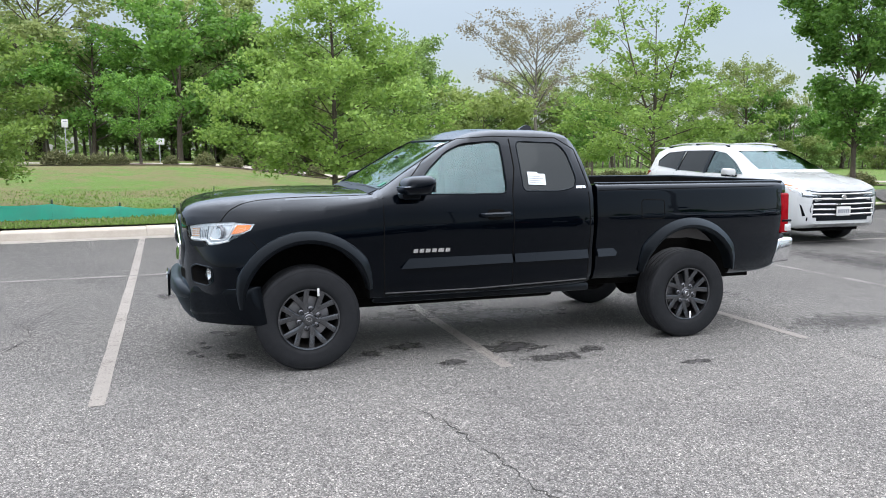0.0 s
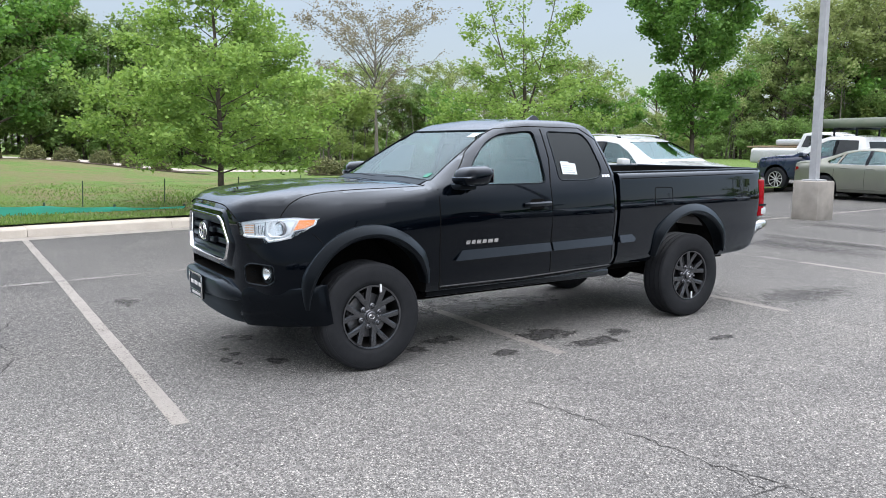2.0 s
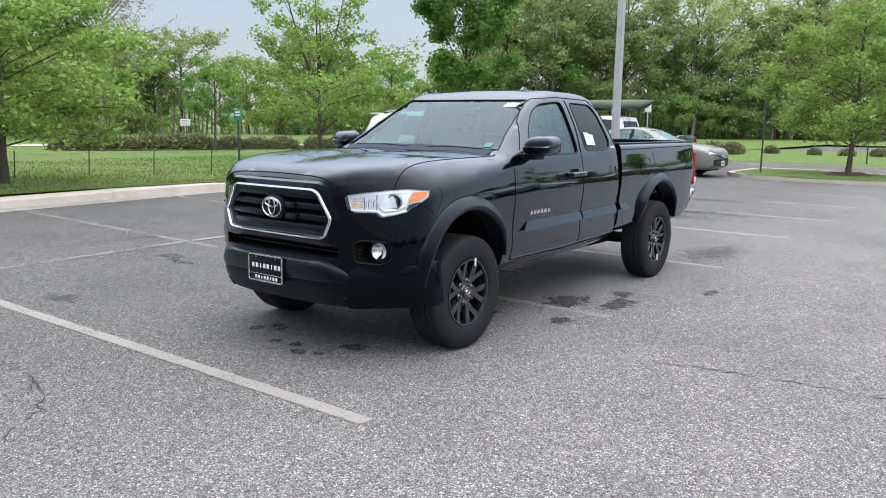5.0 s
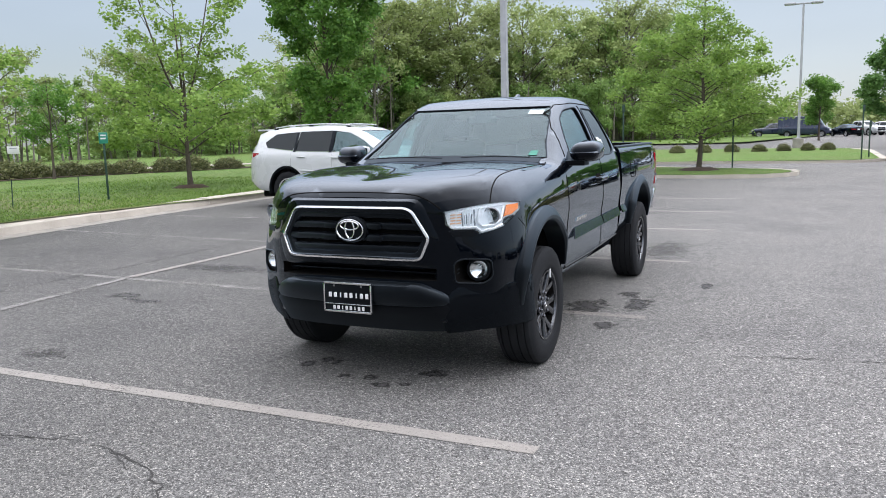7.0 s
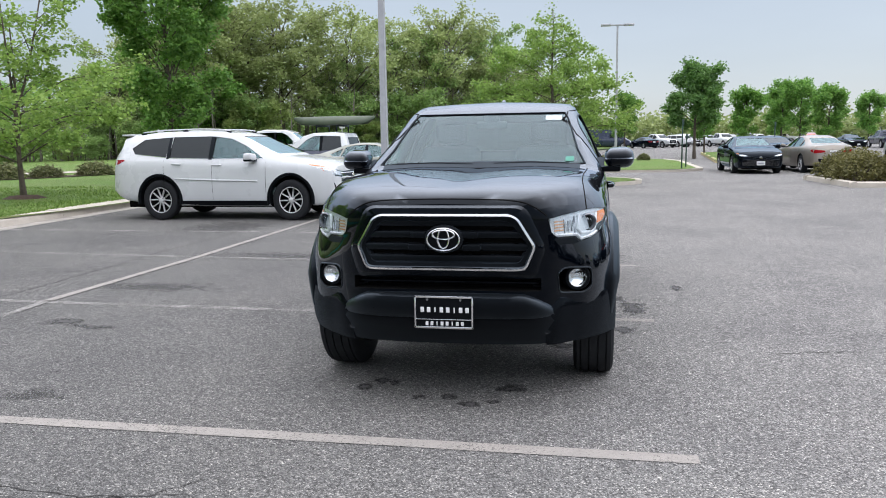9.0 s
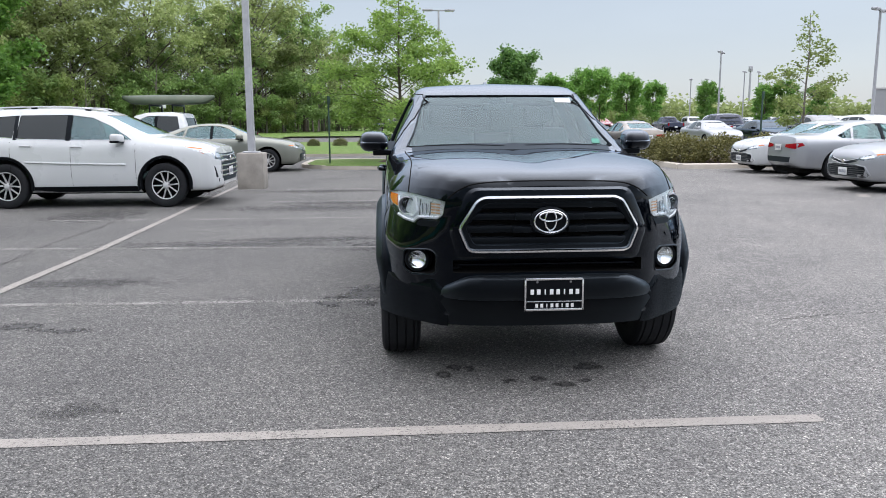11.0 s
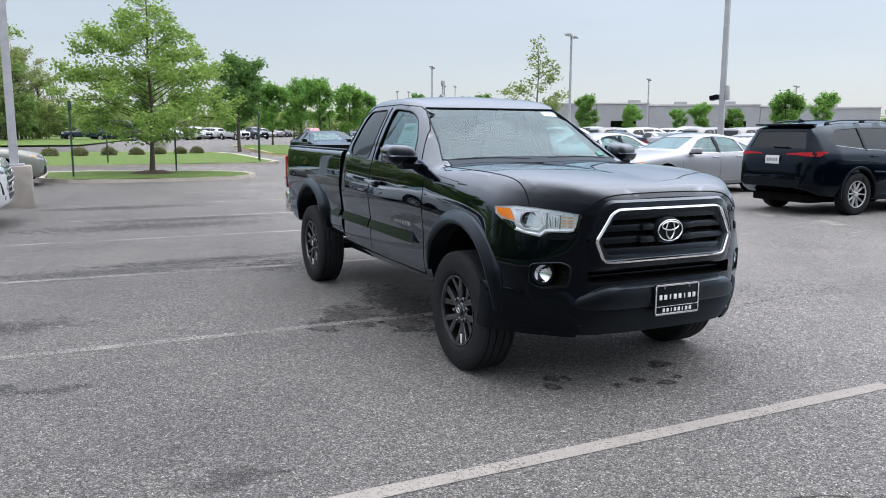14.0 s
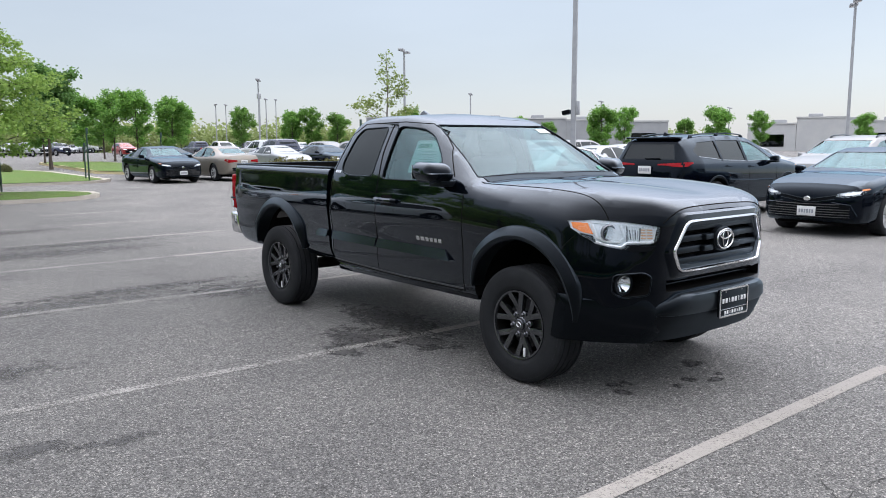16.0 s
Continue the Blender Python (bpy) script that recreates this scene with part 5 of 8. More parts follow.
    plan = plan + [Vector((-p.x, p.y)) for p in reversed(plan)]

    def sweep(name, profile, y_max, mat, label="", y_min=0.0, bury=0.0):
        for side in ((-1, 1) if y_min else (0,)):
            bm = bmesh.new()
            rings = []
            for p in plan:
                if y_min <= abs(p.x) <= y_max and p.x * side >= 0:
                    f = profile(abs(p.x))
                    into = bury * max(0.0, (abs(p.x) - 0.42) / 0.18) ** 2
                    rings.append([bm.verts.new((p.y + dx + into, p.x, z)) for dx, z in f])
            for a, b in zip(rings, rings[1:]):
                for k in range(len(a)):
                    bm.faces.new((a[k], a[(k + 1) % len(a)], b[(k + 1) % len(b)], b[k]))
            bm.faces.new(rings[0])
            bm.faces.new(rings[-1])
            bmesh.ops.recalc_face_normals(bm, faces=bm.faces[:])
            part(name, bm, mat, truck, label, 40)

    def upper(y):
        t = max(0.0, (y - 0.42) / 0.18)
        top = 0.652 - 0.085 * min(1, t) ** 1.3
        sink = 0.05 * min(1, t) ** 2
        return [(dx + sink, z) for dx, z in ((0.10, top - 0.02), (0.06, top), (0.0, top), (-0.022, top - 0.014), (-0.030, top - 0.04), (-0.028, 0.545), (-0.015, 0.525), (0.02, 0.515), (0.10, 0.515))]
    sweep("front_bumper", upper, 0.60, "flare_black", "satin black front bumper step")
    sweep("bumper_valance", lambda y: [(0.10, 0.53), (0.005, 0.535), (0.0, 0.50), (0.018, 0.46), (0.050, 0.395), (0.080, 0.360), (0.16, 0.350), (0.2, 0.46)], 0.60, "black", bury=0.02)

    def corner(y):
        u = max(0.0, min(1.0, (y - 0.55) / 0.32))
        zb, zt = 0.350 + 0.012 * u, 0.640 - 0.075 * max(0.0, 1 - (y - 0.52) / 0.10 if y < 0.62 else 0.0)
        d = 0.030 * min(1.0, max(0.0, (y - 0.56) / 0.14)) + 0.035 * max(0.0, 1 - (y - 0.52) / 0.09)
        return [(0.10, zt - 0.02), (0.07 + d, zt), (0.012 + d, zt - 0.022), (d, zt - 0.065), (d, 0.520), (0.012 + d, 0.455), (0.030 + d, zb + 0.045), (0.060 + d, zb), (0.14, zb + 0.01)]
    sweep("bumper_corner", corner, 0.93, "flare_dull", y_min=0.52)
    # number plate holder
    plate = part("front_plate", box(-2.575, -2.558, -0.165, 0.145, 0.478, 0.648, 0.006), "black", truck, "black dealer plate in a chrome frame")
    fr = bmesh.new()
    for y0, y1, z0, z1 in ((-0.17, 0.15, 0.640, 0.652), (-0.17, 0.15, 0.474, 0.486), (-0.17, -0.160, 0.474, 0.652), (0.140, 0.15, 0.474, 0.652), (-0.17, 0.15, 0.522, 0.527)):
        add_box(fr, -2.583, -2.574, y0, y1, z0, z1, 0.002)
    part("plate_frame", fr, "chrome", plate)
    for z0, h0, y_w, w, gap in ((0.562, 0.028, 0.272, 0.019, 0.0348), (0.491, 0.021, 0.215, 0.015, 0.0275)):
        for k in range(8):
            y0 = -0.01 - y_w / 2 + gap * k
            ww = w * (0.35 if k in (2, 5) else 1)
            part("plate_mark", box(-2.579, -2.574, y0 + (w - ww) / 2, y0 + (w + ww) / 2, z0, z0 + h0, 0.001), "white", plate)
    for y in (-0.10, 0.08):
        part("plate_screw", lathe([(0, 0.004), (0.006, 0.004), (0.007, 0), (0, 0)], pose(-2.574, y, 0.630, 0, -90, 0), 10), "steel", plate)

    # rear lamps and bumper
    for s in (-1, 1):
        bm = bmesh.new()
        add_box(bm, 2.588, 2.705, min(s * 0.778, s * 0.886), max(s * 0.778, s * 0.886), 0.865, 1.222, 0.022, 3)
        for v in bm.verts:
            if v.co.z > 1.0:
                v.co.x -= 0.05 * (v.co.z - 1.0)
            if abs(v.co.y) > 0.84 and v.co.x > 2.66:
                v.co.x -= 0.02
        tl = part("tail_lamp", bm, "red_lens", truck, "red tail lamp with a clear reverse lens")
        part("reverse_lens", box(2.63, 2.708, min(s * 0.80, s * 0.889), max(s * 0.80, s * 0.889), 0.880, 0.950, 0.012), "lamp_chrome", tl)
        part("lens_band", box(2.60, 2.7075, min(s * 0.80, s * 0.8885), max(s * 0.80, s * 0.8885), 0.965, 0.985, 0.004), "black", tl)
        bm = bmesh.new()
        add_box(bm, 2.60, 2.79, min(s * 0.45, s * 0.88), max(s * 0.45, s * 0.88), 0.60, 0.825, 0.035, 3)
        for v in bm.verts:
            if abs(v.co.y) > 0.8:
                v.co.x -= 0.03
            if v.co.z < 0.68:
                v.co.x -= 0.03
        part("rear_bumper", bm, "chrome", truck, "chrome rear bumper end")
    part("bumper_step", box(2.62, 2.78, -0.46, 0.46, 0.62, 0.80, 0.02), "black", truck)
    # roof fin, antenna patch, wipers
    bm = bmesh.new()
    add_prism(bm, [(0.40, 1.768), (0.55, 1.765), (0.535, 1.808), (0.50, 1.822), (0.46, 1.805)], "y", -0.028, 0.028)
    for v in bm.verts:
        if v.co.z > 1.79:
            v.co.y *= 0.35
    part("roof_fin", bm, "paint_black", truck)
    for y0, y1 in ((0.05, 0.62), (-0.62, -0.10)):
        w = drape_line(fine([(y0, 1.303), ((y0 + y1) / 2, 1.313), (y1, 1.306)], 0.05), "x", cab_tree, -1, 0.006, 0.006)
        part("wiper", w, "black", truck)
    cowl = drape([(-1.13, -0.70), (-1.055, -0.70), (-1.055, 0.70), (-1.13, 0.70)], "z", cab_tree, 1, 0.1, 0.002, 0.004)
    part("cowl_panel", cowl, "black", truck)
    # stickers
    part("window_label", drape([(0.135, 1.325), (0.285, 1.318), (0.29, 1.405), (0.225, 1.41), (0.223, 1.422), (0.138, 1.425)], "y", cab_tree, -1, 0.05, 0.002, 0.001), "paper", truck, "white paper label on the rear window")
    for k in range(4):
        part("label_text", drape([(0.15, 1.338 + 0.017 * k), (0.265 - 0.02 * (k % 2), 1.333 + 0.017 * k), (0.265 - 0.02 * (k % 2), 1.337 + 0.017 * k), (0.15, 1.342 + 0.017 * k)], "y", cab_tree, -1, 0.2, 0.0035, 0.0005), "ink", truck)
    part("price_sheet", drape([(-0.66, 1.315), (-0.33, 1.315), (-0.33, 1.555), (-0.52, 1.555), (-0.66, 1.44)], "y", cab_tree, 1, 0.1, -0.022, 0.001), "paper", truck, "printed price sheet inside the passenger window")
    part("sheet_banner", drape([(-0.50, 1.500), (-0.36, 1.500), (-0.36, 1.530), (-0.50, 1.530)], "y", cab_tree, 1, 0.3, -0.0195, 0.0005), "sign_green", truck)
    for k in range(8):
        part("sheet_text", drape([(-0.62 + 0.006 * k, 1.335 + 0.019 * k), (-0.38 - 0.04 * (k % 3), 1.335 + 0.019 * k), (-0.38 - 0.04 * (k % 3), 1.340 + 0.019 * k), (-0.62 + 0.006 * k, 1.340 + 0.019 * k)], "y", cab_tree, 1, 0.3, -0.0195, 0.0005), "ink", truck)
    part("windscreen_sticker", drape([(-0.55, 1.615), (-0.43, 1.618), (-0.43, 1.650), (-0.55, 1.648)], "x", cab_tree, -1, 0.1, -0.004, 0.001), "paper", truck, "white barcode sticker on the windscreen")
    part("windscreen_sticker", drape([(-0.655, 1.318), (-0.595, 1.318), (-0.60, 1.348), (-0.655, 1.348)], "x", cab_tree, -1, 0.1, -0.004, 0.001), "sign_green", truck, "small inspection sticker on the windscreen")

    # inside the cab
    for s in (-1, 1):
        st = bmesh.new()
        add_box(st, -0.52, -0.02, s * 0.40 - 0.25, s * 0.40 + 0.25, 0.72, 0.92, 0.06, 3)
        seat = part("seat", st, "seat", truck)
        part("backrest", box(-0.06, 0.10, s * 0.40 - 0.25, s * 0.40 + 0.25, 0.88, 1.42, 0.06, 3), "seat", seat)
        part("headrest", box(0.0, 0.10, s * 0.40 - 0.13, s * 0.40 + 0.13, 1.44, 1.60, 0.04, 3), "seat", seat)
    dash = bmesh.new()
    add_box(dash, -1.0, -0.66, -0.76, 0.76, 0.85, 1.235, 0.05, 3)
    part("dashboard", dash, "dash", truck)
    bm = bmesh.new()
    c, r = Vector((-0.60, -0.40, 1.13)), 0.185
    add_tube(bm, [c + Vector((-r * math.sin(a) * 0.42, r * math.cos(a), r * math.sin(a) * 0.90)) for a in [2 * math.pi * k / 32 for k in range(33)]], 0.016, 8, False)
    add_tube(bm, [c + Vector((0, -r, 0)), c + Vector((0, r, 0))], 0.02, 8)
    add_tube(bm, [c, c + Vector((-0.2, 0, -0.08))], 0.035, 8)
    part("steering_wheel", bm, "dash", truck)
    part("rear_view_mirror", box(-0.40, -0.37, -0.12, 0.12, 1.555, 1.615, 0.012), "dash", truck)
    part("camera_housing", box(-0.40, -0.32, -0.06, 0.06, 1.60, 1.665, 0.01), "dash", truck)
    return truck


truck = build_pickup()


# ---- ground ----
def slab(name, poly, z, material, kind="structure", label="", category=""):
    bm = bmesh.new()
    bm.faces.new([bm.verts.new((x, y, z)) for x, y in poly])
    bm.normal_update()
    if bm.faces[:][0].normal.z < 0:
        bmesh.ops.reverse_faces(bm, faces=bm.faces[:])
    return tagged(to_object(name, bm, material), label, category, "", kind)


def lawn_height(x, y):
    """The lawn is level by the kerb and climbs a little towards the north-west."""
    up = max(0.0, min(1.0, (y - 12.5) / 17)) * max(0.0, min(1.0, (7 - x) / 9))
    return 0.15 + 0.80 * up * up * (3 - 2 * up) + 0.05 * noise.noise(Vector((x * 0.13, y * 0.13, 0)))


slab("ground", [(-900, -900), (900, -900), (900, 900), (-900, 900)], -0.05, "grass", label="grassland out to the horizon", category="ground")
slab("pavement", [(-80, -130), (150, -130), (150, 12), (-80, 12)], 0.0, "asphalt", label="worn pale grey asphalt of the car park", category="asphalt")


def lawn(name, x0, x1, y0, y1, step, label, height=lawn_height):
    bm = bmesh.new()
    nx, ny = int((x1 - x0) / step), int((y1 - y0) / step)
    grid = [[bm.verts.new((x0 + (x1 - x0) * i / nx, y0 + (y1 - y0) * j / ny, 0)) for j in range(ny + 1)] for i in range(nx + 1)]
    for row in grid:
        for v in row:
            v.co.z = height(v.co.x, v.co.y)
    for i in range(nx):
        for j in range(ny):
            bm.faces.new((grid[i][j], grid[i + 1][j], grid[i + 1][j + 1], grid[i][j + 1]))
    return tagged(to_object(name, bm, "grass", 60), label, "lawn", "", "structure")


lawn("lawn_north", -70, 110, 9.95, 80, 1.0, "mown lawn with dry patches behind the kerb")
rng = np.random.default_rng(88)
n = 60000
gx = rng.uniform(-24, 16, n)
gy = 10.0 + 0.07 * np.clip(gx, -20, 11) * 0.6 + 9.5 * rng.uniform(0, 1, n) ** 1.6
gz = np.array([lawn_height(a, b) for a, b in zip(gx, gy)])
gh = rng.uniform(0.025, 0.065, n) * (0.6 + 0.8 * np.array([max(0.0, noise.noise(Vector((a * 0.5, b * 0.5, 3))) + 0.4) for a, b in zip(gx, gy)]))
ga = rng.uniform(0, 6.28, n)
gw_ = rng.uniform(0.010, 0.022, n)
root = np.stack([gx, gy, gz - 0.01], 1)
side_v = np.stack([np.cos(ga) * gw_, np.sin(ga) * gw_, 0 * ga], 1)
lean = np.stack([rng.normal(0, 0.03, n), rng.normal(0, 0.03, n), gh], 1)
verts = np.stack([root - side_v, root + side_v, root + lean + 0.25 * side_v, root + lean - 0.25 * side_v], 1).reshape(-1, 3)
me = bpy.data.meshes.new("grass")
me.vertices.add(4 * n)
me.vertices.foreach_set("co", verts.astype(np.float32).ravel())
me.loops.add(4 * n)
me.loops.foreach_set("vertex_index", np.arange(4 * n, dtype=np.int32))
me.polygons.add(n)
me.polygons.foreach_set("loop_start", np.arange(0, 4 * n, 4, dtype=np.int32))
me.update(calc_edges=True)
me.materials.append(M["grass_blade"])
tagged(new("grass", me), "short uneven grass blades on the lawn", "grass", "", "stuff")
flat = lambda x, y: 0.16 + 0.04 * noise.noise(Vector((x * 0.3, y * 0.3, 2)))


def kerb(name, pts, material, label, w=0.42, h=0.15, joint=3.0, inside=1):
    """Cast kerb stones end to end along a line; each stone is a part."""
    line = tagged(new(name), label, "kerb", "", "structure")
    pts = [Vector((*p, 0)) for p in pts]
    k = 0
    for a, b in zip(pts, pts[1:]):
        d = b - a
        n = max(1, round(d.length / joint))
        u = d.normalized()
        s = Vector((-u.y, u.x, 0)) * inside
        for j in range(n):
            e_ = -0.035 if w < 0.35 else 0.004
            p, q = a + d * (j / n) + u * (e_ if j == 0 else 0.004), a + d * ((j + 1) / n) - u * (e_ if j == n - 1 else 0.004)
            bm = bmesh.new()
            dz = 0.004 * ((k * 7) % 5 - 2)
            prof = [(0.0, -0.02), (0.025, h - 0.02 + dz), (0.05, h + dz), (w, h + 0.01 + dz), (w, -0.02)]
            r0 = [bm.verts.new(p + s * e + Vector((0, 0, z))) for e, z in prof]
            r1 = [bm.verts.new(q + s * e + Vector((0, 0, z))) for e, z in prof]
            for i in range(len(prof)):
                m = (i + 1) % len(prof)
                bm.faces.new((r0[i], r0[m], r1[m], r1[i]))
            bm.faces.new(r0)
            bm.faces.new(r1)
            bmesh.ops.recalc_face_normals(bm, faces=bm.faces[:])
            part("kerb_stone", bm, material, line)
            k += 1
    return line


def arc(cx, cy, r, a0, a1, n=6):
    return [(cx + r * math.cos(radians(a0 + (a1 - a0) * k / n)), cy + r * math.sin(radians(a0 + (a1 - a0) * k / n))) for k in range(n + 1)]


kerb("kerb_north", [(-40, 7.6), (-12, 8.35), (-5.4, 8.85), (-0.6, 9.25), (4.5, 9.85), (11, 10.1), (31, 10.6)], "kerb", "pale concrete kerb along the lawn", inside=1)
# strip of concrete gutter in front of the kerb
slab("gutter", [(-40, 7.15), (-5.4, 8.4), (-0.6, 8.82), (4.5, 9.43), (11, 9.70), (11, 10.2), (4.5, 9.95), (-0.6, 9.35), (-5.4, 8.95), (-40, 7.7)], 0.006, "concrete", label="concrete gutter along the kerb", category="gutter")

# island with a tree, its rounded end to the south
island = arc(19.6, 1.9, 1.75, 90, 180, 5) + [(17.8, 0.6)] + arc(19.55, -0.4, 1.8, 180, 330, 8) + [(22.6, 2.0), (22.2, 3.6)]
slab("lawn_island", [(x, y) for x, y in island], 0.105, "grass", label="grass island beside the bays", category="lawn")
kerb("kerb_island", island + island[:1], "kerb", "pale kerb round the grass island", w=0.2, h=0.10, joint=2.4, inside=-1)
# verge across the drive
verge = [(27.0, 14), (27.3, 5)] + [(27.4, 0.5)] + arc(29.4, -3.3, 2.0, 180, 270, 6) + [(40, -5.6), (43.5, -5.0), (45.5, -3.2), (46.5, 0.0), (47.5, 14)]
slab("lawn_verge", verge, 0.10, "grass", label="grass verge across the drive", category="lawn")
kerb("kerb_verge", verge[:-1], "kerb", "pale concrete kerb of the verge", w=0.3, h=0.09, joint=6.0, inside=-1)
far_lawn = [(35.5, -8.2), (38, -7.4), (60, -9.5), (62, -11.5), (60, -14), (38, -13.5), (35.8, -12.0)]
slab("lawn_far", far_lawn, 0.155, "grass", label="grass strip in the far car park", category="lawn")
kerb("kerb_far", far_lawn + far_lawn[:1], "yellow_kerb", "faded yellow kerb of the far strip", w=0.2, joint=3, inside=-1)
slab("lawn_east", [(66, 2), (130, -10), (130, 60), (60, 60)], 0.14, "grass", label="grass before the woods", category="lawn")
slab("pavement_north", [(16.5, 10.3), (30, 10.6), (30, 15.5), (21.5, 15.5)], 0.215, "asphalt", label="asphalt bays beyond the kerb", category="asphalt")
# path behind the hedges
path_pts = [(-70, 42), (-30, 38.5), (-8, 36.0), (8, 33), (18, 29.5), (27, 24), (33, 17), (36, 14)]
bm = bmesh.new()
rows_ = []
for (x, y) in [tuple(p) for p in smooth_line(path_pts, 6)]:
    rows_.append((bm.verts.new((x, y, lawn_height(x, y) + 0.02)), bm.verts.new((x + 0.8, y + 2.6, lawn_height(x, y + 2.6) + 0.02))))
for a, b in zip(rows_, rows_[1:]):
    bm.faces.new((a[0], b[0], b[1], a[1]))
tagged(to_object("road", bm, "road"), "pale path behind the hedges", "path", "", "structure")


# ---- paint on the asphalt, cracks and stains ----
def strip(name, pts, width, z, material, label, category, ragged=0.0, seed=1):
    """A flat band along a line."""
    rnd = random.Random(seed)
    bm = bmesh.new()
    v = [Vector((*p, 0)) for p in fine(pts, 0.35)]
    prev = None
    for i, p in enumerate(v):
        d = (v[min(i + 1, len(v) - 1)] - v[max(i - 1, 0)]).normalized()
        n = Vector((-d.y, d.x, 0))
        w = width / 2 * (1 + ragged * rnd.uniform(-1, 1))
        p = p + n * ragged * width * rnd.uniform(-0.3, 0.3)
        e = (bm.verts.new(p + n * w + Vector((0, 0, z))), bm.verts.new(p - n * w + Vector((0, 0, z))))
        if prev:
            bm.faces.new((prev[0], prev[1], e[1], e[0]))
        prev = e
    bm.normal_update()
    if bm.faces[:][0].normal.z < 0:
        bmesh.ops.reverse_faces(bm, faces=bm.faces[:])
    return tagged(to_object(name, bm, material), label, category, "", "structure")


strip("bay_line", [(-3.015, -1.28), (-3.03, 4.1), (-3.07, 8.85)], 0.10, 0.004, "line", "worn white bay line", "line", 0.05)
for i, (x0, x1, top, mat) in enumerate(((-0.22, 0.03, 9.2, "line_faint"), (2.56, 3.14, 9.7, "line_faint"), (5.47, 5.60, 9.9, "line_faint"), (8.05, 8.2, 10.0, "line_faint"), (10.75, 10.85, 10.1, "line_faint"), (13.4, 13.5, 10.1, "line_faint"))):
    strip("bay_line", [(x0, -1.29), (x0, 0.5)], 0.10, 0.004, "line", "worn white bay line", "line", 0.06, i)
    strip("bay_line", [(x0, 0.5), ((2 * x0 + x1) / 3, 4.25), (x1, top)], 0.10, 0.004, mat, "faded white bay line", "line", 0.08, i + 9)
strip("bay_line", [(-14, 3.9), (-3.0, 4.12)], 0.10, 0.008, "line_faint", "faded white line between the bays", "line", 0.06, 31)
strip("bay_line", [(-3.0, 4.12), (-0.07, 4.34)], 0.09, 0.008, "line_faint", "faded white line between the bays", "line", 0.06, 32)
strip("bay_line", [(-0.1, 4.34), (2.7, 4.29), (11.2, 4.42), (17.5, 4.6)], 0.10, 0.008, "line", "worn white line between the bays", "line", 0.06, 33)
for i, x in enumerate((-5.9, -8.7)):
    strip("bay_line", [(x, -1.27), (x, 7.9)], 0.10, 0.004, "line_faint", "faded white bay line", "line", 0.08, 50 + i)
for i, x in enumerate((-0.55, 2.45, 5.55, 8.75, 11.8, 14.9)):
    strip("bay_line", [(x, -8.2), (x, -18.5)], 0.10, 0.004, "line_faint", "faded white bay line", "line", 0.08, 60 + i)
for i, x in enumerate((2.5, 3.9, 5.75, 7.6)):
    for k in range(3):
        slab("stencil_mark", [(x + 0.22 * k, -8.05 - 0.1 * k), (x + 0.17 + 0.22 * k, -8.05 - 0.1 * k), (x + 0.19 + 0.22 * k, -8.3 - 0.1 * k), (x + 0.02 + 0.22 * k, -8.3 - 0.1 * k)], 0.004, "line", label="worn white stencil on the asphalt", category="marking")
strip("bay_line", [(10.8, -6.9), (14.0, -7.3)], 0.1, 0.004, "line_faint", "faded white line", "line", 0.08, 77)
# long seams and cracks
rnd = random.Random(4)


def crack(pts, width, seed, label="dark crack in the asphalt", branches=0):
    r = random.Random(seed)
    line = []
    f = fine(pts, 0.045)
    for i, p in enumerate(f):
        line.append((p[0] + r.uniform(-0.022, 0.022), p[1] + r.uniform(-0.022, 0.022)))
    bm = bmesh.new()

    def run(line, width):
        prev = None
        for i, p in enumerate(line):
            a, b = Vector(line[max(i - 1, 0)]), Vector(line[min(i + 1, len(line) - 1)])
            d = (b - a).normalized()
            n = Vector((-d.y, d.x))
            w = 0.52 * width * r.uniform(0.1, 1.0) * (0.25 if i in (0, len(line) - 1) else 1)
            e = (bm.verts.new((p[0] + n.x * w, p[1] + n.y * w, 0.003)), bm.verts.new((p[0] - n.x * w, p[1] - n.y * w, 0.003)))
            if prev:
                bm.faces.new((prev[0], prev[1], e[1], e[0]))
            prev = e
    run(line, width)
    for k in range(branches):
        i = r.randrange(2, len(line) - 2)
        a = r.uniform(0, 6.28)
        run([(line[i][0] + math.cos(a) * 0.05 * j + r.uniform(-0.015, 0.015), line[i][1] + math.sin(a) * 0.05 * j + r.uniform(-0.015, 0.015)) for j in range(r.randrange(4, 9))], width * 0.7)
    bm.normal_update()
    for fc in bm.faces:
        if fc.normal.z < 0:
            fc.normal_flip()
    return tagged(to_object("crack", bm, "crack"), label, "crack", "", "structure")


crack([(-1.15, -1.95), (-1.06, -2.2), (-0.98, -2.7), (-0.95, -3.2), (-0.85, -3.55), (-0.92, -4.4), (-1.0, -5.4), (-0.75, -7.0)], 0.012, 1, branches=6)
crack([(-3.62, 2.3), (-3.75, 1.79), (-3.81, 1.36), (-3.72, 0.9), (-3.78, 0.5), (-3.95, 0.12), (-4.4, -0.25)], 0.014, 2, branches=5)
crack([(2.5, -1.25), (2.62, -2.2), (2.85, -3.4), (2.95, -5.5), (3.2, -8.0)], 0.011, 3)
crack([(-6.5, 6.3), (-0.2, 6.55), (0.5, 6.1), (2.0, 4.9), (2.2, 3.6)], 0.016, 5)
crack([(-3.6, 3.5), (-4.2, 3.0), (-5.0, 2.9)], 0.013, 6, branches=3)
crack([(6.4, -1.0), (6.5, -3.0), (6.45, -7.5)], 0.012, 9)
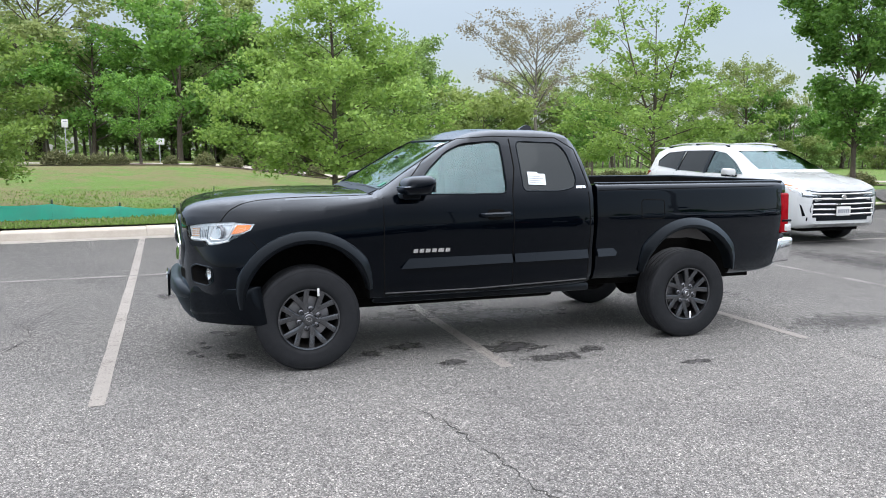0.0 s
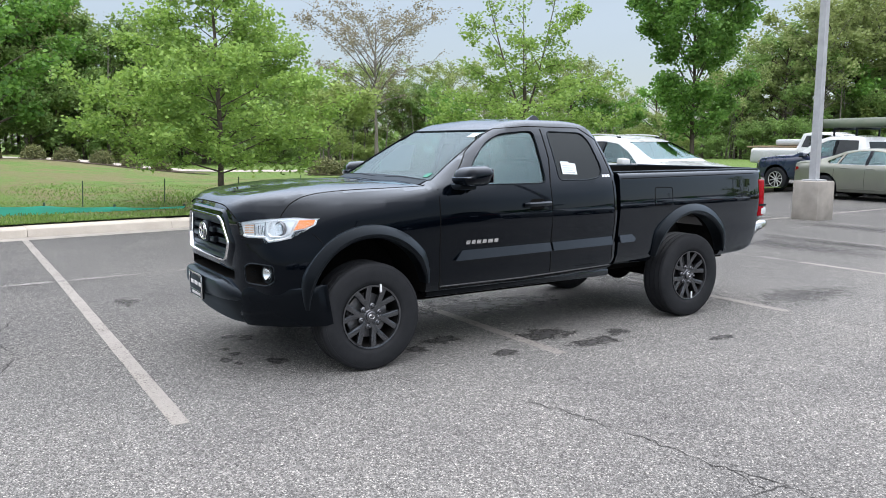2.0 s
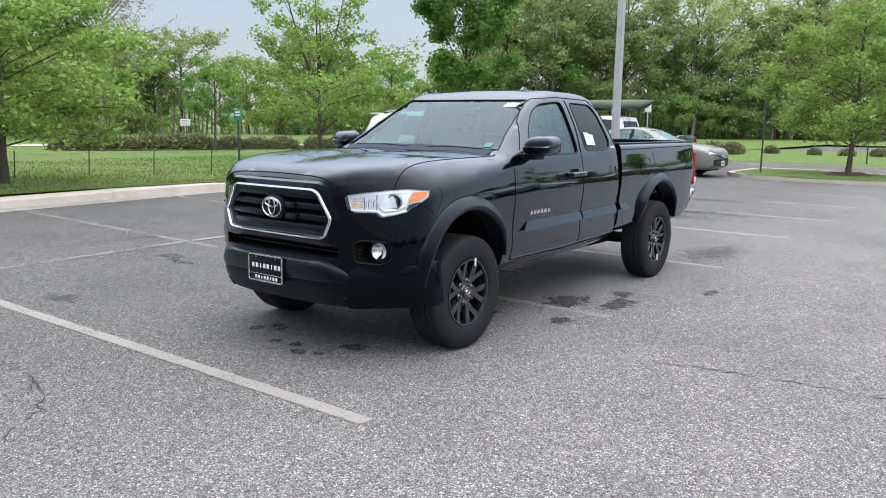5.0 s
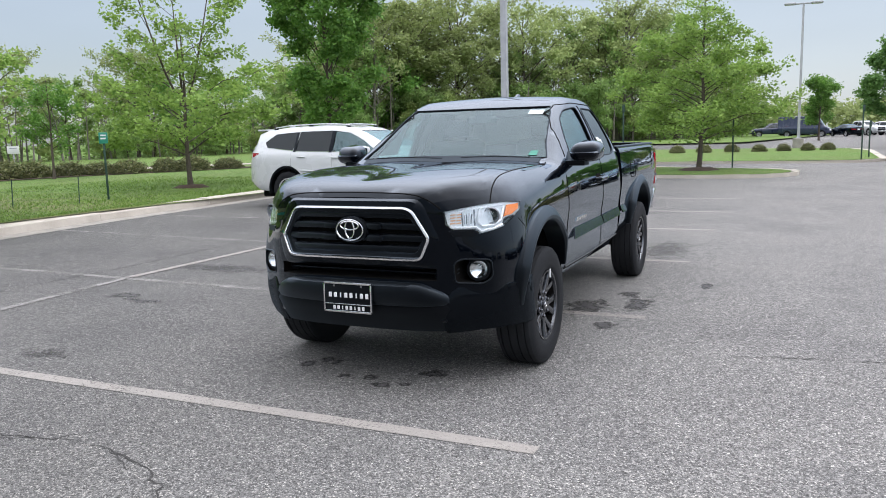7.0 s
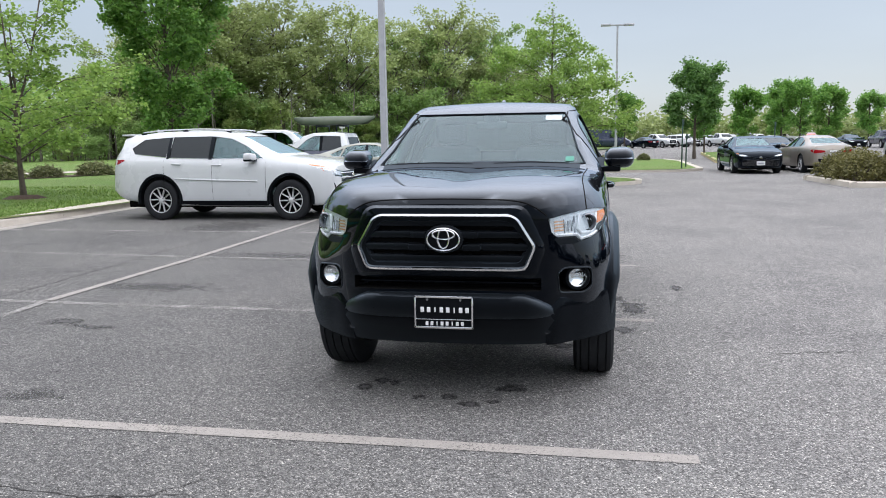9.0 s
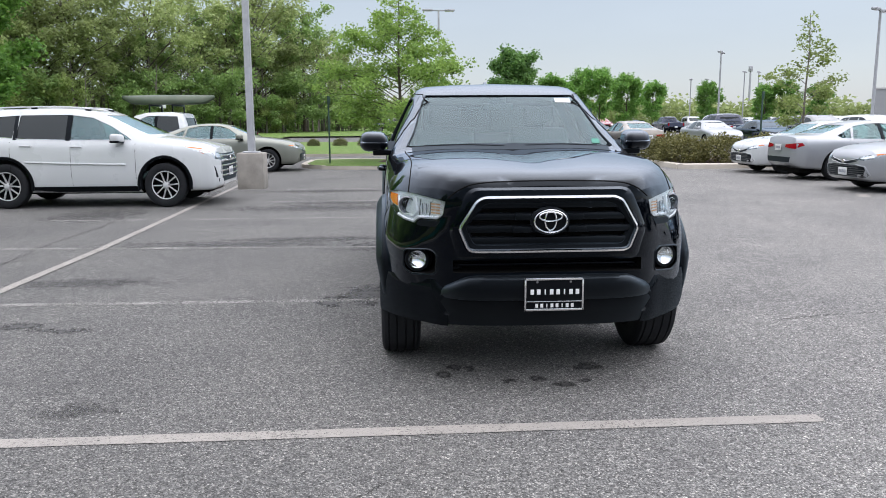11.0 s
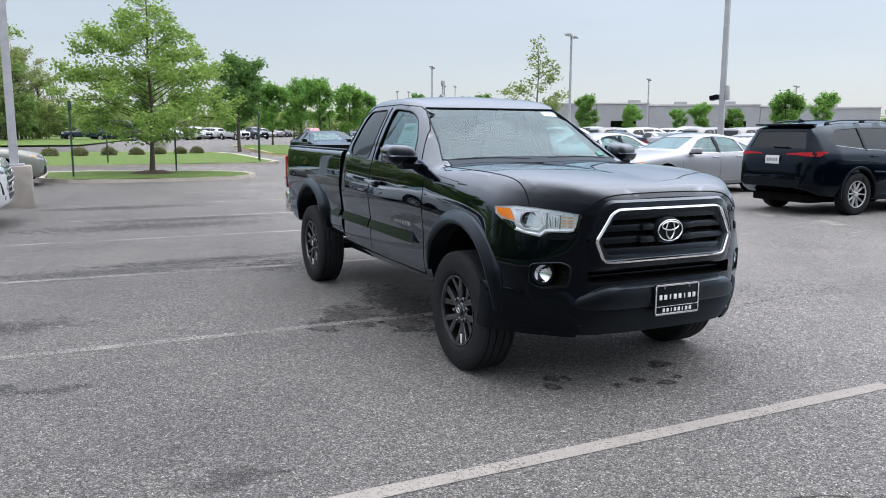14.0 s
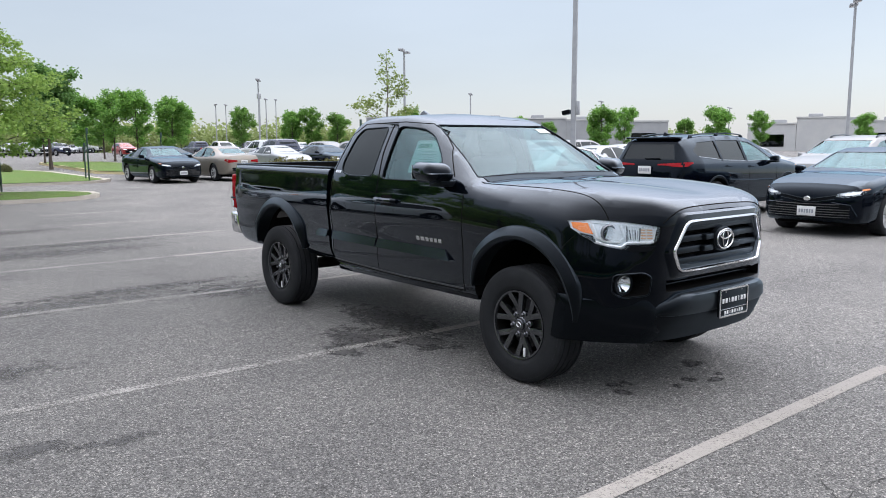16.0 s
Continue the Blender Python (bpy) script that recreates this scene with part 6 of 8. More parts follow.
crack([(-1.5, 5.1), (0.4, 4.95), (1.76, 4.98), (3.22, 5.08), (4.78, 5.02), (6.3, 5.12), (9.0, 5.3)], 0.030, 10, "dark sealed seam in the asphalt")
crack([(7.0, 0.2), (6.4, 2.6), (6.3, 5.5)], 0.012, 11)


def stain(x, y, rx, ry, seed, turn=0.0, material="oil"):
    """A damp or oily spot with a ragged edge."""
    r = random.Random(seed)
    bm = bmesh.new()
    n = 26
    off = r.uniform(0, 50)
    pts = []
    for k in range(n):
        a = 2 * math.pi * k / n
        f = 1.15 + 0.5 * noise.noise(Vector((math.cos(a) * 1.3 + off, math.sin(a) * 1.3, 0)))
        px, py = rx * f * math.cos(a), ry * f * math.sin(a)
        pts.append((x + px * math.cos(turn) - py * math.sin(turn), y + px * math.sin(turn) + py * math.cos(turn)))
    f = bm.faces.new([bm.verts.new((a, b, 0.0022)) for a, b in pts])
    bm.normal_update()
    if f.normal.z < 0:
        f.normal_flip()
    return tagged(to_object("stain", bm, material), "dark damp stain on the asphalt", "stain", "", "structure")


for i, (x, y, rx, ry) in enumerate(((-2.20, 0.55, 0.07, 0.05), (-2.06, 0.49, 0.06, 0.05), (-2.10, 0.40, 0.05, 0.03), (-2.33, 0.19, 0.05, 0.04), (-2.42, -0.14, 0.05, 0.05), (-2.10, -0.31, 0.06, 0.08), (-2.30, 0.02, 0.05, 0.04), (-2.36, -0.25, 0.03, 0.04),
                                    (-0.74, -0.45, 0.16, 0.09), (-0.55, -1.05, 0.10, 0.08), (0.05, -0.75, 0.22, 0.16), (0.62, -0.98, 0.10, 0.08), (0.25, -1.15, 0.28, 0.10), (-1.1, -0.6, 0.08, 0.08), (-1.0, 3.22, 0.06, 0.16), (-0.85, 3.58, 0.10, 0.16), (1.2, -1.6, 0.12, 0.05))):
    stain(x, y, rx * 1.5, ry * 1.5, i + 3)
for i, (x, y, rx, ry, t) in enumerate(((0.05, 1.05, 0.55, 0.24, -0.5), (0.35, 0.45, 0.95, 0.32, -0.1), (-0.45, 0.75, 0.6, 0.22, 0.2), (-0.25, 1.35, 0.3, 0.14, 0.4))):
    stain(x, y, rx, ry, i + 40, t)
for i, (x, y, rx, ry, t) in enumerate(((2.95, 2.7, 0.42, 2.2, 0.05), (2.5, 0.9, 0.6, 0.8, 0.2), (6.9, 2.4, 0.6, 2.6, 0.1), (7.8, 1.6, 0.5, 2.2, 0.0), (6.2, 5.6, 1.4, 0.9, 0.4), (9.8, 5.0, 1.6, 0.9, 0.4), (10.2, 2.2, 0.5, 2.0, 0), (3.4, -0.9, 0.9, 0.4, 0), (0.7, 3.6, 0.25, 0.9, 0.2), (-2.62, 2.54, 0.12, 0.32, 0.1), (3.3, 1.7, 0.28, 1.5, 0.02))):
    stain(x, y, rx, ry, i + 60, t, "damp")


# ---- plants ----
def leaf_cloud(centres, size, rng, spread, per, flat=0.5):
    """Leaf blades scattered round twig points. Returns arrays of verts and quads."""
    c = np.repeat(centres, per, axis=0) + rng.normal(0, spread, (len(centres) * per, 3))
    n = len(c)
    a = rng.normal(0, 1, (n, 3))
    a[:, 2] *= flat
    a /= np.linalg.norm(a, axis=1)[:, None]
    b = rng.normal(0, 1, (n, 3))
    b[:, 2] -= 0.3
    b -= a * (a * b).sum(1)[:, None]
    b /= np.linalg.norm(b, axis=1)[:, None]
    s = size * rng.uniform(0.6, 1.35, (n, 1))
    k = np.cross(a, b)
    v = np.stack([c - a * s * 0.5, c + b * s * 0.34 + k * s * 0.10, c + a * s * 0.55, c - b * s * 0.34 + k * s * 0.10], axis=1).reshape(-1, 3)
    return v


def leaf_object(name, verts, material, parent):
    n = len(verts) // 4
    me = bpy.data.meshes.new(name)
    me.vertices.add(4 * n)
    me.vertices.foreach_set("co", verts.astype(np.float32).ravel())
    me.loops.add(4 * n)
    me.loops.foreach_set("vertex_index", np.arange(4 * n, dtype=np.int32))
    me.polygons.add(n)
    me.polygons.foreach_set("loop_start", np.arange(0, 4 * n, 4, dtype=np.int32))
    me.update(calc_edges=True)
    me.materials.append(M[material])
    ob = new(name, me)
    ob.parent = parent
    return ob


def tree(label, m, height, clear, spread, shape, leaf, leaves, leaf_size, seed, bark="bark", limbs=16, trunk_r=0.09, sway=0.05, up=0.55, gap=0.12, category="tree", group="", sub=5, per=9, name="tree", low=0.9, limb_r=0.42, leaders=()):
    """A tree with a tapered trunk, limbs, twigs and a crown of single leaves. shape(u): the crown's share of spread at height share u."""
    rnd, rng = random.Random(seed), np.random.default_rng(seed)
    ob = thing(name, label, category, m, group)
    bm = bmesh.new()
    top = height * (0.66 if leaders else 0.94)
    steps = 9
    axis, x, y = [], 0.0, 0.0
    for k in range(steps + 1):
        u = k / steps
        axis.append(Vector((x, y, top * u - (0.05 if k == 0 else 0))))
        x += rnd.uniform(-1, 1) * sway * height / steps
        y += rnd.uniform(-1, 1) * sway * height / steps
    add_tube(bm, axis, [trunk_r * (1.35 if k == 0 else 1) * (1 - 0.88 * k / steps) + 0.006 for k in range(steps + 1)], 9)

    def on_axis(z):
        k = min(steps - 1, int(z / top * steps))
        return axis[k].lerp(axis[k + 1], z / top * steps - k)
    stems = []
    for a, reach, tip in leaders:
        p0 = on_axis(top * 0.50)
        stem = [p0 + Vector((math.cos(a) * reach * w ** 0.8, math.sin(a) * reach * w ** 0.8, (tip - p0.z) * w)) for w in (0, 0.25, 0.5, 0.75, 1.0)]
        stems.append(stem)
        add_tube(bm, stem, [trunk_r * 0.55, trunk_r * 0.45, trunk_r * 0.33, trunk_r * 0.2, 0.004], 7, False)
    twigs, share_of = [], []
    for i in range(limbs):
        u = ((i + rnd.uniform(0.1, 0.9)) / limbs) ** low
        z0 = clear + (height * 0.893 - clear) * u
        a = i * 2.399 + rnd.uniform(-0.5, 0.5)
        reach = spread * shape(u) * rnd.uniform(0.72, 1.12)
        lift = reach * up * rnd.uniform(0.6, 1.4) * (0.5 + u)
        p0 = on_axis(min(z0 * 0.96, top * 0.98))
        if leaders and z0 > top * 0.62:
            stem = stems[i % len(stems)]
            w = min(0.97, (z0 - top * 0.5) / (height - top * 0.5)) * 4
            p0 = stem[int(w)].lerp(stem[int(w) + 1], w - int(w))
            reach *= 0.72
        end = p0 + Vector((math.cos(a) * reach, math.sin(a) * reach, min(lift, height * 1.02 - p0.z)))
        mid = p0.lerp(end, 0.5) + Vector((rnd.uniform(-0.1, 0.1) * reach, rnd.uniform(-0.1, 0.1) * reach, 0.10 * reach))
        r = max(0.006, trunk_r * limb_r * (1 - 0.6 * u))
        curve = [p0, p0.lerp(mid, 0.5), mid, mid.lerp(end, 0.55), end]
        add_tube(bm, curve, [r, r * 0.8, r * 0.6, r * 0.4, r * 0.15], 6, False)
        for j in range(sub):
            w = rnd.uniform(0.25, 1.0)
            q = curve[min(3, int(w * 4))].lerp(curve[min(4, int(w * 4) + 1)], w * 4 - int(w * 4) if w < 1 else 1)
            b = a + rnd.uniform(-1.5, 1.5)
            ln = reach * rnd.uniform(0.18, 0.42) * (1.15 - 0.4 * w) + 0.08
            e = q + Vector((math.cos(b) * ln, math.sin(b) * ln, rnd.uniform(-0.15, 0.55) * ln))
            add_tube(bm, [q, q.lerp(e, 0.5) + Vector((0, 0, 0.05 * ln)), e], [r * 0.3 + 0.003, r * 0.2 + 0.002, 0.002], 4, False)
            if rnd.random() > gap:
                for s in (0.35, 0.6, 0.8, 1.0):
                    twigs.append(q.lerp(e, s))
                    share_of.append(reach ** 1.25)
        for s in (0.55, 0.7, 0.85, 1.0):
            k = min(3, int(s * 4))
            twigs.append(curve[k].lerp(curve[k + 1], min(1.0, s * 4 - k)))
            share_of.append(reach ** 1.25)
    for k in range(8):
        twigs.append(axis[-1].lerp(axis[-3], k / 8))
        share_of.append(0.28 * spread ** 1.25)
    for stem in stems:
        for k in range(10):
            twigs.append(stem[4].lerp(stem[2 if k % 2 else 3], k / 10))
            share_of.append(0.22 * spread ** 1.25)
    part("trunk", bm, bark, ob, smooth=60)
    c = np.array([tuple(t) for t in twigs])
    odds = np.array(share_of) / sum(share_of)
    pick = c[rng.choice(len(c), max(1, leaves // per), p=odds)]
    pick = pick + rng.normal(0, spread * 0.035, pick.shape) * np.array([1.0, 1.0, 0.45])
    v = leaf_cloud(pick, leaf_size, rng, leaf_size * 0.95, per)
    leaf_object("crown", v, leaf, ob)
    return ob


cone = lambda u: (0.72 + 1.5 * u if u < 0.2 else 1.02 - 1.06 * (u - 0.2))
broad = lambda u: 0.55 + 0.75 * math.sin(math.pi * min(1, (u + 0.12) * 0.85)) - 0.75 * u * u
tall = lambda u: 0.45 + 0.65 * math.sin(math.pi * min(1, (u + 0.1) * 0.9)) - 0.5 * u ** 2
roundish = lambda u: 0.25 + 0.95 * math.sin(math.pi * (0.1 + 0.85 * u))

tree("young broad lawn tree with fresh light green leaves", pose(1.15, 12.0, 0.12), 6.1, 0.80, 2.75, cone, "leaf_a", 36000, 0.092, 11, limbs=54, trunk_r=0.068, up=0.30, low=1.2, limb_r=0.30, sub=6)
tree("young broad lawn tree with fresh light green leaves", pose(-7.3, 12.3, 0.12), 5.4, 0.80, 2.4, cone, "leaf_a", 24000, 0.092, 12, limbs=38, trunk_r=0.068, up=0.30, low=1.2, limb_r=0.30, sub=6)
tree("young spreading lawn tree with thin yellow-green leaves and open top shoots", pose(11.1, 13.6, 0.13), 6.5, 0.9, 2.75, lambda u: 0.98 - 0.1 * u if u < 0.30 else 0.92 - 0.95 * (u - 0.30), "leaf_a", 16000, 0.105, 13, limbs=40, trunk_r=0.068, up=0.38, gap=0.15, low=1.25, limb_r=0.32, sub=6, leaders=((radians(132), 1.35, 6.6), (radians(-48), 1.05, 6.5), (radians(60), 0.5, 6.0)))
tree("tall vase-shaped lawn tree with dense green leaves", pose(19.2, 13.9, 0.13), 8.9, 1.5, 2.25, lambda u: 0.42 + 1.5 * u if u < 0.4 else 1.02 - 0.55 * (u - 0.4), "leaf_c", 46000, 0.135, 14, limbs=48, trunk_r=0.085, up=1.35, gap=0.05, low=1.05, limb_r=0.36)
tree("young tree with light leaves on the grass island", pose(20.45, 0.62, 0.13), 6.0, 0.80, 2.45, lambda u: 0.85 * cone(u) + 0.15 * broad(u), "leaf_a", 25000, 0.098, 15, limbs=60, trunk_r=0.07, up=0.34, low=1.1, limb_r=0.30, sub=7)
tree("sparse young tree with pale new leaves", pose(20.6, -13.8, 0.12), 5.3, 1.0, 1.55, lambda u: 1.0 - 0.90 * u, "leaf_b", 2600, 0.11, 16, bark="bark_pale", limbs=20, trunk_r=0.045, up=0.50, gap=0.3, sub=4)
tree("dense dark green tree in the far car park", pose(47.0, -7.4, 0.0), 6.6, 1.6, 1.9, tall, "leaf_deep", 24000, 0.17, 17, limbs=22, trunk_r=0.10, up=0.9)
small_a = tree("small green car park tree with an upright crown", pose(66.8, -17.1, 0.0), 6.2, 1.5, 1.2, roundish, "leaf_c", 9000, 0.17, 18, limbs=22, trunk_r=0.08, up=1.1, group="far car park trees")
small_b = tree("small rounded car park tree with fresh leaves", pose(53.0, -17.2, 0.0), 5.4, 1.2, 1.10, tall, "leaf_c", 9500, 0.16, 19, limbs=22, trunk_r=0.07, up=1.0, group="far car park trees")
for i, (x, y, s, a) in enumerate(((67.4, -29.4, 0.82, 40), (68.6, -38.0, 0.85, 100), (61.5, -17.4, 0.95, 200), (64.0, -53.8, 0.70, 20), (60.6, -57.7, 0.62, 80), (56.5, -61.9, 0.62, 170), (52.9, -70.9, 0.9, 250), (40.5, -79.0, 0.8, 30))):
    o = copy_thing(small_a, pose(x, y, 0.0, 0, 0, a))
    o.scale = (s, s, s)
for i, (x, y, s, a) in enumerate(((69.6, -36.2, 1.0, 10), (67.2, -40.3, 0.95, 70), (62.3, -13.3, 1.1, 130), (66.9, -49.9, 1.1, 200), (59.1, -59.4, 0.9, 260), (55.5, -68.8, 0.8, 310), (58.0, -9.5, 1.0, 40), (74, -4, 1.2, 90), (47.5, -75.0, 0.85, 140), (30.5, -82, 0.9, 200), (22, -40, 0.75, 20), (29.5, -38, 0.8, 120), (80, -20, 1.2, 60), (85, -30, 1.2, 160))):
    o = copy_thing(small_b, pose(x, y, 0.0, 0, 0, a))
    o.scale = (s, s, s)
tree("young bronze-leaved tree with white blossom among the woods", pose(25.6, 51.5, 0.3), 11.6, 4.2, 5.2, roundish, "leaf_f", 6500, 0.17, 21, bark="bark_pale", limbs=30, trunk_r=0.16, up=0.75, gap=0.1, sub=8, per=5)

# woods: single trees of a few kinds, near the edge
wood = [
    tree("tall woodland tree with fresh green leaves", pose(-22, 47, 0.8), 13.0, 2.0, 4.4, tall, "leaf_w", 11000, 0.26, 31, limbs=26, trunk_r=0.20, up=0.7, group="woodland edge", per=7),
    tree("tall woodland tree with olive leaves", pose(-10, 49, 0.8), 12.0, 2.5, 4.6, roundish, "leaf_w2", 9500, 0.25, 32, limbs=26, trunk_r=0.20, up=0.7, group="woodland edge", per=7),
    tree("deep green woodland tree", pose(-2, 46, 0.8), 11.5, 1.5, 4.6, tall, "leaf_c", 10000, 0.27, 33, limbs=26, trunk_r=0.18, up=0.55, group="woodland edge", per=7),
    tree("thin open woodland tree with bare limbs", pose(62, 36, 0.2), 13.5, 3.5, 3.6, tall, "leaf_w2", 3000, 0.26, 34, bark="bark_pale", limbs=24, trunk_r=0.17, up=1.0, group="woodland edge", gap=0.35, sub=6, per=5),
    tree("low leafy woodland sapling", pose(12, 46, 0.4), 6.0, 0.4, 3.0, roundish, "leaf_w", 7000, 0.27, 35, limbs=20, trunk_r=0.09, up=0.6, group="woodland edge", per=7),
    tree("low yellow-green woodland sapling", pose(18, 44, 0.3), 5.0, 0.3, 2.8, roundish, "leaf_b", 6000, 0.25, 36, limbs=18, trunk_r=0.08, up=0.6, group="woodland edge", per=7),
]
rnd = random.Random(77)
edge = smooth_line([(-75, 38), (-45, 45), (-22, 47), (0, 50), (14, 50), (26, 55), (42, 50), (56, 42), (68, 33), (80, 24), (92, 14), (108, 4)], 8)
scale_at = [(-75, 0.70), (-22, 0.66), (-14, 0.72), (-8, 0.86), (-2, 1.06), (5, 1.04), (9, 0.86), (14, 0.70), (18, 0.50), (23, 0.48), (28, 0.60), (36, 0.62), (46, 0.56), (56, 0.54), (61, 0.90), (68, 1.08), (75, 1.05), (92, 1.05), (108, 0.92)]
for i, p in enumerate(edge):
    sx = lerp_table(scale_at, p.x)
    for rank in range(2):
        kind = rnd.choices(range(6), weights=((4, 3, 4, 0.3, 0, 0) if p.x < 3 else (3, 1.6, 1, 1.2, 0.4, 0.4) if p.x < 58 else (1, 2.6, 0.3, 0.6, 0, 0) if p.x < 74 else (0.7, 1.4, 0.2, 3.0, 0, 0)))[0]
        if rank == 0:
            kind = rnd.choice((4, 5, 4, 2 if p.x < 3 else 5))
            if p.x > 12 and rnd.random() < 0.35:
                continue
        d = 3.8 * rank + rnd.uniform(-1.4, 1.4)
        nx, ny = (0.25, 0.97) if p.x < 40 else (0.65, 0.76)
        x, y = p.x + nx * d + rnd.uniform(-2.0, 2.0), p.y + ny * d
        s = sx * rnd.uniform(0.7, 1.32) * (1.0 if rank else rnd.uniform(0.6, 0.95))
        o = copy_thing(wood[kind], pose(x, y, lawn_height(x, min(y, 60)) - 0.15, 0, 0, rnd.uniform(0, 360)))
        o.scale = (s, s, s * rnd.uniform(0.9, 1.1))
# the depth of the woods behind, too dense to count
rng = np.random.default_rng(5)
pts = []
for p in edge:
    sx = lerp_table(scale_at, p.x)
    n = int(130 * sx)
    d = rng.uniform(5.5, 20, n)
    nx, ny = (0.25, 0.97) if p.x < 40 else (0.65, 0.76)
    z = rng.uniform(0, 1, n) ** 1.1 * (6.8 if p.x < 12 else 4.6) * sx
    pts.append(np.stack([p.x + nx * d + rng.uniform(-3.5, 3.5, n), p.y + ny * d, z + 0.3], 1))
pts = np.concatenate(pts)
back_wood = leaf_object("woods", leaf_cloud(pts, 0.42, rng, 0.8, 9), "leaf_w", None)
tagged(back_wood, "dense green woods behind the lawn", "woods", "", "stuff")
# low far woods round the east and south, beyond the car park
pts = []
for k in range(150):
    a = radians(8 - 66 * k / 149)
    hh = 4.0 + 3.6 * (0.5 + 0.5 * noise.noise(Vector((k * 0.21, 0, 7)))) - 0.018 * k
    n = 62
    r_ = 150 + rng.uniform(-6, 6, n)
    z = rng.uniform(0, 1, n) ** 0.9 * hh * (0.75 + 0.35 * rng.uniform(0, 1, n))
    pts.append(np.stack([r_ * math.cos(a) + rng.uniform(-1.2, 1.2, n), r_ * math.sin(a) + rng.uniform(-1.2, 1.2, n), z], 1))
far_wood = leaf_object("far_woods", leaf_cloud(np.concatenate(pts), 0.75, rng, 0.6, 4), "leaf_w2", None)
tagged(far_wood, "low far woods beyond the car park", "woods", "", "stuff")
bm = bmesh.new()
for p in edge:
    sx = lerp_table(scale_at, p.x)
    for k in range(7):
        d = rnd.uniform(-1.0, 15)
        nx, ny = (0.25, 0.97) if p.x < 40 else (0.65, 0.76)
        x, y = p.x + nx * d + rnd.uniform(-3, 3), p.y + ny * d
        hh = rnd.uniform(5, 10) * sx
        lx, ly = rnd.uniform(-0.6, 0.6), rnd.uniform(-0.6, 0.6)
        add_tube(bm, [(x, y, 0), (x + 0.4 * lx, y + 0.4 * ly, 0.5 * hh), (x + lx, y + ly, hh)], [0.10 * sx + 0.03, 0.07 * sx, 0.015], 5, False)
        for j in range(3):
            u = rnd.uniform(0.4, 0.85)
            a = rnd.uniform(0, 6.28)
            ln = rnd.uniform(0.8, 2.0) * sx
            q = (x + lx * u, y + ly * u, hh * u)
            add_tube(bm, [q, (q[0] + math.cos(a) * ln, q[1] + math.sin(a) * ln, q[2] + ln * 0.8)], [0.04 * sx, 0.008], 4, False)
tagged(to_object("wood_trunks", bm, "bark_pale", 60), "slim grey trunks of the woods", "woods", "", "stuff")


def bush(label, m, rx, ry, h, seed, leaf="leaf_bush", n=2600, size=0.075, group=""):
    rng = np.random.default_rng(seed)
    ob = thing("bush", label, "bush", m, group)
    bm = bmesh.new()
    r = random.Random(seed)
    for k in range(9):
        a = k * 2.4
        add_tube(bm, [(0, 0, -0.03), (math.cos(a) * rx * 0.4, math.sin(a) * ry * 0.4, h * 0.45), (math.cos(a) * rx * 0.75, math.sin(a) * ry * 0.75, h * 0.8)], [0.018, 0.012, 0.004], 5, False)
    part("stem", bm, "bark", ob)
    d = rng.normal(0, 1, (n // 5, 3))
    d /= np.linalg.norm(d, axis=1)[:, None]
    d[:, 2] = np.abs(d[:, 2])
    rad = rng.uniform(0.72, 1.04, (n // 5, 1))
    bump = 1 + 0.10 * np.sin(d[:, :1] * 7 + seed) * np.cos(d[:, 1:2] * 6)
    c = d * rad * bump * np.array([rx, ry, h * 0.95]) + np.array([0, 0, 0.03])
    leaf_object("foliage", leaf_cloud(c, size, rng, size * 0.7, 5), leaf, ob)
    return ob


hb = bush("clipped dark green and bronze hedge bush", pose(-7.21, 31.0, lawn_height(-7.21, 31.0)), 0.60, 0.55, 0.62, 51, group="hedge bushes", n=3000)
for i, (x, y, s) in enumerate(((-6.31, 31.0, 0.70), (-5.55, 31.1, 0.76), (-4.71, 31.0, 0.72), (-2.54, 31.0, 0.60), (-1.09, 30.8, 0.80), (0.1, 30.6, 0.80), (1.45, 30.3, 0.82), (2.6, 30.0, 0.75), (3.7, 29.6, 0.75),
                              (10.6, 27.6, 1.1), (11.6, 27.3, 1.1), (12.6, 27.0, 1.1), (13.6, 26.6, 1.15), (14.6, 26.2, 1.1), (15.6, 25.9, 1.0), (16.8, 25.2, 1.0), (17.8, 24.6, 1.0), (18.8, 24.0, 1.0), (20.2, 23.2, 0.9), (21.2, 22.6, 1.0), (22.6, 21.8, 0.9), (24.2, 20.6, 1.1), (25.6, 19.6, 0.9), (-14, 31.5, 1.0), (-16, 31.8, 1.0))):
    run = 10 < x < 27
    o = copy_thing(hb, pose(x, y, lawn_height(x, y) - 0.02, 0, 0, -26 if run else 37 * i))
    o.scale = (1.25 * s, 0.95 * s, (1.0 + 0.12 * math.sin(5 * i)) * s) if run else (s, s, 1.15 * s)
for i, (x, y, s) in enumerate(((38.7, 7.5, 0.9), (38.5, 5.3, 0.8), (38.7, 3.8, 0.85), (38.9, 2.4, 0.9), (39.2, 1.0, 0.9), (39.5, -0.4, 0.8), (40.0, -1.6, 0.8), (40.5, -2.8, 0.8), (41.2, -3.8, 0.8), (33.5, 9.0, 1.3), (35, 8.6, 1.2), (36.4, 8.8, 1.2), (31.5, 10.5, 1.0))):
    o = copy_thing(hb, pose(x, y, 0.10, 0, 0, 53 * i))
    o.scale = (0.78 * s, 0.78 * s, 0.78 * s)
hedge_b = bush("low olive hedge at the end of a bay row", pose(18.2, -8.5, 0.13), 0.95, 0.8, 0.85, 52, n=4200, leaf="leaf_olive", group="end hedge")
for x, y in ((18.0, -9.7), (17.6, -10.9), (19.5, -8.6)):
    copy_thing(hedge_b, pose(x, y, 0.13, 0, 0, x * 40))
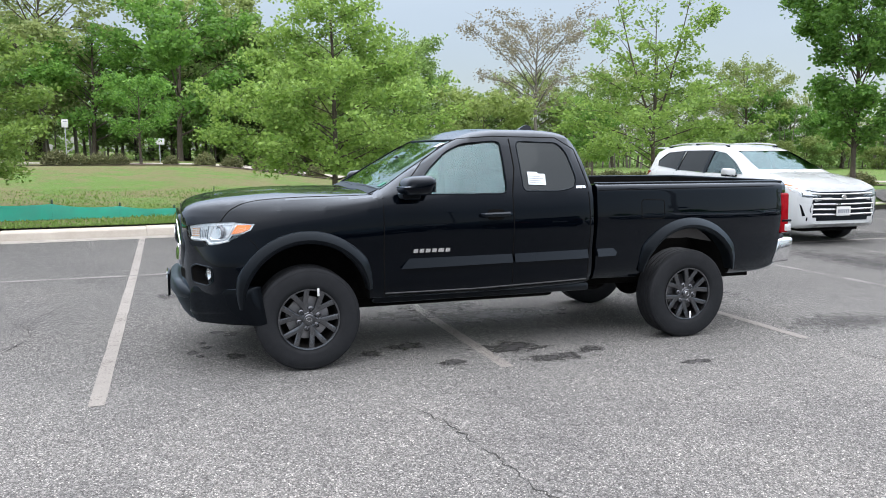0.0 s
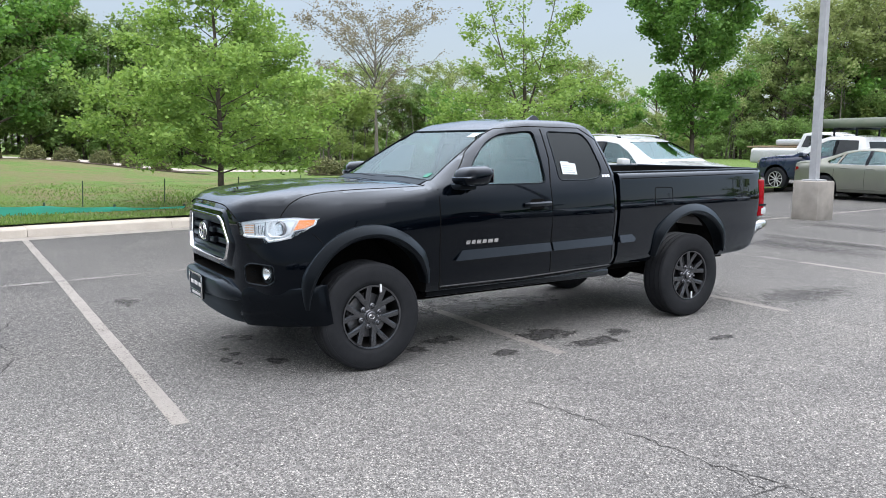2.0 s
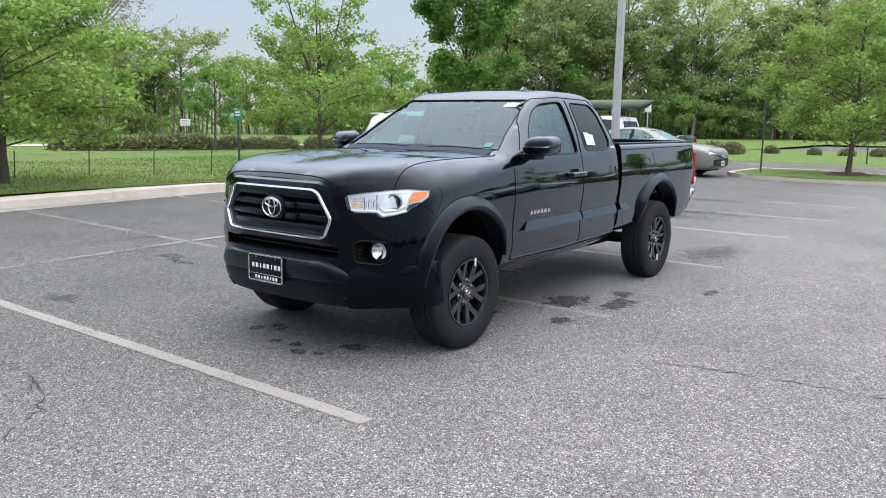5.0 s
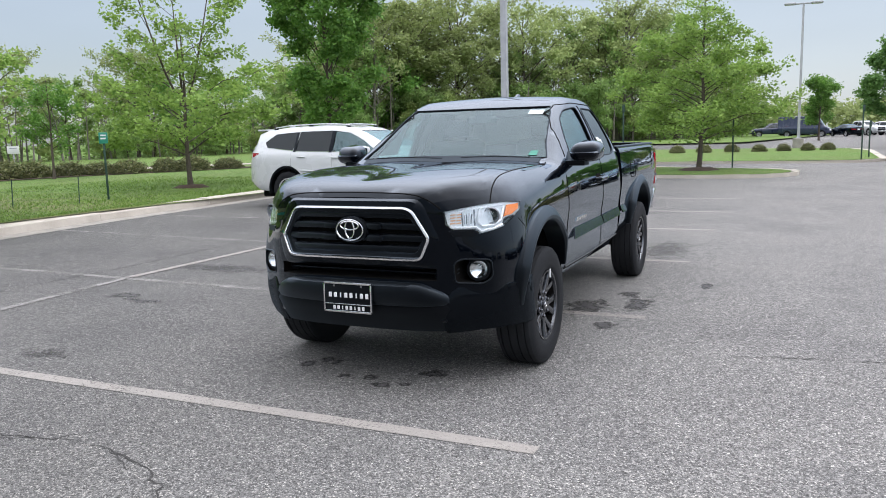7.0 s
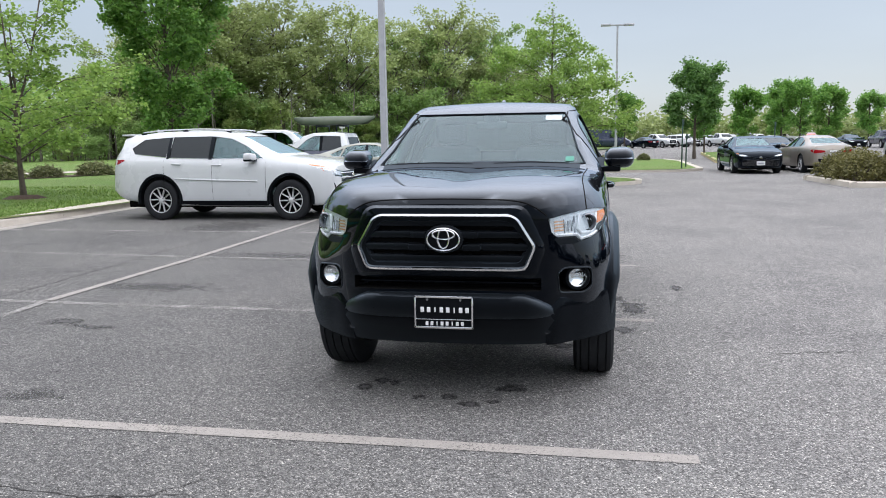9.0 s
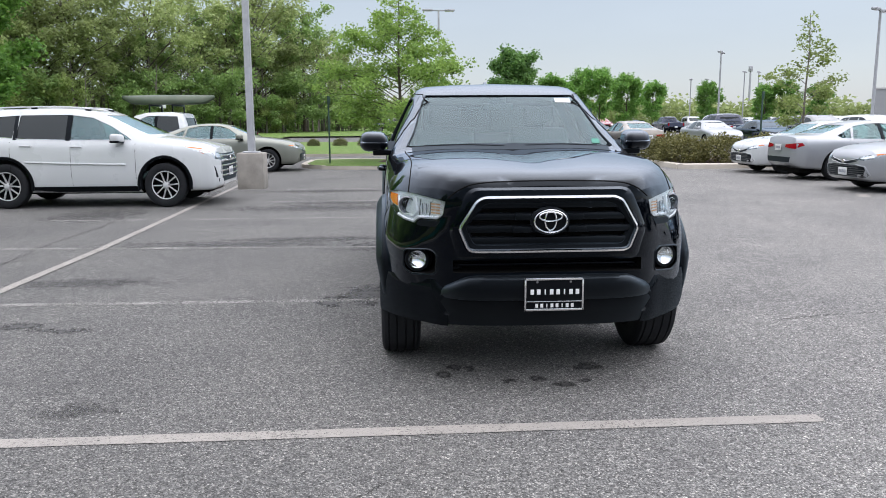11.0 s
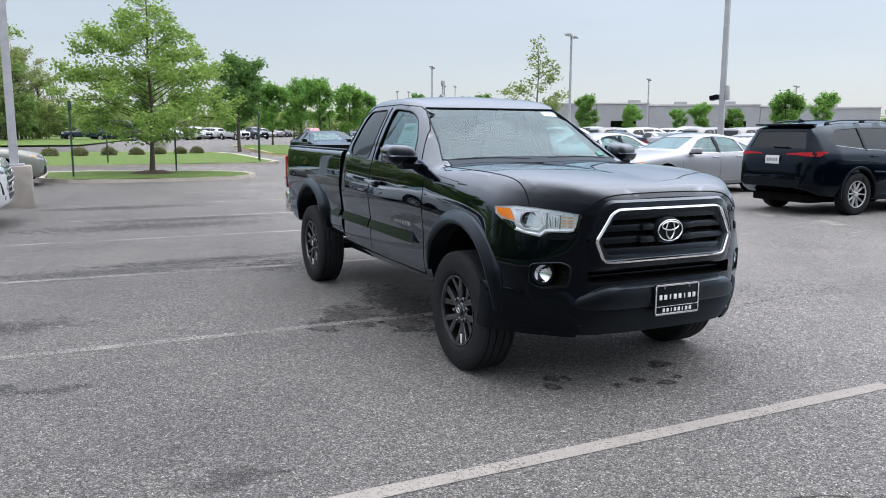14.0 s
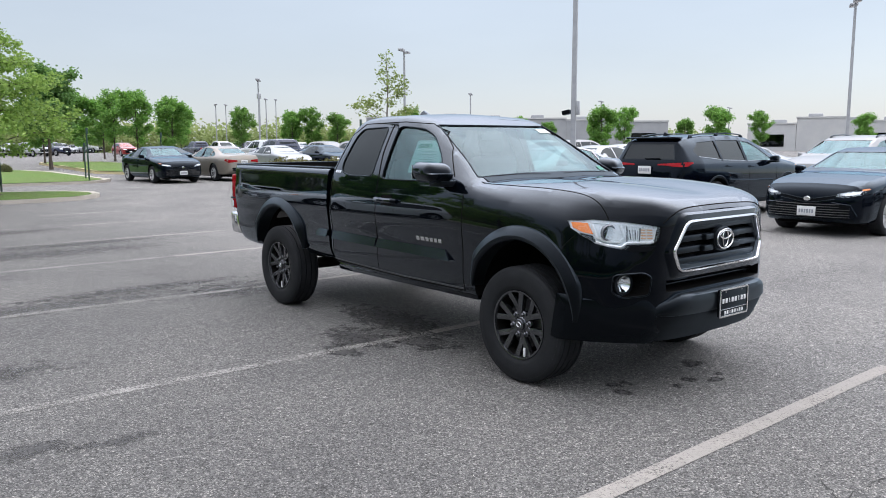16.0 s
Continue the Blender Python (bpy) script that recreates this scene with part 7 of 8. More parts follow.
slab("lawn_bay_end", [(16.7, -7.9), (20.5, -7.7), (20.9, -17), (16.3, -17)], 0.13, "mulch", label="mulched bed at the end of a bay row", category="bed")
kerb("kerb_bay_end", [(16.2, -17), (16.6, -7.8), (20.6, -7.6), (21.0, -17)], "kerb", "pale kerb of the planted bed", w=0.15, joint=2.4, inside=-1)


def mulch_ring(x, y, z, r, seed):
    rr = random.Random(seed)
    bm = bmesh.new()
    c = bm.verts.new((0, 0, 0.10))
    n = 20
    ring1 = [bm.verts.new((0.55 * r * math.cos(2 * math.pi * k / n), 0.55 * r * math.sin(2 * math.pi * k / n), 0.08 + rr.uniform(-0.01, 0.01))) for k in range(n)]
    ring2 = [bm.verts.new(((r + rr.uniform(-0.06, 0.06)) * math.cos(2 * math.pi * k / n), (r + rr.uniform(-0.06, 0.06)) * math.sin(2 * math.pi * k / n), -0.02)) for k in range(n)]
    for k in range(n):
        m = (k + 1) % n
        bm.faces.new((c, ring1[k], ring1[m]))
        bm.faces.new((ring1[k], ring2[k], ring2[m], ring1[m]))
    ob = to_object("mulch_mound", bm, "mulch", 60)
    ob.matrix_basis = pose(x, y, z)
    return tagged(ob, "brown bark mulch heaped round a tree trunk", "mulch", "", "structure")


for i, (x, y, z, r) in enumerate(((20.45, 0.62, 0.10, 0.75), (11.1, 13.6, 0.14, 0.6), (19.2, 13.9, 0.14, 0.6), (-3.9, 33.6, 0.9, 1.0))):
    mulch_ring(x, y, z, r, i)
for pts, z in (([(-9, 30.4), (5.5, 28.2), (5.6, 29.8), (-9, 32.2)], 0), ([(9.5, 27.0), (19, 23.2), (26.5, 18.6), (27, 19.8), (20, 24.4), (10, 28.6)], 0)):
    bm = bmesh.new()
    f = bm.faces.new([bm.verts.new((x, y, lawn_height(x, y) + 0.03)) for x, y in pts])
    bmesh.ops.triangulate(bm, faces=bm.faces[:])
    bmesh.ops.subdivide_edges(bm, edges=bm.edges[:], cuts=7, use_grid_fill=True)
    for v in bm.verts:
        v.co.z = lawn_height(v.co.x, v.co.y) + 0.03
    tagged(to_object("planting_bed", bm, "mulch", 60), "brown mulch bed under the hedge", "bed", "", "structure")
tree("small dense dark green ornamental tree", pose(-3.9, 33.6, 0.9), 4.2, 0.9, 1.5, roundish, "leaf_c", 6000, 0.13, 41, limbs=16, trunk_r=0.06)
tree("slim sapling on the lawn", pose(15.0, 24.0, 0.15), 4.0, 1.0, 1.1, tall, "leaf_c", 3200, 0.12, 42, limbs=14, trunk_r=0.05, up=0.9)


# ---- lamps, signs, fence ----
def lamp_post(x, y, h, turn, base=0.85, heads=2, camera_box=False, label="grey steel car park lamp with twin heads on a concrete base"):
    ob = thing("street_lamp", label, "street lamp", pose(x, y, 0, 0, 0, turn), "car park lamps")
    part("concrete_base", lathe([(0, -0.02), (0.31, -0.02), (0.31, base - 0.03), (0.28, base), (0, base)], Matrix.Identity(4), 24) if base < 0.8 else box(-0.29, 0.29, -0.29, 0.29, -0.02, base, 0.03), "concrete", ob)
    part("base_plate", box(-0.17, 0.17, -0.17, 0.17, base, base + 0.03, 0.005), "galv", ob)
    part("pole", tube([(0, 0, base), (0, 0, h)], [0.105, 0.075], 4), "galv", ob, smooth=20)
    part("bracket", box(-0.06, 0.06, -0.55, 0.55, h - 0.02, h + 0.06, 0.01), "galv", ob)
    for s in ((-1, 1) if heads == 2 else (1,)):
        hd = part("lamp_head", box(-0.17, 0.17, s * 0.72 - 0.32, s * 0.72 + 0.32, h - 0.03, h + 0.10, 0.04), "galv", ob)
        part("lens", box(-0.12, 0.12, s * 0.72 - 0.24, s * 0.72 + 0.24, h - 0.04, h - 0.025), "white", hd)
    if camera_box:
        part("junction_box", box(-0.17, -0.09, -0.10, 0.10, 2.35, 2.75, 0.01), "galv", ob)
        part("floodlight", box(-0.42, -0.18, -0.16, 0.16, 2.35, 2.48, 0.02, m=pose(0, 0, 0, 0, 12, 0)), "black", ob, "black floodlight")
    return ob


lamp_post(11.15, 3.97, 9.0, 0, 0.80)
lamp_post(10.65, -13.6, 9.0, 30, 0.88, camera_box=True)
lamp_post(45.4, -2.3, 8.5, 5, 0.7)
for x, y, h, a in ((35.4, -25.7, 7.25, 40), (55.3, -25.4, 6.7, 60), (55.5, -49.0, 6.4, 45), (86.8, -35.2, 6.2, 70), (84.2, -40.6, 6.9, 60), (51.9, -65.3, 6.0, 30), (51.0, -90.3, 5.9, 20), (92.8, -46.4, 7.4, 60), (104.6, -44.4, 7.1, 60), (11.6, -34.2, 7.9, 30), (110, -30, 6.8, 60)):
    lamp_post(x, y, h, a, 0.7)
mast = thing("cell_tower", "tall thin radio mast behind the car park", "mast", pose(138.5, -66.5, 0))
part("pole", tube([(0, 0, -0.05), (0, 0, 11.0)], [0.28, 0.16], 8), "galv", mast)
part("antenna", box(-0.32, 0.32, -0.32, 0.32, 10.3, 11.3, 0.08), "galv", mast)


def sign_post(x, y, z, h, w, ph, mat, turn, label, post="post_green", marks=0):
    ob = thing("sign", label, "sign", pose(x, y, z, 0, 0, turn))
    part("post", box(-0.024, 0.024, -0.020, 0.020, -0.05, h, 0.004), post, ob)
    pl = part("panel", box(-w / 2, w / 2, -0.035, -0.023, h - ph, h, 0.004), mat, ob)
    for k in range(marks):
        part("sign_mark", box(-w * 0.3, w * 0.3, -0.039, -0.035, h - ph * (0.25 + 0.28 * k) - 0.02, h - ph * (0.25 + 0.28 * k) + 0.015), "sign_white" if mat != "sign_white" else "ink", pl)
    return ob


sign_post(7.3, 12.7, 0.13, 1.60, 0.20, 0.26, "sign_green", -48, "small green sign on a dark green post in the lawn", marks=2)
sign_post(-3.1, 38.4, 0.9, 1.35, 0.5, 0.32, "sign_white", 0, "small white sign behind the hedge", "galv", 1)
sign_post(16.0, 27.5, 0.15, 1.3, 0.45, 0.32, "sign_white", -35, "small white sign behind the hedge", "galv", 1)
sign_post(31.4, 11.6, 0.13, 2.45, 0.3, 0.45, "sign_white", -60, "white sign on a steel post", "galv", 2)
sign_post(-7.5, 37.0, 0.95, 2.2, 0.3, 0.4, "sign_white", 0, "white sign at the edge of the woods", "galv", 1)
for x, y, h in ((19.5, 2.9, 2.2), (22.0, -0.3, 2.1), (29.5, 1.5, 1.4), (28.5, -4.6, 2.1), (30.5, -5.0, 1.5), (33.9, -9.5, 2.0), (19.0, -11.5, 2.3)):
    sign_post(x, y, 0.09, h, 0.10, 0.25, "post_green", -70, "slim dark post sign beside the drive", marks=0)

# silt fence of green fabric on the lawn
fence = thing("silt_fence", "low turquoise fabric fence sagging between dark posts", "fence", pose(0, 0, 0))
fx = [(-16.0, 10.6), (-13.5, 10.8), (-11.2, 10.95), (-8.8, 11.2), (-6.4, 11.4), (-4.9, 11.5), (-3.6, 11.55), (-2.5, 11.6), (-1.2, 11.6), (0.2, 11.55)]
fence_top = lambda x: 1.0 if x < -5.5 else max(0.28, 1.0 - 0.145 * (x + 5.5))
for i, (x, y) in enumerate(fx):
    part("post", box(x - 0.02, x + 0.02, y - 0.02, y + 0.02, 0.05, 0.14 + 0.48 * fence_top(x), 0.004), "post_green", fence)
for (x0, y0), (x1, y1) in zip(fx, fx[1:]):
    bm = bmesh.new()
    prev = None
    for k in range(9):
        u = k / 8
        x, y = x0 + (x1 - x0) * u, y0 + (y1 - y0) * u + 0.05 * math.sin(math.pi * u)
        sag = 0.06 * math.sin(math.pi * u)
        e = [bm.verts.new((x, y - 0.024, 0.12)), bm.verts.new((x, y - 0.024 - 0.03 * math.sin(9 * u), 0.12 + 0.20 * fence_top(x))), bm.verts.new((x, y - 0.024, 0.12 + (0.40 - sag) * fence_top(x)))]
        if prev:
            bm.faces.new((prev[0], e[0], e[1], prev[1]))
            bm.faces.new((prev[1], e[1], e[2], prev[2]))
        prev = e
    bmesh.ops.solidify(bm, geom=bm.faces[:], thickness=0.004)
    part("fabric", bm, "mesh_green", fence, "turquoise fabric panel")
wire = thing("wire_fence", "thin wire fence on low steel stakes in the lawn", "fence", pose(0, 0, 0))
wx = [(-1.6, 13.2), (0.2, 13.4), (2.0, 13.5), (3.6, 13.4), (5.0, 13.0), (6.2, 12.4)]
for x, y in wx:
    part("stake", tube([(x, y, 0.08), (x + 0.03, y, 0.75)], 0.012, 6), "post_green", wire)
for (x0, y0), (x1, y1) in zip(wx, wx[1:]):
    for z in (0.3, 0.5, 0.68):
        part("wire", tube([(x0, y0, z), ((x0 + x1) / 2, (y0 + y1) / 2, z - 0.03), (x1, y1, z)], 0.002, 4), "post_green", wire)


# ---- far building ----
def building(name, label, pts, h, steps, mat):
    ob = thing(name, label, "building", pose(0, 0, 0))
    (x0, y0), (x1, y1) = pts
    d = Vector((x1 - x0, y1 - y0, 0))
    L = d.length
    a = math.degrees(math.atan2(d.y, d.x))
    ob.matrix_basis = pose(x0, y0, 0, 0, 0, a)
    x = 0
    n = len(steps)
    for k, s in enumerate(steps):
        w = part("wall", box(L * k / n, L * (k + 1) / n - 0.05, -25, 0, -0.05, h * s), mat, ob)
        part("parapet", box(L * k / n - 0.1, L * (k + 1) / n + 0.05, -0.4, 0.12, h * s, h * s + 0.25), "wall_pale", ob)
        if k % 2 == 0:
            wd = part("window", box(L * (k + 0.25) / n, L * (k + 0.7) / n, -0.02, 0.06, 0.8, min(3.0, h * s * 0.6)), "glass_dark", ob)
            part("window_frame", box(L * (k + 0.235) / n, L * (k + 0.715) / n, -0.03, 0.03, 0.7, min(3.1, h * s * 0.6 + 0.1)), "black", wd)
    for k in range(6):
        part("roof_unit", box(L * (0.1 + 0.15 * k), L * (0.1 + 0.15 * k) + 2.2, -8, -5.5, h * steps[min(n - 1, int((0.1 + 0.15 * k) * n))] - 0.1, h * steps[min(n - 1, int((0.1 + 0.15 * k) * n))] + 0.9, 0.1), "wall_grey", ob)
    return ob


building("warehouse", "long pale grey low warehouse behind the car park", [(76, -113), (112, -74)], 5.6, [0.9, 0.95, 1.0, 1.0, 1.06, 1.06], "wall_grey")
building("showroom", "pale building with a stepped parapet", [(30, -133), (64, -118)], 4.7, [1.12, 1.05, 0.98, 1.12, 0.92], "wall_pale")


# ---- the other cars ----
STYLES = {
    "sedan": dict(
        wb=2.825, R=0.335, arch=0.40,
        top=[(-2.37, 0.66), (-2.33, 0.76), (-2.2, 0.86), (-1.9, 0.935), (-1.5, 0.99), (-1.05, 1.035), (-0.72, 1.185), (-0.30, 1.365), (0.1, 1.435), (0.5, 1.44), (1.0, 1.375), (1.45, 1.225), (1.80, 1.115), (2.25, 1.09), (2.42, 1.06), (2.48, 0.92), (2.51, 0.80)],
        belt=[(-2.4, 0.80), (-1.0, 0.935), (1.5, 0.985), (2.5, 0.95)],
        width=[(-2.37, 0.56), (-2.33, 0.68), (-2.2, 0.80), (-2.0, 0.87), (-1.7, 0.90), (0, 0.915), (1.8, 0.90), (2.2, 0.83), (2.42, 0.72), (2.51, 0.60)],
        roof=[(-1.05, 0.72), (-0.3, 0.575), (0.4, 0.555), (1.2, 0.57), (1.8, 0.66)],
        low=[(-2.37, 0.30), (-2.2, 0.23), (-1.0, 0.21), (1.2, 0.22), (2.3, 0.30), (2.51, 0.42)],
        windows=[[(-0.70, 0.985), (-0.27, 1.27), (-0.05, 1.345), (0.20, 1.365), (0.20, 0.985)], [(0.26, 0.985), (0.26, 1.365), (0.60, 1.355), (0.93, 1.29), (1.02, 1.0)], [(1.07, 1.01), (1.01, 1.25), (1.40, 1.075), (1.30, 1.015)]],
        shield=(-1.2, -0.22, 0.64, 0.50, 1.075, 1.345), back=(0.9, 1.75, 0.56, 0.47, 1.13, 1.33), cowl=-1.05, cabin=(-0.85, 1.45)),
    "suv": dict(
        wb=2.79, R=0.378, arch=0.445,
        top=[(-2.36, 0.80), (-2.345, 0.92), (-2.27, 1.005), (-1.9, 1.105), (-1.5, 1.165), (-1.22, 1.200), (-0.90, 1.345), (-0.50, 1.525), (-0.15, 1.635), (0.15, 1.68), (0.6, 1.70), (1.5, 1.685), (2.1, 1.63), (2.30, 1.575), (2.42, 1.28), (2.50, 1.08), (2.53, 0.90), (2.55, 0.78)],
        belt=[(-2.4, 0.95), (-1.0, 1.09), (1.5, 1.145), (2.55, 1.15)],
        width=[(-2.36, 0.66), (-2.345, 0.76), (-2.22, 0.87), (-2.0, 0.92), (-1.7, 0.95), (0, 0.955), (1.9, 0.95), (2.25, 0.89), (2.45, 0.80), (2.55, 0.70)],
        roof=[(-1.22, 0.79), (-0.50, 0.675), (0.1, 0.64), (0.6, 0.63), (1.5, 0.62), (2.3, 0.60)],
        low=[(-2.34, 0.36), (-2.2, 0.28), (-1.0, 0.25), (1.2, 0.26), (2.2, 0.36), (2.55, 0.50)],
        windows=[[(-0.84, 1.145), (-0.46, 1.375), (-0.12, 1.520), (0.25, 1.565), (0.25, 1.15)], [(0.31, 1.15), (0.31, 1.57), (1.15, 1.565), (1.18, 1.175)], [(1.24, 1.185), (1.22, 1.56), (1.80, 1.525), (2.05, 1.36), (1.95, 1.25)]],
        shield=(-1.4, -0.28, 0.72, 0.60, 1.235, 1.56), back=(2.2, 2.6, 0.62, 0.52, 1.20, 1.50), cowl=-1.2, cabin=(-1.0, 2.2)),
    "van": dict(
        wb=3.9, R=0.36, arch=0.42,
        top=[(-2.95, 0.75), (-2.90, 0.95), (-2.6, 1.15), (-2.2, 1.35), (-1.9, 1.75), (-1.5, 2.30), (-1.2, 2.50), (0, 2.56), (2.9, 2.52), (3.0, 2.40), (3.02, 0.80)],
        belt=[(-3.0, 1.0), (-2.2, 1.25), (3.1, 1.30)],
        width=[(-2.95, 0.70), (-2.90, 0.82), (-2.6, 0.95), (-2.0, 1.0), (2.9, 1.0), (3.02, 0.97)],
        roof=[(-2.2, 0.88), (-1.2, 0.84), (3.0, 0.84)],
        low=[(-2.95, 0.40), (-2.2, 0.35), (0, 0.35), (3.02, 0.45)],
        windows=[[(-1.95, 1.40), (-1.55, 1.95), (-1.10, 2.0), (-1.10, 1.40)], [(-1.0, 1.40), (-1.0, 1.98), (-0.2, 1.98), (-0.2, 1.40)]],
        shield=(-2.6, -1.2, 0.85, 0.75, 1.45, 2.20), back=(2.9, 3.2, 0.60, 0.60, 1.50, 2.10), cowl=-2.2, cabin=(-1.9, 2.8)),
    "pickup": dict(
        wb=3.6, R=0.40, arch=0.47,
        top=[(-2.75, 0.85), (-2.70, 1.02), (-2.5, 1.13), (-2.0, 1.19), (-1.25, 1.24), (-0.95, 1.42), (-0.55, 1.70), (-0.2, 1.80), (0.6, 1.82), (0.95, 1.76), (1.08, 1.40), (1.12, 1.20), (1.5, 1.20), (2.95, 1.20), (3.05, 1.18), (3.08, 0.8)],
        belt=[(-2.8, 1.0), (-1.0, 1.13), (3.1, 1.14)],
        width=[(-2.75, 0.60), (-2.70, 0.72), (-2.5, 0.87), (-2.1, 0.98), (0, 1.0), (2.9, 0.98), (3.08, 0.93)],
        roof=[(-1.2, 0.80), (-0.4, 0.68), (0.9, 0.68), (1.1, 0.75)],
        low=[(-2.75, 0.50), (-2.3, 0.42), (0, 0.42), (3.08, 0.55)],
        windows=[[(-0.80, 1.19), (-0.40, 1.56), (-0.15, 1.67), (0.10, 1.68), (0.10, 1.18)], [(0.16, 1.18), (0.16, 1.68), (0.80, 1.66), (0.90, 1.22)]],
        shield=(-1.3, -0.35, 0.74, 0.62, 1.28, 1.66), back=(0.85, 1.3, 0.60, 0.56, 1.30, 1.62), cowl=-1.25, cabin=(-0.95, 0.95)),
}


def build_car(label, category, m, style, paint, rim="chrome", wheel_mat="alloy", detail=True, group="", clad=None, tint="glass_dark", nose="sedan", name="car", plate_front=True, roof_paint=None):
    st = STYLES[style]
    car = thing(name, label, category, m, group)
    T = lambda key, x: lerp_table(st[key], x)
    x0, x1 = st["top"][0][0], st["top"][-1][0]
    xs = sorted({round(x0 + (x1 - x0) * k / 44, 3) for k in range(45)} | {a for a, _ in st["top"]} | {a for a, _ in st["width"]})
    xs = [x for i, x in enumerate(xs) if i == 0 or x - xs[i - 1] > 0.02 or x in (x0, x1)]
    keys = []
    for x in xs:
        w, zt, zl, zb, yr = T("width", x), T("top", x), T("low", x), T("belt", x), T("roof", x)
        if zt - zb > 0.10 and st["cowl"] - 0.15 < x:
            k = min(1.0, (zt - zb - 0.10) / 0.15)
            p6, p7, p8 = (w * 0.955, zb + 0.0), (yr * k + (1 - k) * w * 0.86, zt - 0.05 * k - 0.035 * (1 - k)), (yr * 0.70 * k + (1 - k) * w * 0.5, zt - 0.012)
        else:
            zb = min(zb, zt - 0.10)
            p6, p7, p8 = (w * 0.965, zb), (w * 0.86, zt - 0.035), (w * 0.5, zt - 0.008)
        zm = 0.5 * (zl + zb)
        keys.append((x, [(0, zl), (w * 0.85, zl), (w * 0.94, zl + 0.03), (w * 0.985, zl + 0.5 * (zm - zl)), (w, zm), (w * 0.995, zb - 0.35 * (zb - zm)), p6, p7, p8, (0, zt)]))
    body = loft(keys, 0.08, 3 if detail else 2)
    hull_tree = tree_of(body)
    ha = st["wb"] / 2
    R = st["R"]
    cuts = []
    for s in (-1, 1):
        for x in (-ha, ha):
            cuts.append(cylinder(x, R + 0.02, st["arch"], s * 0.50, s * 1.4, 28))
        if detail:
            for wpoly in st["windows"]:
                cuts.append(prism(wpoly, "y", s * 0.25, s * 1.4))
    a, b, yb, yt, zb, zt = st["shield"]
    shield = [(-yb, zb), (-yt, zt), (yt, zt), (yb, zb)]
    a2, b2, yb2, yt2, zb2, zt2 = st["back"]
    back = [(-yb2, zb2), (-yt2, zt2), (yt2, zt2), (yb2, zb2)]
    if detail:
        cuts.append(prism(shield, "x", a - 0.1, b))
        cuts.append(prism(back, "x", a2, b2 + 0.3))
        ck = []
        c0, c1 = st["cabin"]
        for k in range(9):
            x = c0 + (c1 - c0) * k / 8
            w, zt_, zb_, yr = T("width", x) - 0.07, T("top", x) - 0.05, T("belt", x), T("roof", x) - 0.05
            ck.append((x, [(0, 0.45), (w * 0.8, 0.45), (w * 0.93, 0.5), (w, 0.65), (w, 0.75), (w, zb_ - 0.12), (w * 0.955, zb_), (min(yr, w), max(zt_ - 0.05, zb_ + 0.02)), (yr * 0.7, max(zt_ - 0.012, zb_ + 0.03)), (0, max(zt_, zb_ + 0.04))]))
        cuts.append(loft(ck, 0.3, 2))
    if style == "pickup":
        cuts.append(box(1.16, 2.98, -0.80, 0.80, 0.75, 2.0))
    hull = carve(body, cuts, paint, "dark_hole", "cabin" if detail and style != "pickup" else None)
    dx0, dx1, dx2 = st["cowl"] + (0.30 if style == "suv" else 0.12), 0.23, st["windows"][1][-1][0] + 0.10

    def sort(c):
        side_ = "r" if c.y > 0 else "l"
        if roof_paint and c.z > 1.26 and c.x > st["cowl"] + 0.05:
            return "cab_roof"
        z_top = T("top", c.x)
        if c.x < st["cowl"] - 0.02:
            if c.z > T("belt", c.x) - 0.02 and abs(c.y) < 0.75 and c.x > x0 + 0.16:
                return "bonnet"
            return "front_body"
        if abs(c.y) > 0.5 and dx0 < c.x < dx1 and T("low", c.x) + 0.12 < c.z < z_top - 0.09:
            return "front_door|" + side_
        if abs(c.y) > 0.5 and dx1 < c.x < dx2 and T("low", c.x) + 0.12 < c.z < z_top - 0.09:
            return "rear_door|" + side_
        return "body"
    if detail:
        made = split_parts(hull, ([((0, 0, 1.26), (0, 0, 1))] if roof_paint else []) + [((st["cowl"] - 0.02, 0, 0), (1, 0, 0)), ((dx0, 0, 0), (1, 0, 0)), ((dx1, 0, 0), (1, 0, 0)), ((dx2, 0, 0), (1, 0, 0))], sort, [paint, "dark_hole", "cabin"], car, 40)
        if roof_paint:
            made["cab_roof"].data.materials[0] = M[roof_paint]
            tagged(made["cab_roof"], "white painted cab roof")
    else:
        part("body", hull, [paint, "dark_hole"], car, smooth=40)
    # glass
    lift = -0.010 if detail else 0.004
    for s in (-1, 1):
        for k, wpoly in enumerate(st["windows"]):
            part("side_window", drape(wpoly, "y", hull_tree, s, 0.18, lift, 0.004), "glass" if (k == 0 and detail) else tint, car)
    part("windscreen", drape(shield, "x", hull_tree, -1, 0.2, lift, 0.004), "glass_shield" if detail else tint, car)
    part("rear_window", drape(back, "x", hull_tree, 1, 0.2, lift, 0.004), tint, car)
    part("underbody", box(x0 + 0.25, x1 - 0.25, -0.62, 0.62, st["low"][2][1] - 0.03, st["low"][2][1] + 0.12, 0.02), "dark_hole", car)
    # wheels
    # detailed cars: near-black barrel puts shade into the spoke gaps
    wheel = make_wheel(car, R, 0.225, R * 0.64, 5, True, rim if not detail else "dark_hole", wheel_mat, treads=False, sub=detail, slim=0.030, splay=(0.10, 0.29), hub_r=0.24)
    yw = T("width", 0) - 0.125
    wheel.matrix_basis = pose(-ha, -yw, R, 0, 10, 0)
    for x, s, ang in ((ha, -1, 35), (-ha, 1, 50), (ha, 1, 20)):
        copy_part(wheel, car, pose(x, s * yw, R, 0, ang, 0 if s < 0 else 180))
    wf = lambda x: T("width", x)
    hi = st["top"][0][1]
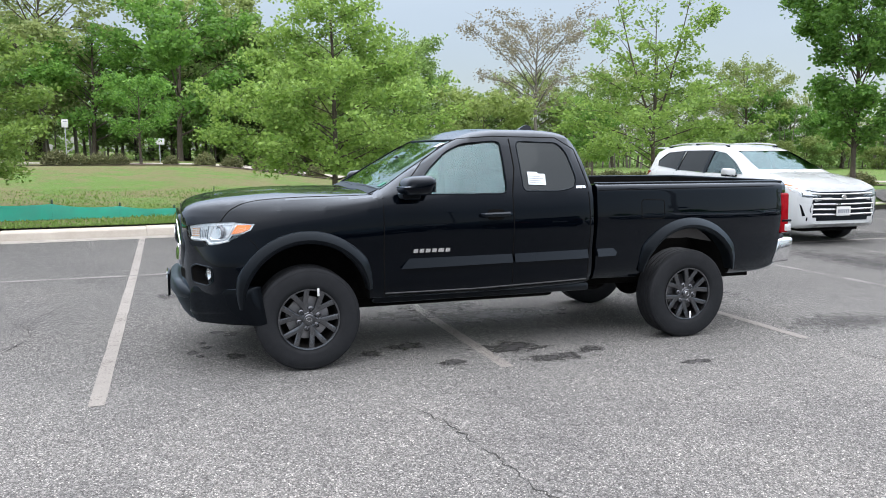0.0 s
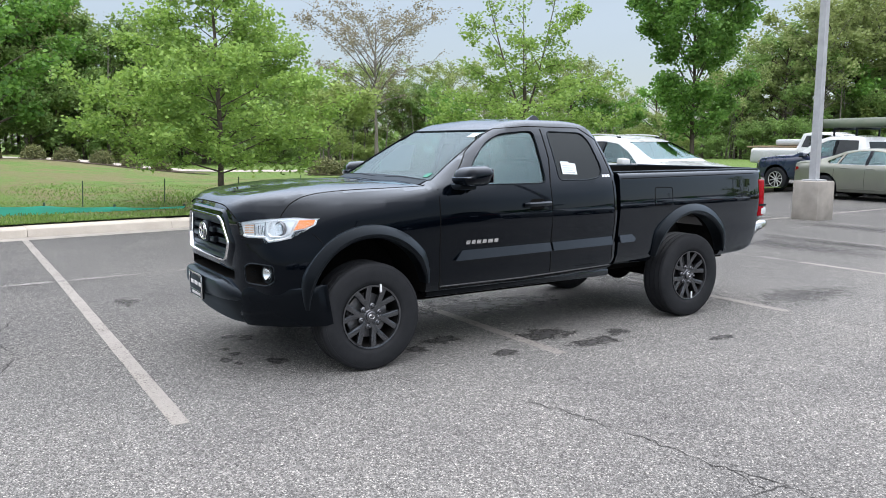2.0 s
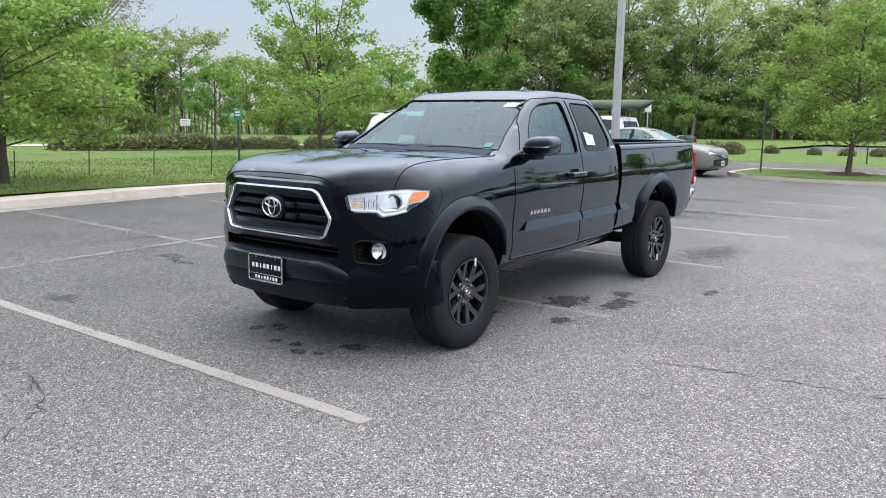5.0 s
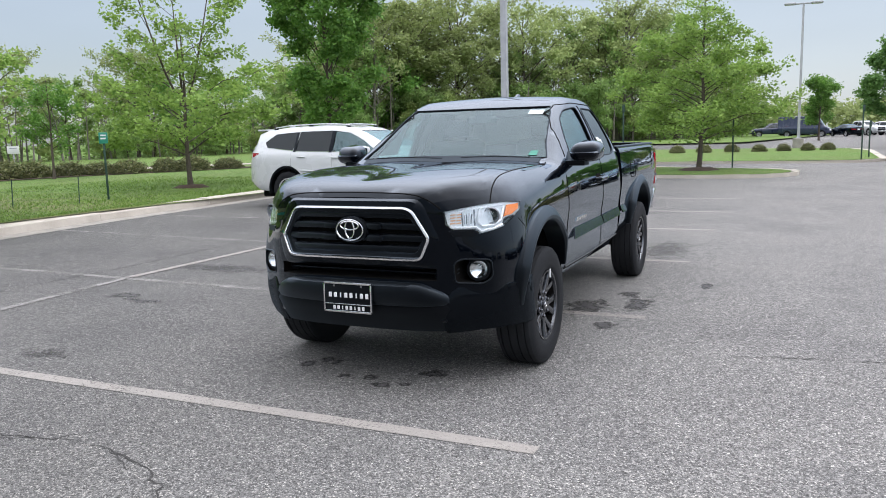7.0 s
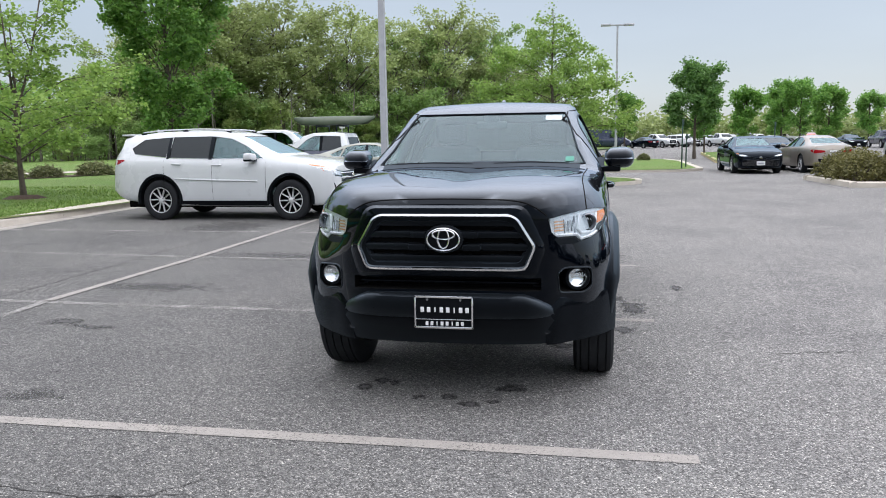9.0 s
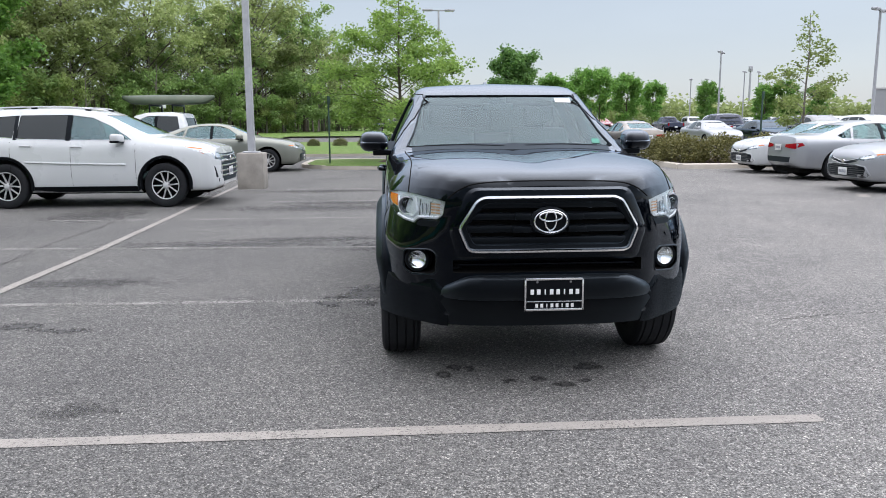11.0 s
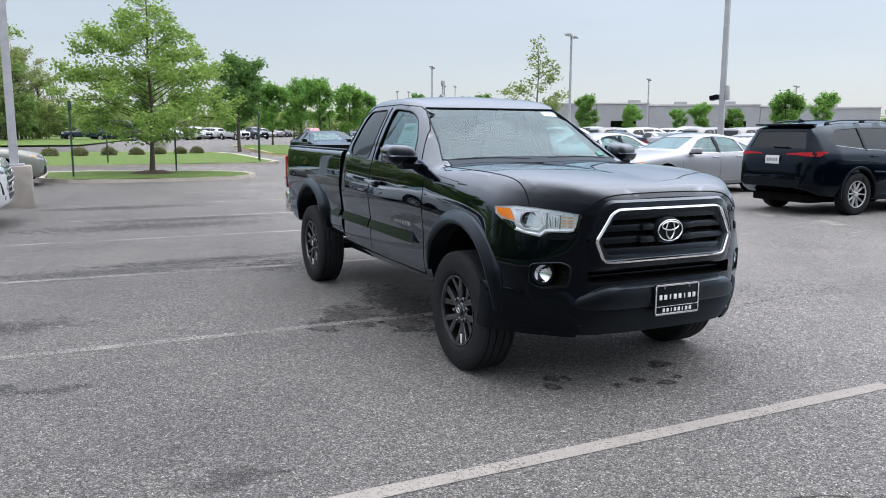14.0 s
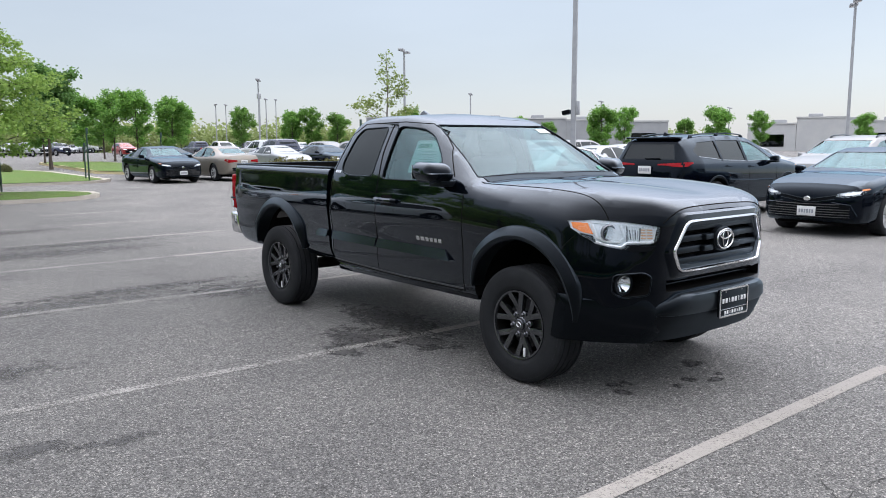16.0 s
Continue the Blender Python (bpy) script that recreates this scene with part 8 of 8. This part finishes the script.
    # lamps and grille, laid on the nose
    lz = hi + (0.03 if style == "sedan" else 0.06)
    for s in (-1, 1):
        if style == "sedan":
            hl = [(s * 0.44, lz - 0.035), (s * 0.47, lz + 0.015), (s * 0.62, lz + 0.055), (s * wf(x0 + 0.36) * 0.955, lz + 0.105), (s * wf(x0 + 0.42) * 0.965, lz + 0.085), (s * wf(x0 + 0.28) * 0.95, lz + 0.005), (s * 0.62, lz - 0.045)]
        elif style == "suv":
            hl = [(s * 0.47, lz - 0.055), (s * 0.47, lz + 0.025), (s * 0.70, lz + 0.065), (s * wf(x0 + 0.44) * 0.965, lz + 0.10), (s * wf(x0 + 0.40) * 0.965, lz + 0.045), (s * wf(x0 + 0.2) * 0.93, lz - 0.05), (s * 0.62, lz - 0.075)]
        else:
            hl = [(s * 0.56, lz - 0.10), (s * 0.56, lz + 0.10), (s * 0.80, lz + 0.10), (s * 0.87, lz + 0.06), (s * 0.85, lz - 0.10)]
        lamp = part("headlamp", drape(hl, "x", hull_tree, -1, 0.06, 0.012, 0.005), "lamp_glass" if detail else "silver_cup", car)
        if detail:
            ym, zm_ = sum(p[0] for p in hl) / len(hl), sum(p[1] for p in hl) / len(hl)
            part("lamp_housing", drape([(ym + (y - ym) * 0.985, zm_ + (z - zm_) * 0.96) for y, z in hl], "x", hull_tree, -1, 0.07, 0.002, 0.004), "grille_grey", lamp)
            part("lamp_core", drape([(ym + (y - ym) * 0.72, zm_ + (z - zm_) * 0.50) for y, z in hl], "x", hull_tree, -1, 0.07, 0.008, 0.003), "lamp_chrome", lamp)
            k0, k1 = (3, 4) if style != "pickup" else (2, 3)
            part("corner_lens", drape([hl[k0], hl[k1], (hl[k1][0] * 0.93, hl[k1][1] - 0.02), (hl[k0][0] * 0.93, hl[k0][1] - 0.015)], "x", hull_tree, -1, 0.07, 0.0095, 0.003), "amber", lamp)
        zr = T("belt", x1) - (0.13 if style == "sedan" else 0.02)
        if style == "pickup":
            tl = [(s * 0.74, 0.80), (s * 0.74, 1.12), (s * 0.90, 1.12), (s * 0.90, 0.80)]
        else:
            tl = [(s * wf(x1) * 0.52, zr - 0.02), (s * wf(x1) * 0.55, zr + 0.045), (s * wf(x1 - 0.25) * 0.96, zr + 0.085), (s * wf(x1 - 0.30) * 0.975, zr + 0.03), (s * wf(x1 - 0.12) * 0.95, zr - 0.06)]
        if style == "suv":
            tl = [(s * 0.27, zr - 0.045), (s * 0.28, zr - 0.020), (s * 0.60, zr + 0.000), (s * 0.80, zr + 0.012), (s * 0.80, zr - 0.070), (s * 0.62, zr - 0.062), (s * 0.48, zr - 0.045)]
        part("tail_lamp", drape(tl, "x", hull_tree, 1, 0.05, 0.014, 0.012), "red_lens", car)
        # mirror
        zc = T("belt", st["cowl"]) + 0.11
        bm = bmesh.new()
        xm = st["cowl"] + (0.47 if style == "suv" else 0.32)
        add_box(bm, xm, xm + 0.16, min(s * (wf(0) - 0.02), s * (wf(0) + 0.17)), max(s * (wf(0) - 0.02), s * (wf(0) + 0.17)), zc - 0.06, zc + 0.07, 0.035, 3)
        for v in bm.verts:
            v.co.x += 0.3 * (abs(v.co.y) - wf(0))
            v.co.z -= 0.25 * max(0.0, wf(0) + 0.06 - abs(v.co.y))
        mr = part("door_mirror", bm, paint, car)
        if detail:
            part("mirror_shell", box(xm + 0.015, xm + 0.18, min(s * (wf(0) - 0.01), s * (wf(0) + 0.165)), max(s * (wf(0) - 0.01), s * (wf(0) + 0.165)), zc - 0.082, zc - 0.035, 0.018, m=Matrix.Translation((0.03, 0, 0))), "black", mr)
        if detail:
            part("mirror_foot", box(xm + 0.02, xm + 0.12, min(s * (wf(0) * 0.91), s * (wf(0) + 0.04)), max(s * (wf(0) * 0.91), s * (wf(0) + 0.04)), zc - 0.085, zc - 0.045, 0.008), "black", mr)
        if detail:
            for xh in (st["windows"][0][-1][0] - 0.22, st["windows"][1][-1][0] - 0.28):
                zh = T("belt", xh) - 0.075
                h = drape_line(fine([(xh, zh), (xh + 0.2, zh + 0.004)], 0.05), "y", hull_tree, s, 0.014, 0.02)
                part("door_handle", h, paint, car)
            for xl in (dx0, dx1, dx2):
                part("shut_line", drape_line(fine([(xl, T("belt", xl) - 0.01), (xl + 0.01, 0.55), (xl, T("low", xl) + 0.12)], 0.1), "y", hull_tree, s, 0.004, -0.001), "dark_hole", car)
            part("side_sill", drape([(-ha + st["arch"] + 0.03, T("low", 0) + 0.02), (-ha + st["arch"] + 0.03, T("low", 0) + 0.11), (ha - st["arch"] - 0.03, T("low", 0) + 0.11), (ha - st["arch"] - 0.03, T("low", 0) + 0.02)], "y", hull_tree, s, 0.3, 0.010, 0.015), clad or paint, car)
            for wpoly in st["windows"]:
                part("window_trim", drape_line(fine([wpoly[-1], wpoly[0]], 0.1), "y", hull_tree, s, 0.007, 0.002), "chrome" if style != "pickup" else "black", car)
            for (wa, wb_) in zip(st["windows"], st["windows"][1:]):
                za, zc_ = T("belt", wa[-1][0]) + 0.02, min(max(p[1] for p in wa), max(p[1] for p in wb_)) - 0.01
                xa = max(p[0] for p in wa)
                xb = min(p[0] for p in wb_)
                part("pillar_trim", drape([(xa - 0.012, za), (xa - 0.012, zc_ + 0.012), (xb + 0.012, zc_ + 0.012), (xb + 0.012, za)], "y", hull_tree, s, 0.1, 0.003, 0.004), "black", car)
            if style == "suv":
                part("door_moulding", drape_line(fine([(-0.72, 0.735), (0.2, 0.755), (1.02, 0.785)], 0.1), "y", hull_tree, s, 0.016, 0.004), paint, car)
                part("bumper_vent", drape([(s * wf(x0 + 0.15) * 0.86, 0.50), (s * wf(x0 + 0.15) * 0.93, 0.66), (s * wf(x0 + 0.2) * 0.95, 0.70), (s * wf(x0 + 0.2) * 0.94, 0.64), (s * wf(x0 + 0.15) * 0.91, 0.49)], "x", hull_tree, -1, 0.08, 0.004, 0.006), "black", car)
            if clad:
                for x in (-ha, ha):
                    bm = bmesh.new()
                    rings = []
                    for k in range(25):
                        an = radians(-12 + 204 * k / 24)
                        rings.append([bm.verts.new((x - r * math.cos(an), s * y, R + 0.02 + r * math.sin(an))) for r, y in ((st["arch"] - 0.008, 0.80), (st["arch"] - 0.008, wf(x) + 0.004), (st["arch"] + 0.03, wf(x) + 0.008), (st["arch"] + 0.045, wf(x) - 0.005), (st["arch"] + 0.03, 0.80))])
                    for p, q in zip(rings, rings[1:]):
                        for k in range(5):
                            bm.faces.new((p[k], p[(k + 1) % 5], q[(k + 1) % 5], q[k]))
                    bmesh.ops.recalc_face_normals(bm, faces=bm.faces[:])
                    part("arch_trim", bm, clad, car)
    gw = wf(x0 + 0.03)
    if style == "sedan":
        g2 = wf(x0 + 0.14) * 0.93
        gz0, gz1 = 0.31, 0.55
        gpoly = [(-g2 * 0.93, gz0), (-g2, gz0 + 0.05), (-g2 * 0.90, gz1 - 0.03), (-g2 * 0.55, gz1), (g2 * 0.55, gz1), (g2 * 0.90, gz1 - 0.03), (g2, gz0 + 0.05), (g2 * 0.93, gz0)]
        vee = drape([(-0.46, hi + 0.015), (-0.12, hi - 0.045), (0, hi - 0.06), (0.12, hi - 0.045), (0.46, hi + 0.015), (0.44, hi - 0.03), (0.10, hi - 0.095), (-0.10, hi - 0.095), (-0.44, hi - 0.03)], "x", hull_tree, -1, 0.08, 0.004, 0.006)
        part("upper_grille", vee, "black", car)
        if detail:
            for zo in (0.022, -0.036):
                part("grille_trim", drape_line(fine([(-0.45, hi + zo), (-0.12, hi - 0.06 + zo), (0.12, hi - 0.06 + zo), (0.45, hi + zo)], 0.06), "x", hull_tree, -1, 0.005, 0.008), "chrome" if paint != "paint_ink" else "flare_black", car)
            for s in (-1, 1):
                part("bumper_blade", drape_line(fine([(s * g2 * 0.55, gz1 + 0.012), (s * g2 * 0.93, gz1 - 0.02), (s * g2 * 1.03, gz0 + 0.05), (s * g2 * 0.95, gz0 - 0.015)], 0.05), "x", hull_tree, -1, 0.012, 0.004), paint, car)
    elif style == "suv":
        g2, gz0, gz1 = gw * 0.9, 0.47, hi + 0.09
        gpoly = [(-g2 * 0.92, gz0), (-g2, gz0 + 0.12), (-g2 * 0.86, gz1), (g2 * 0.86, gz1), (g2, gz0 + 0.12), (g2 * 0.92, gz0)]
    else:
        g2, gz0, gz1 = gw * 0.86, 0.62, hi + 0.15
        gpoly = [(-g2, gz0), (-g2 * 0.92, gz1), (g2 * 0.92, gz1), (g2, gz0)]
    grille = part("grille", drape(gpoly, "x", hull_tree, -1, 0.08, 0.004, 0.008), "black", car)
    bars = {"suv": 5, "sedan": 6, "pickup": 3, "van": 3}[style]
    for k in range(bars if detail else 0):
        z = gz0 + (gz1 - gz0) * (k + 0.6) / bars
        ww = g2 * (0.93 if style != "sedan" or k < 4 else 0.72)
        bright = nose == "chrome" or style == "pickup"
        part("grille_bar", drape_line(fine([(-ww, z), (0, z - 0.01), (ww, z)], 0.06), "x", hull_tree, -1, 0.016 if nose == "chrome" else 0.006, 0.012), "chrome" if bright else "grille_grey", grille)
    if detail:
        part("emblem", lathe([(0, 0.01), (0.05, 0.01), (0.058, 0.0), (0, 0)], pose(x0 - 0.026, 0, hi - (0.045 if style == "sedan" else 0.0), 0, -90, 0) @ Matrix.Diagonal((0.7, 1, 1, 1)), 20), "chrome", car)
    lower = part("lower_bumper", drape([(-gw * 0.95, T("low", x0 + 0.1) + 0.10), (-gw * 0.95, T("low", x0 + 0.1) + 0.16), (gw * 0.95, T("low", x0 + 0.1) + 0.16), (gw * 0.95, T("low", x0 + 0.1) + 0.10)], "x", hull_tree, -1, 0.2, 0.008, 0.01), clad or "black", car)
    rw = wf(x1 - 0.06)
    part("rear_diffuser", drape([(-rw * 0.8, T("low", x1) + 0.01), (-rw * 0.85, T("low", x1) + 0.14), (rw * 0.85, T("low", x1) + 0.14), (rw * 0.8, T("low", x1) + 0.01)], "x", hull_tree, 1, 0.2, 0.006, 0.01), "black", car)
    for fx_, dr, z in (((x0 - 0.016, -1, (gz0 + 0.10) if style != "pickup" else 0.55),) if plate_front else ()) + ((x1 + 0.012, 1, T("belt", x1) - (0.16 if style != "pickup" else 0.45)),):
        hit = hull_tree.ray_cast(Vector((fx_ + dr * 2, 0, z)), Vector((-dr, 0, 0)))[0]
        px = (hit.x if hit else fx_) + dr * 0.02
        pl = part("number_plate", box(min(px, px + dr * 0.012), max(px, px + dr * 0.012), -0.152, 0.152, z - 0.076, z + 0.076, 0.003), "sign_white", car)
        for k in range(6 if detail else 0):
            part("plate_mark", box(min(px + dr * 0.012, px + dr * 0.015), max(px + dr * 0.012, px + dr * 0.015), -0.12 + 0.042 * k, -0.09 + 0.042 * k, z - 0.03, z + 0.03), "ink", pl)
    if detail:
        for s in (-1, 1):
            for xr in ((-0.05, 0.95) if style != "pickup" else (-0.1,)):
                zs = T("belt", 0)
                seat = part("seat", box(xr - 0.25, xr + 0.3, s * 0.36 - 0.24, s * 0.36 + 0.24, 0.5, 0.72, 0.05), "seat", car)
                part("backrest", box(xr + 0.22, xr + 0.36, s * 0.36 - 0.24, s * 0.36 + 0.24, 0.65, zs + 0.10, 0.05), "seat", seat)
                part("headrest", box(xr + 0.26, xr + 0.35, s * 0.36 - 0.12, s * 0.36 + 0.12, zs + 0.11, zs + 0.25, 0.03), "seat", seat)
        part("dashboard", box(st["cowl"] + 0.22, st["cowl"] + 0.55, -0.7, 0.7, 0.7, T("belt", 0) + 0.01, 0.05), "dash", car)
        if style == "suv":
            part("rear_spoiler", box(x1 - 0.42, x1 - 0.16, -0.58, 0.58, 1.60, 1.635, 0.012), paint, car)
            for s in (-1, 1):
                part("tail_lamp", drape([(2.16, 1.135), (2.22, 1.150), (2.43, 1.145), (2.43, 1.060), (2.34, 1.062)], "y", hull_tree, s, 0.05, 0.004, 0.008), "red_lens", car)
                rail = drape_line(fine([(-0.02, s * 0.575), (0.7, s * 0.575), (1.9, s * 0.56)], 0.12), "z", hull_tree, s, 0.013, 0.035)
                part("roof_rail", rail, "alloy" if paint == "paint_white" else "flare_black", car)
                for xf in (0.0, 0.95, 1.88):
                    part("rail_foot", drape_line([(xf - 0.05, s * 0.57), (xf + 0.05, s * 0.57)], "z", hull_tree, s, 0.018, 0.014), "black", car)
                lamp_side = part("headlamp", drape([(-2.21, 0.905), (-2.06, 0.925), (-1.86, 0.985), (-1.74, 1.035), (-1.84, 1.045), (-2.06, 1.010), (-2.20, 0.975)], "y", hull_tree, s, 0.05, 0.006, 0.006), "lamp_glass", car, "clear headlamp wrapped onto the wing")
                part("lamp_housing", drape([(-2.20, 0.912), (-2.06, 0.932), (-1.87, 0.990), (-1.77, 1.034), (-1.85, 1.039), (-2.06, 1.003), (-2.19, 0.968)], "y", hull_tree, s, 0.05, 0.002, 0.003), "silver_cup", lamp_side)
                part("corner_lens", drape([(-2.10, 0.990), (-1.86, 1.028), (-1.76, 1.036), (-1.84, 1.010), (-2.04, 0.985)], "y", hull_tree, s, 0.05, 0.005, 0.002), "amber", lamp_side)
            part("roof_fin", prism([(1.75, 1.67), (1.93, 1.65), (1.90, 1.73)], "y", -0.02, 0.02), paint, car)
            part("rear_wiper", box(x1 - 0.10, x1 - 0.075, -0.05, 0.30, 1.205, 1.222), "black", car)
    return car


N, S_, W_ = -90, 90, 0   # turns that point the nose to +y, -y and -x
build_car("white mid-size family SUV with black lower trim parked in a bay", "SUV", pose(8.30, 6.18, 0, 0, 0, S_) @ Matrix.Diagonal((0.97, 1, 1.028, 1)), "suv", "paint_white", clad="black", nose="chrome", name="suv")
build_car("dark blue-black SUV parked nose in beside a silver sedan", "SUV", pose(4.40, -11.15, 0, 0, 0, S_), "suv", "paint_ink", clad="black", nose="chrome", name="suv")
build_car("black sedan parked facing the aisle", "sedan", pose(0.98, -10.72, 0, 0, 0, N), "sedan", "paint_ink", name="sedan")
build_car("silver sedan parked facing the aisle", "sedan", pose(9.05, -10.9, 0, 0, 0, N), "sedan", "paint_silver", tint="glass", name="sedan")
build_car("pale silver compact sedan parked nose in", "sedan", pose(12.4, -11.2, 0, 0, 0, S_) @ Matrix.Diagonal((0.95, 0.97, 1, 1)), "sedan", "paint_silver", tint="glass", name="sedan")
build_car("white compact sedan parked facing the aisle", "sedan", pose(14.9, -11.2, 0, 0, 0, N) @ Matrix.Diagonal((0.95, 0.97, 1, 1)), "sedan", "paint_white", tint="glass", name="sedan")
build_car("sage green older sedan parked in a bay", "sedan", pose(17.85, 5.95, 0, 0, 0, S_), "sedan", "paint_sage", tint="glass", nose="plain", name="sedan")
build_car("black sedan with tinted windows in the far bays", "sedan", pose(27.2, -7.05, 0, 0, 0, 1), "sedan", "paint_ink", name="sedan")
build_car("gold compact sedan parked nose in at the far bays", "sedan", pose(27.2, -9.5, 0, 0, 0, 184) @ Matrix.Diagonal((0.93, 0.96, 1, 1)), "sedan", "paint_gold", tint="glass", name="sedan")
blue = build_car("dark blue pickup truck with a white roof carrying a canoe", "pickup truck", pose(19.95, 8.5, 0, 0, 0, N), "pickup", "paint_navy", name="pickup_truck", nose="plain", roof_paint="paint_white")
build_car("white pickup truck with a load of timber", "pickup truck", pose(25.9, 12.5, 0.22, 0, 0, S_ + 6), "pickup", "paint_white", name="pickup_truck", nose="plain")
build_car("dark grey SUV parked in the second row", "SUV", pose(3.9, -16.8, 0, 0, 0, N), "suv", "paint_grey", clad="black", name="suv")

canoe = thing("canoe", "dull green canoe strapped upside down on a roof", "canoe", pose(19.95, 8.15, 2.05, 0, 0, 86) @ Matrix.Diagonal((0.62, 1, 1, 1)))
bm = loft([(-2.45, [(0, 0.18), (0.01, 0.20), (0.02, 0.22), (0.02, 0.25), (0.01, 0.28), (0, 0.30)]), (-1.9, [(0, 0.02), (0.14, 0.02), (0.19, 0.05), (0.18, 0.16), (0.10, 0.26), (0, 0.30)]), (-0.8, [(0, 0.0), (0.36, 0.0), (0.40, 0.03), (0.39, 0.15), (0.24, 0.27), (0, 0.31)]), (0.8, [(0, 0.0), (0.36, 0.0), (0.40, 0.03), (0.39, 0.15), (0.24, 0.27), (0, 0.31)]), (1.9, [(0, 0.02), (0.14, 0.02), (0.19, 0.05), (0.18, 0.16), (0.10, 0.26), (0, 0.30)]), (2.45, [(0, 0.18), (0.01, 0.20), (0.02, 0.22), (0.02, 0.25), (0.01, 0.28), (0, 0.30)])], 0.2, 3)
part("hull", bm, "canoe", canoe)
for x in (-0.5, 0.7):
    part("roof_bar", box(x - 0.02, x + 0.02, -0.6, 0.6, -0.06, 0.0, 0.005), "black", canoe)
    for s in (-1, 1):
        part("bar_foot", box(x - 0.03, x + 0.03, s * 0.56 - 0.03, s * 0.56 + 0.03, -0.28, -0.06, 0.005), "black", canoe)
load = thing("timber_load", "raw timber boards stacked over a truck bed", "timber", pose(26.1, 14.3, 1.40, 0, 0, S_ + 6))
for k in range(7):
    part("board", box(-1.6 + 0.1 * (k % 3), 1.9 - 0.15 * (k % 2), -0.55 + 0.17 * k, -0.42 + 0.17 * k, 0.02 * (k % 2), 0.06 + 0.02 * (k % 2), 0.005), "timber", load)
part("wrapped_pack", box(-0.9, 0.7, -0.5, 0.5, 0.08, 0.34, 0.10), "paint_white", load, "white wrapped pack")
part("pack_rest", box(-0.8, 0.6, -0.45, 0.45, -0.22, 0.0, 0.02), "timber", load)

build_car("black sedan parked nose in behind a gold sedan", "sedan", pose(31.9, -8.7, 0, 0, 0, 186), "sedan", "paint_ink", name="sedan")
build_car("dark blue high-roofed van at the edge of the far lot", "van", pose(100.2, -3.0, 0, 0, 0, S_ - 8), "van", "paint_navy", "steel", "alloy", False, name="van")

# far rows: a few kinds, repeated
kinds = [build_car("silver sedan in the far rows", "sedan", pose(34, -16, 0, 0, 0, 0), "sedan", "paint_silver", "steel", "alloy", False, "cars in the far rows", name="sedan"),
         build_car("dark sedan in the far rows", "sedan", pose(34, -19, 0, 0, 0, 0), "sedan", "paint_ink", "steel", "alloy", False, "cars in the far rows", name="sedan"),
         build_car("grey SUV in the far rows", "SUV", pose(34, -22, 0, 0, 0, 0), "suv", "paint_grey", "steel", "alloy", False, "cars in the far rows", name="suv"),
         build_car("white SUV in the far rows", "SUV", pose(34, -25, 0, 0, 0, 0), "suv", "paint_white", "steel", "alloy", False, "cars in the far rows", name="suv"),
         build_car("red SUV in the far rows", "SUV", pose(96, -27, 0, 0, 0, 0), "suv", "paint_red", "steel", "alloy", False, "cars in the far rows", name="suv"),
         build_car("white pickup truck in the far rows", "pickup truck", pose(103.5, -18, 0, 0, 0, 20), "pickup", "paint_white", "steel", "alloy", False, "cars in the far rows", name="pickup_truck"),
         build_car("dark blue pickup truck in the far rows", "pickup truck", pose(109.5, -22, 0, 0, 0, 20), "pickup", "paint_navy", "steel", "alloy", False, "cars in the far rows", name="pickup_truck")]
rnd = random.Random(9)
spots = []
for x, ys, turn in ((34, (-28, -31, -34, -37), 0), (39.5, range(-40, -17, 3), 180), (50, range(-44, -21, 3), 0), (55.5, range(-47, -24, 3), 180), (66, range(-52, -42, 3), 0), (80, range(-60, -26, 3), 0), (86, range(-60, -30, 3), 180), (104, range(-74, -40, 4), 0)):
    for y in ys:
        spots.append((x + rnd.uniform(-0.3, 0.3), y + rnd.uniform(-0.2, 0.2), turn))
for k in range(14):
    spots.append((98.7 + 3.3 * k, -7.4 - 2.1 * k, 28 + 12 * (k % 3)))
for x, y, k in ((104.0, 0.8, 6), (104.5, -2.2, 1)):
    copy_thing(kinds[k], pose(x, y, 0, 0, 0, -80))
for x in (14.5, 17.5, 20.5, 23.5, 26.5, 29.5):
    spots.append((x + 8, -31.5, 90))
for x, y in ((7.2, -16.6), (12.7, -17.0), (15.6, -16.8)):
    copy_thing(kinds[0 if x < 14 else 1], pose(x, y, 0, 0, 0, -90))
for x, y in ((-2.2, -16.8), (-5.2, -16.9), (-5.2, -10.9), (-8.3, -11.0)):
    spots.append((x, y, 90 if rnd.random() < 0.5 else -90))
for x, y, a in spots:
    k = rnd.choices(range(7), weights=(4, 4, 3, 4, 0.8, 1.5, 1))[0]
    copy_thing(kinds[k], pose(x, y, 0, 0, 0, a + (180 if rnd.random() < 0.3 and abs(a) != 90 else 0) + rnd.uniform(-2, 2)))
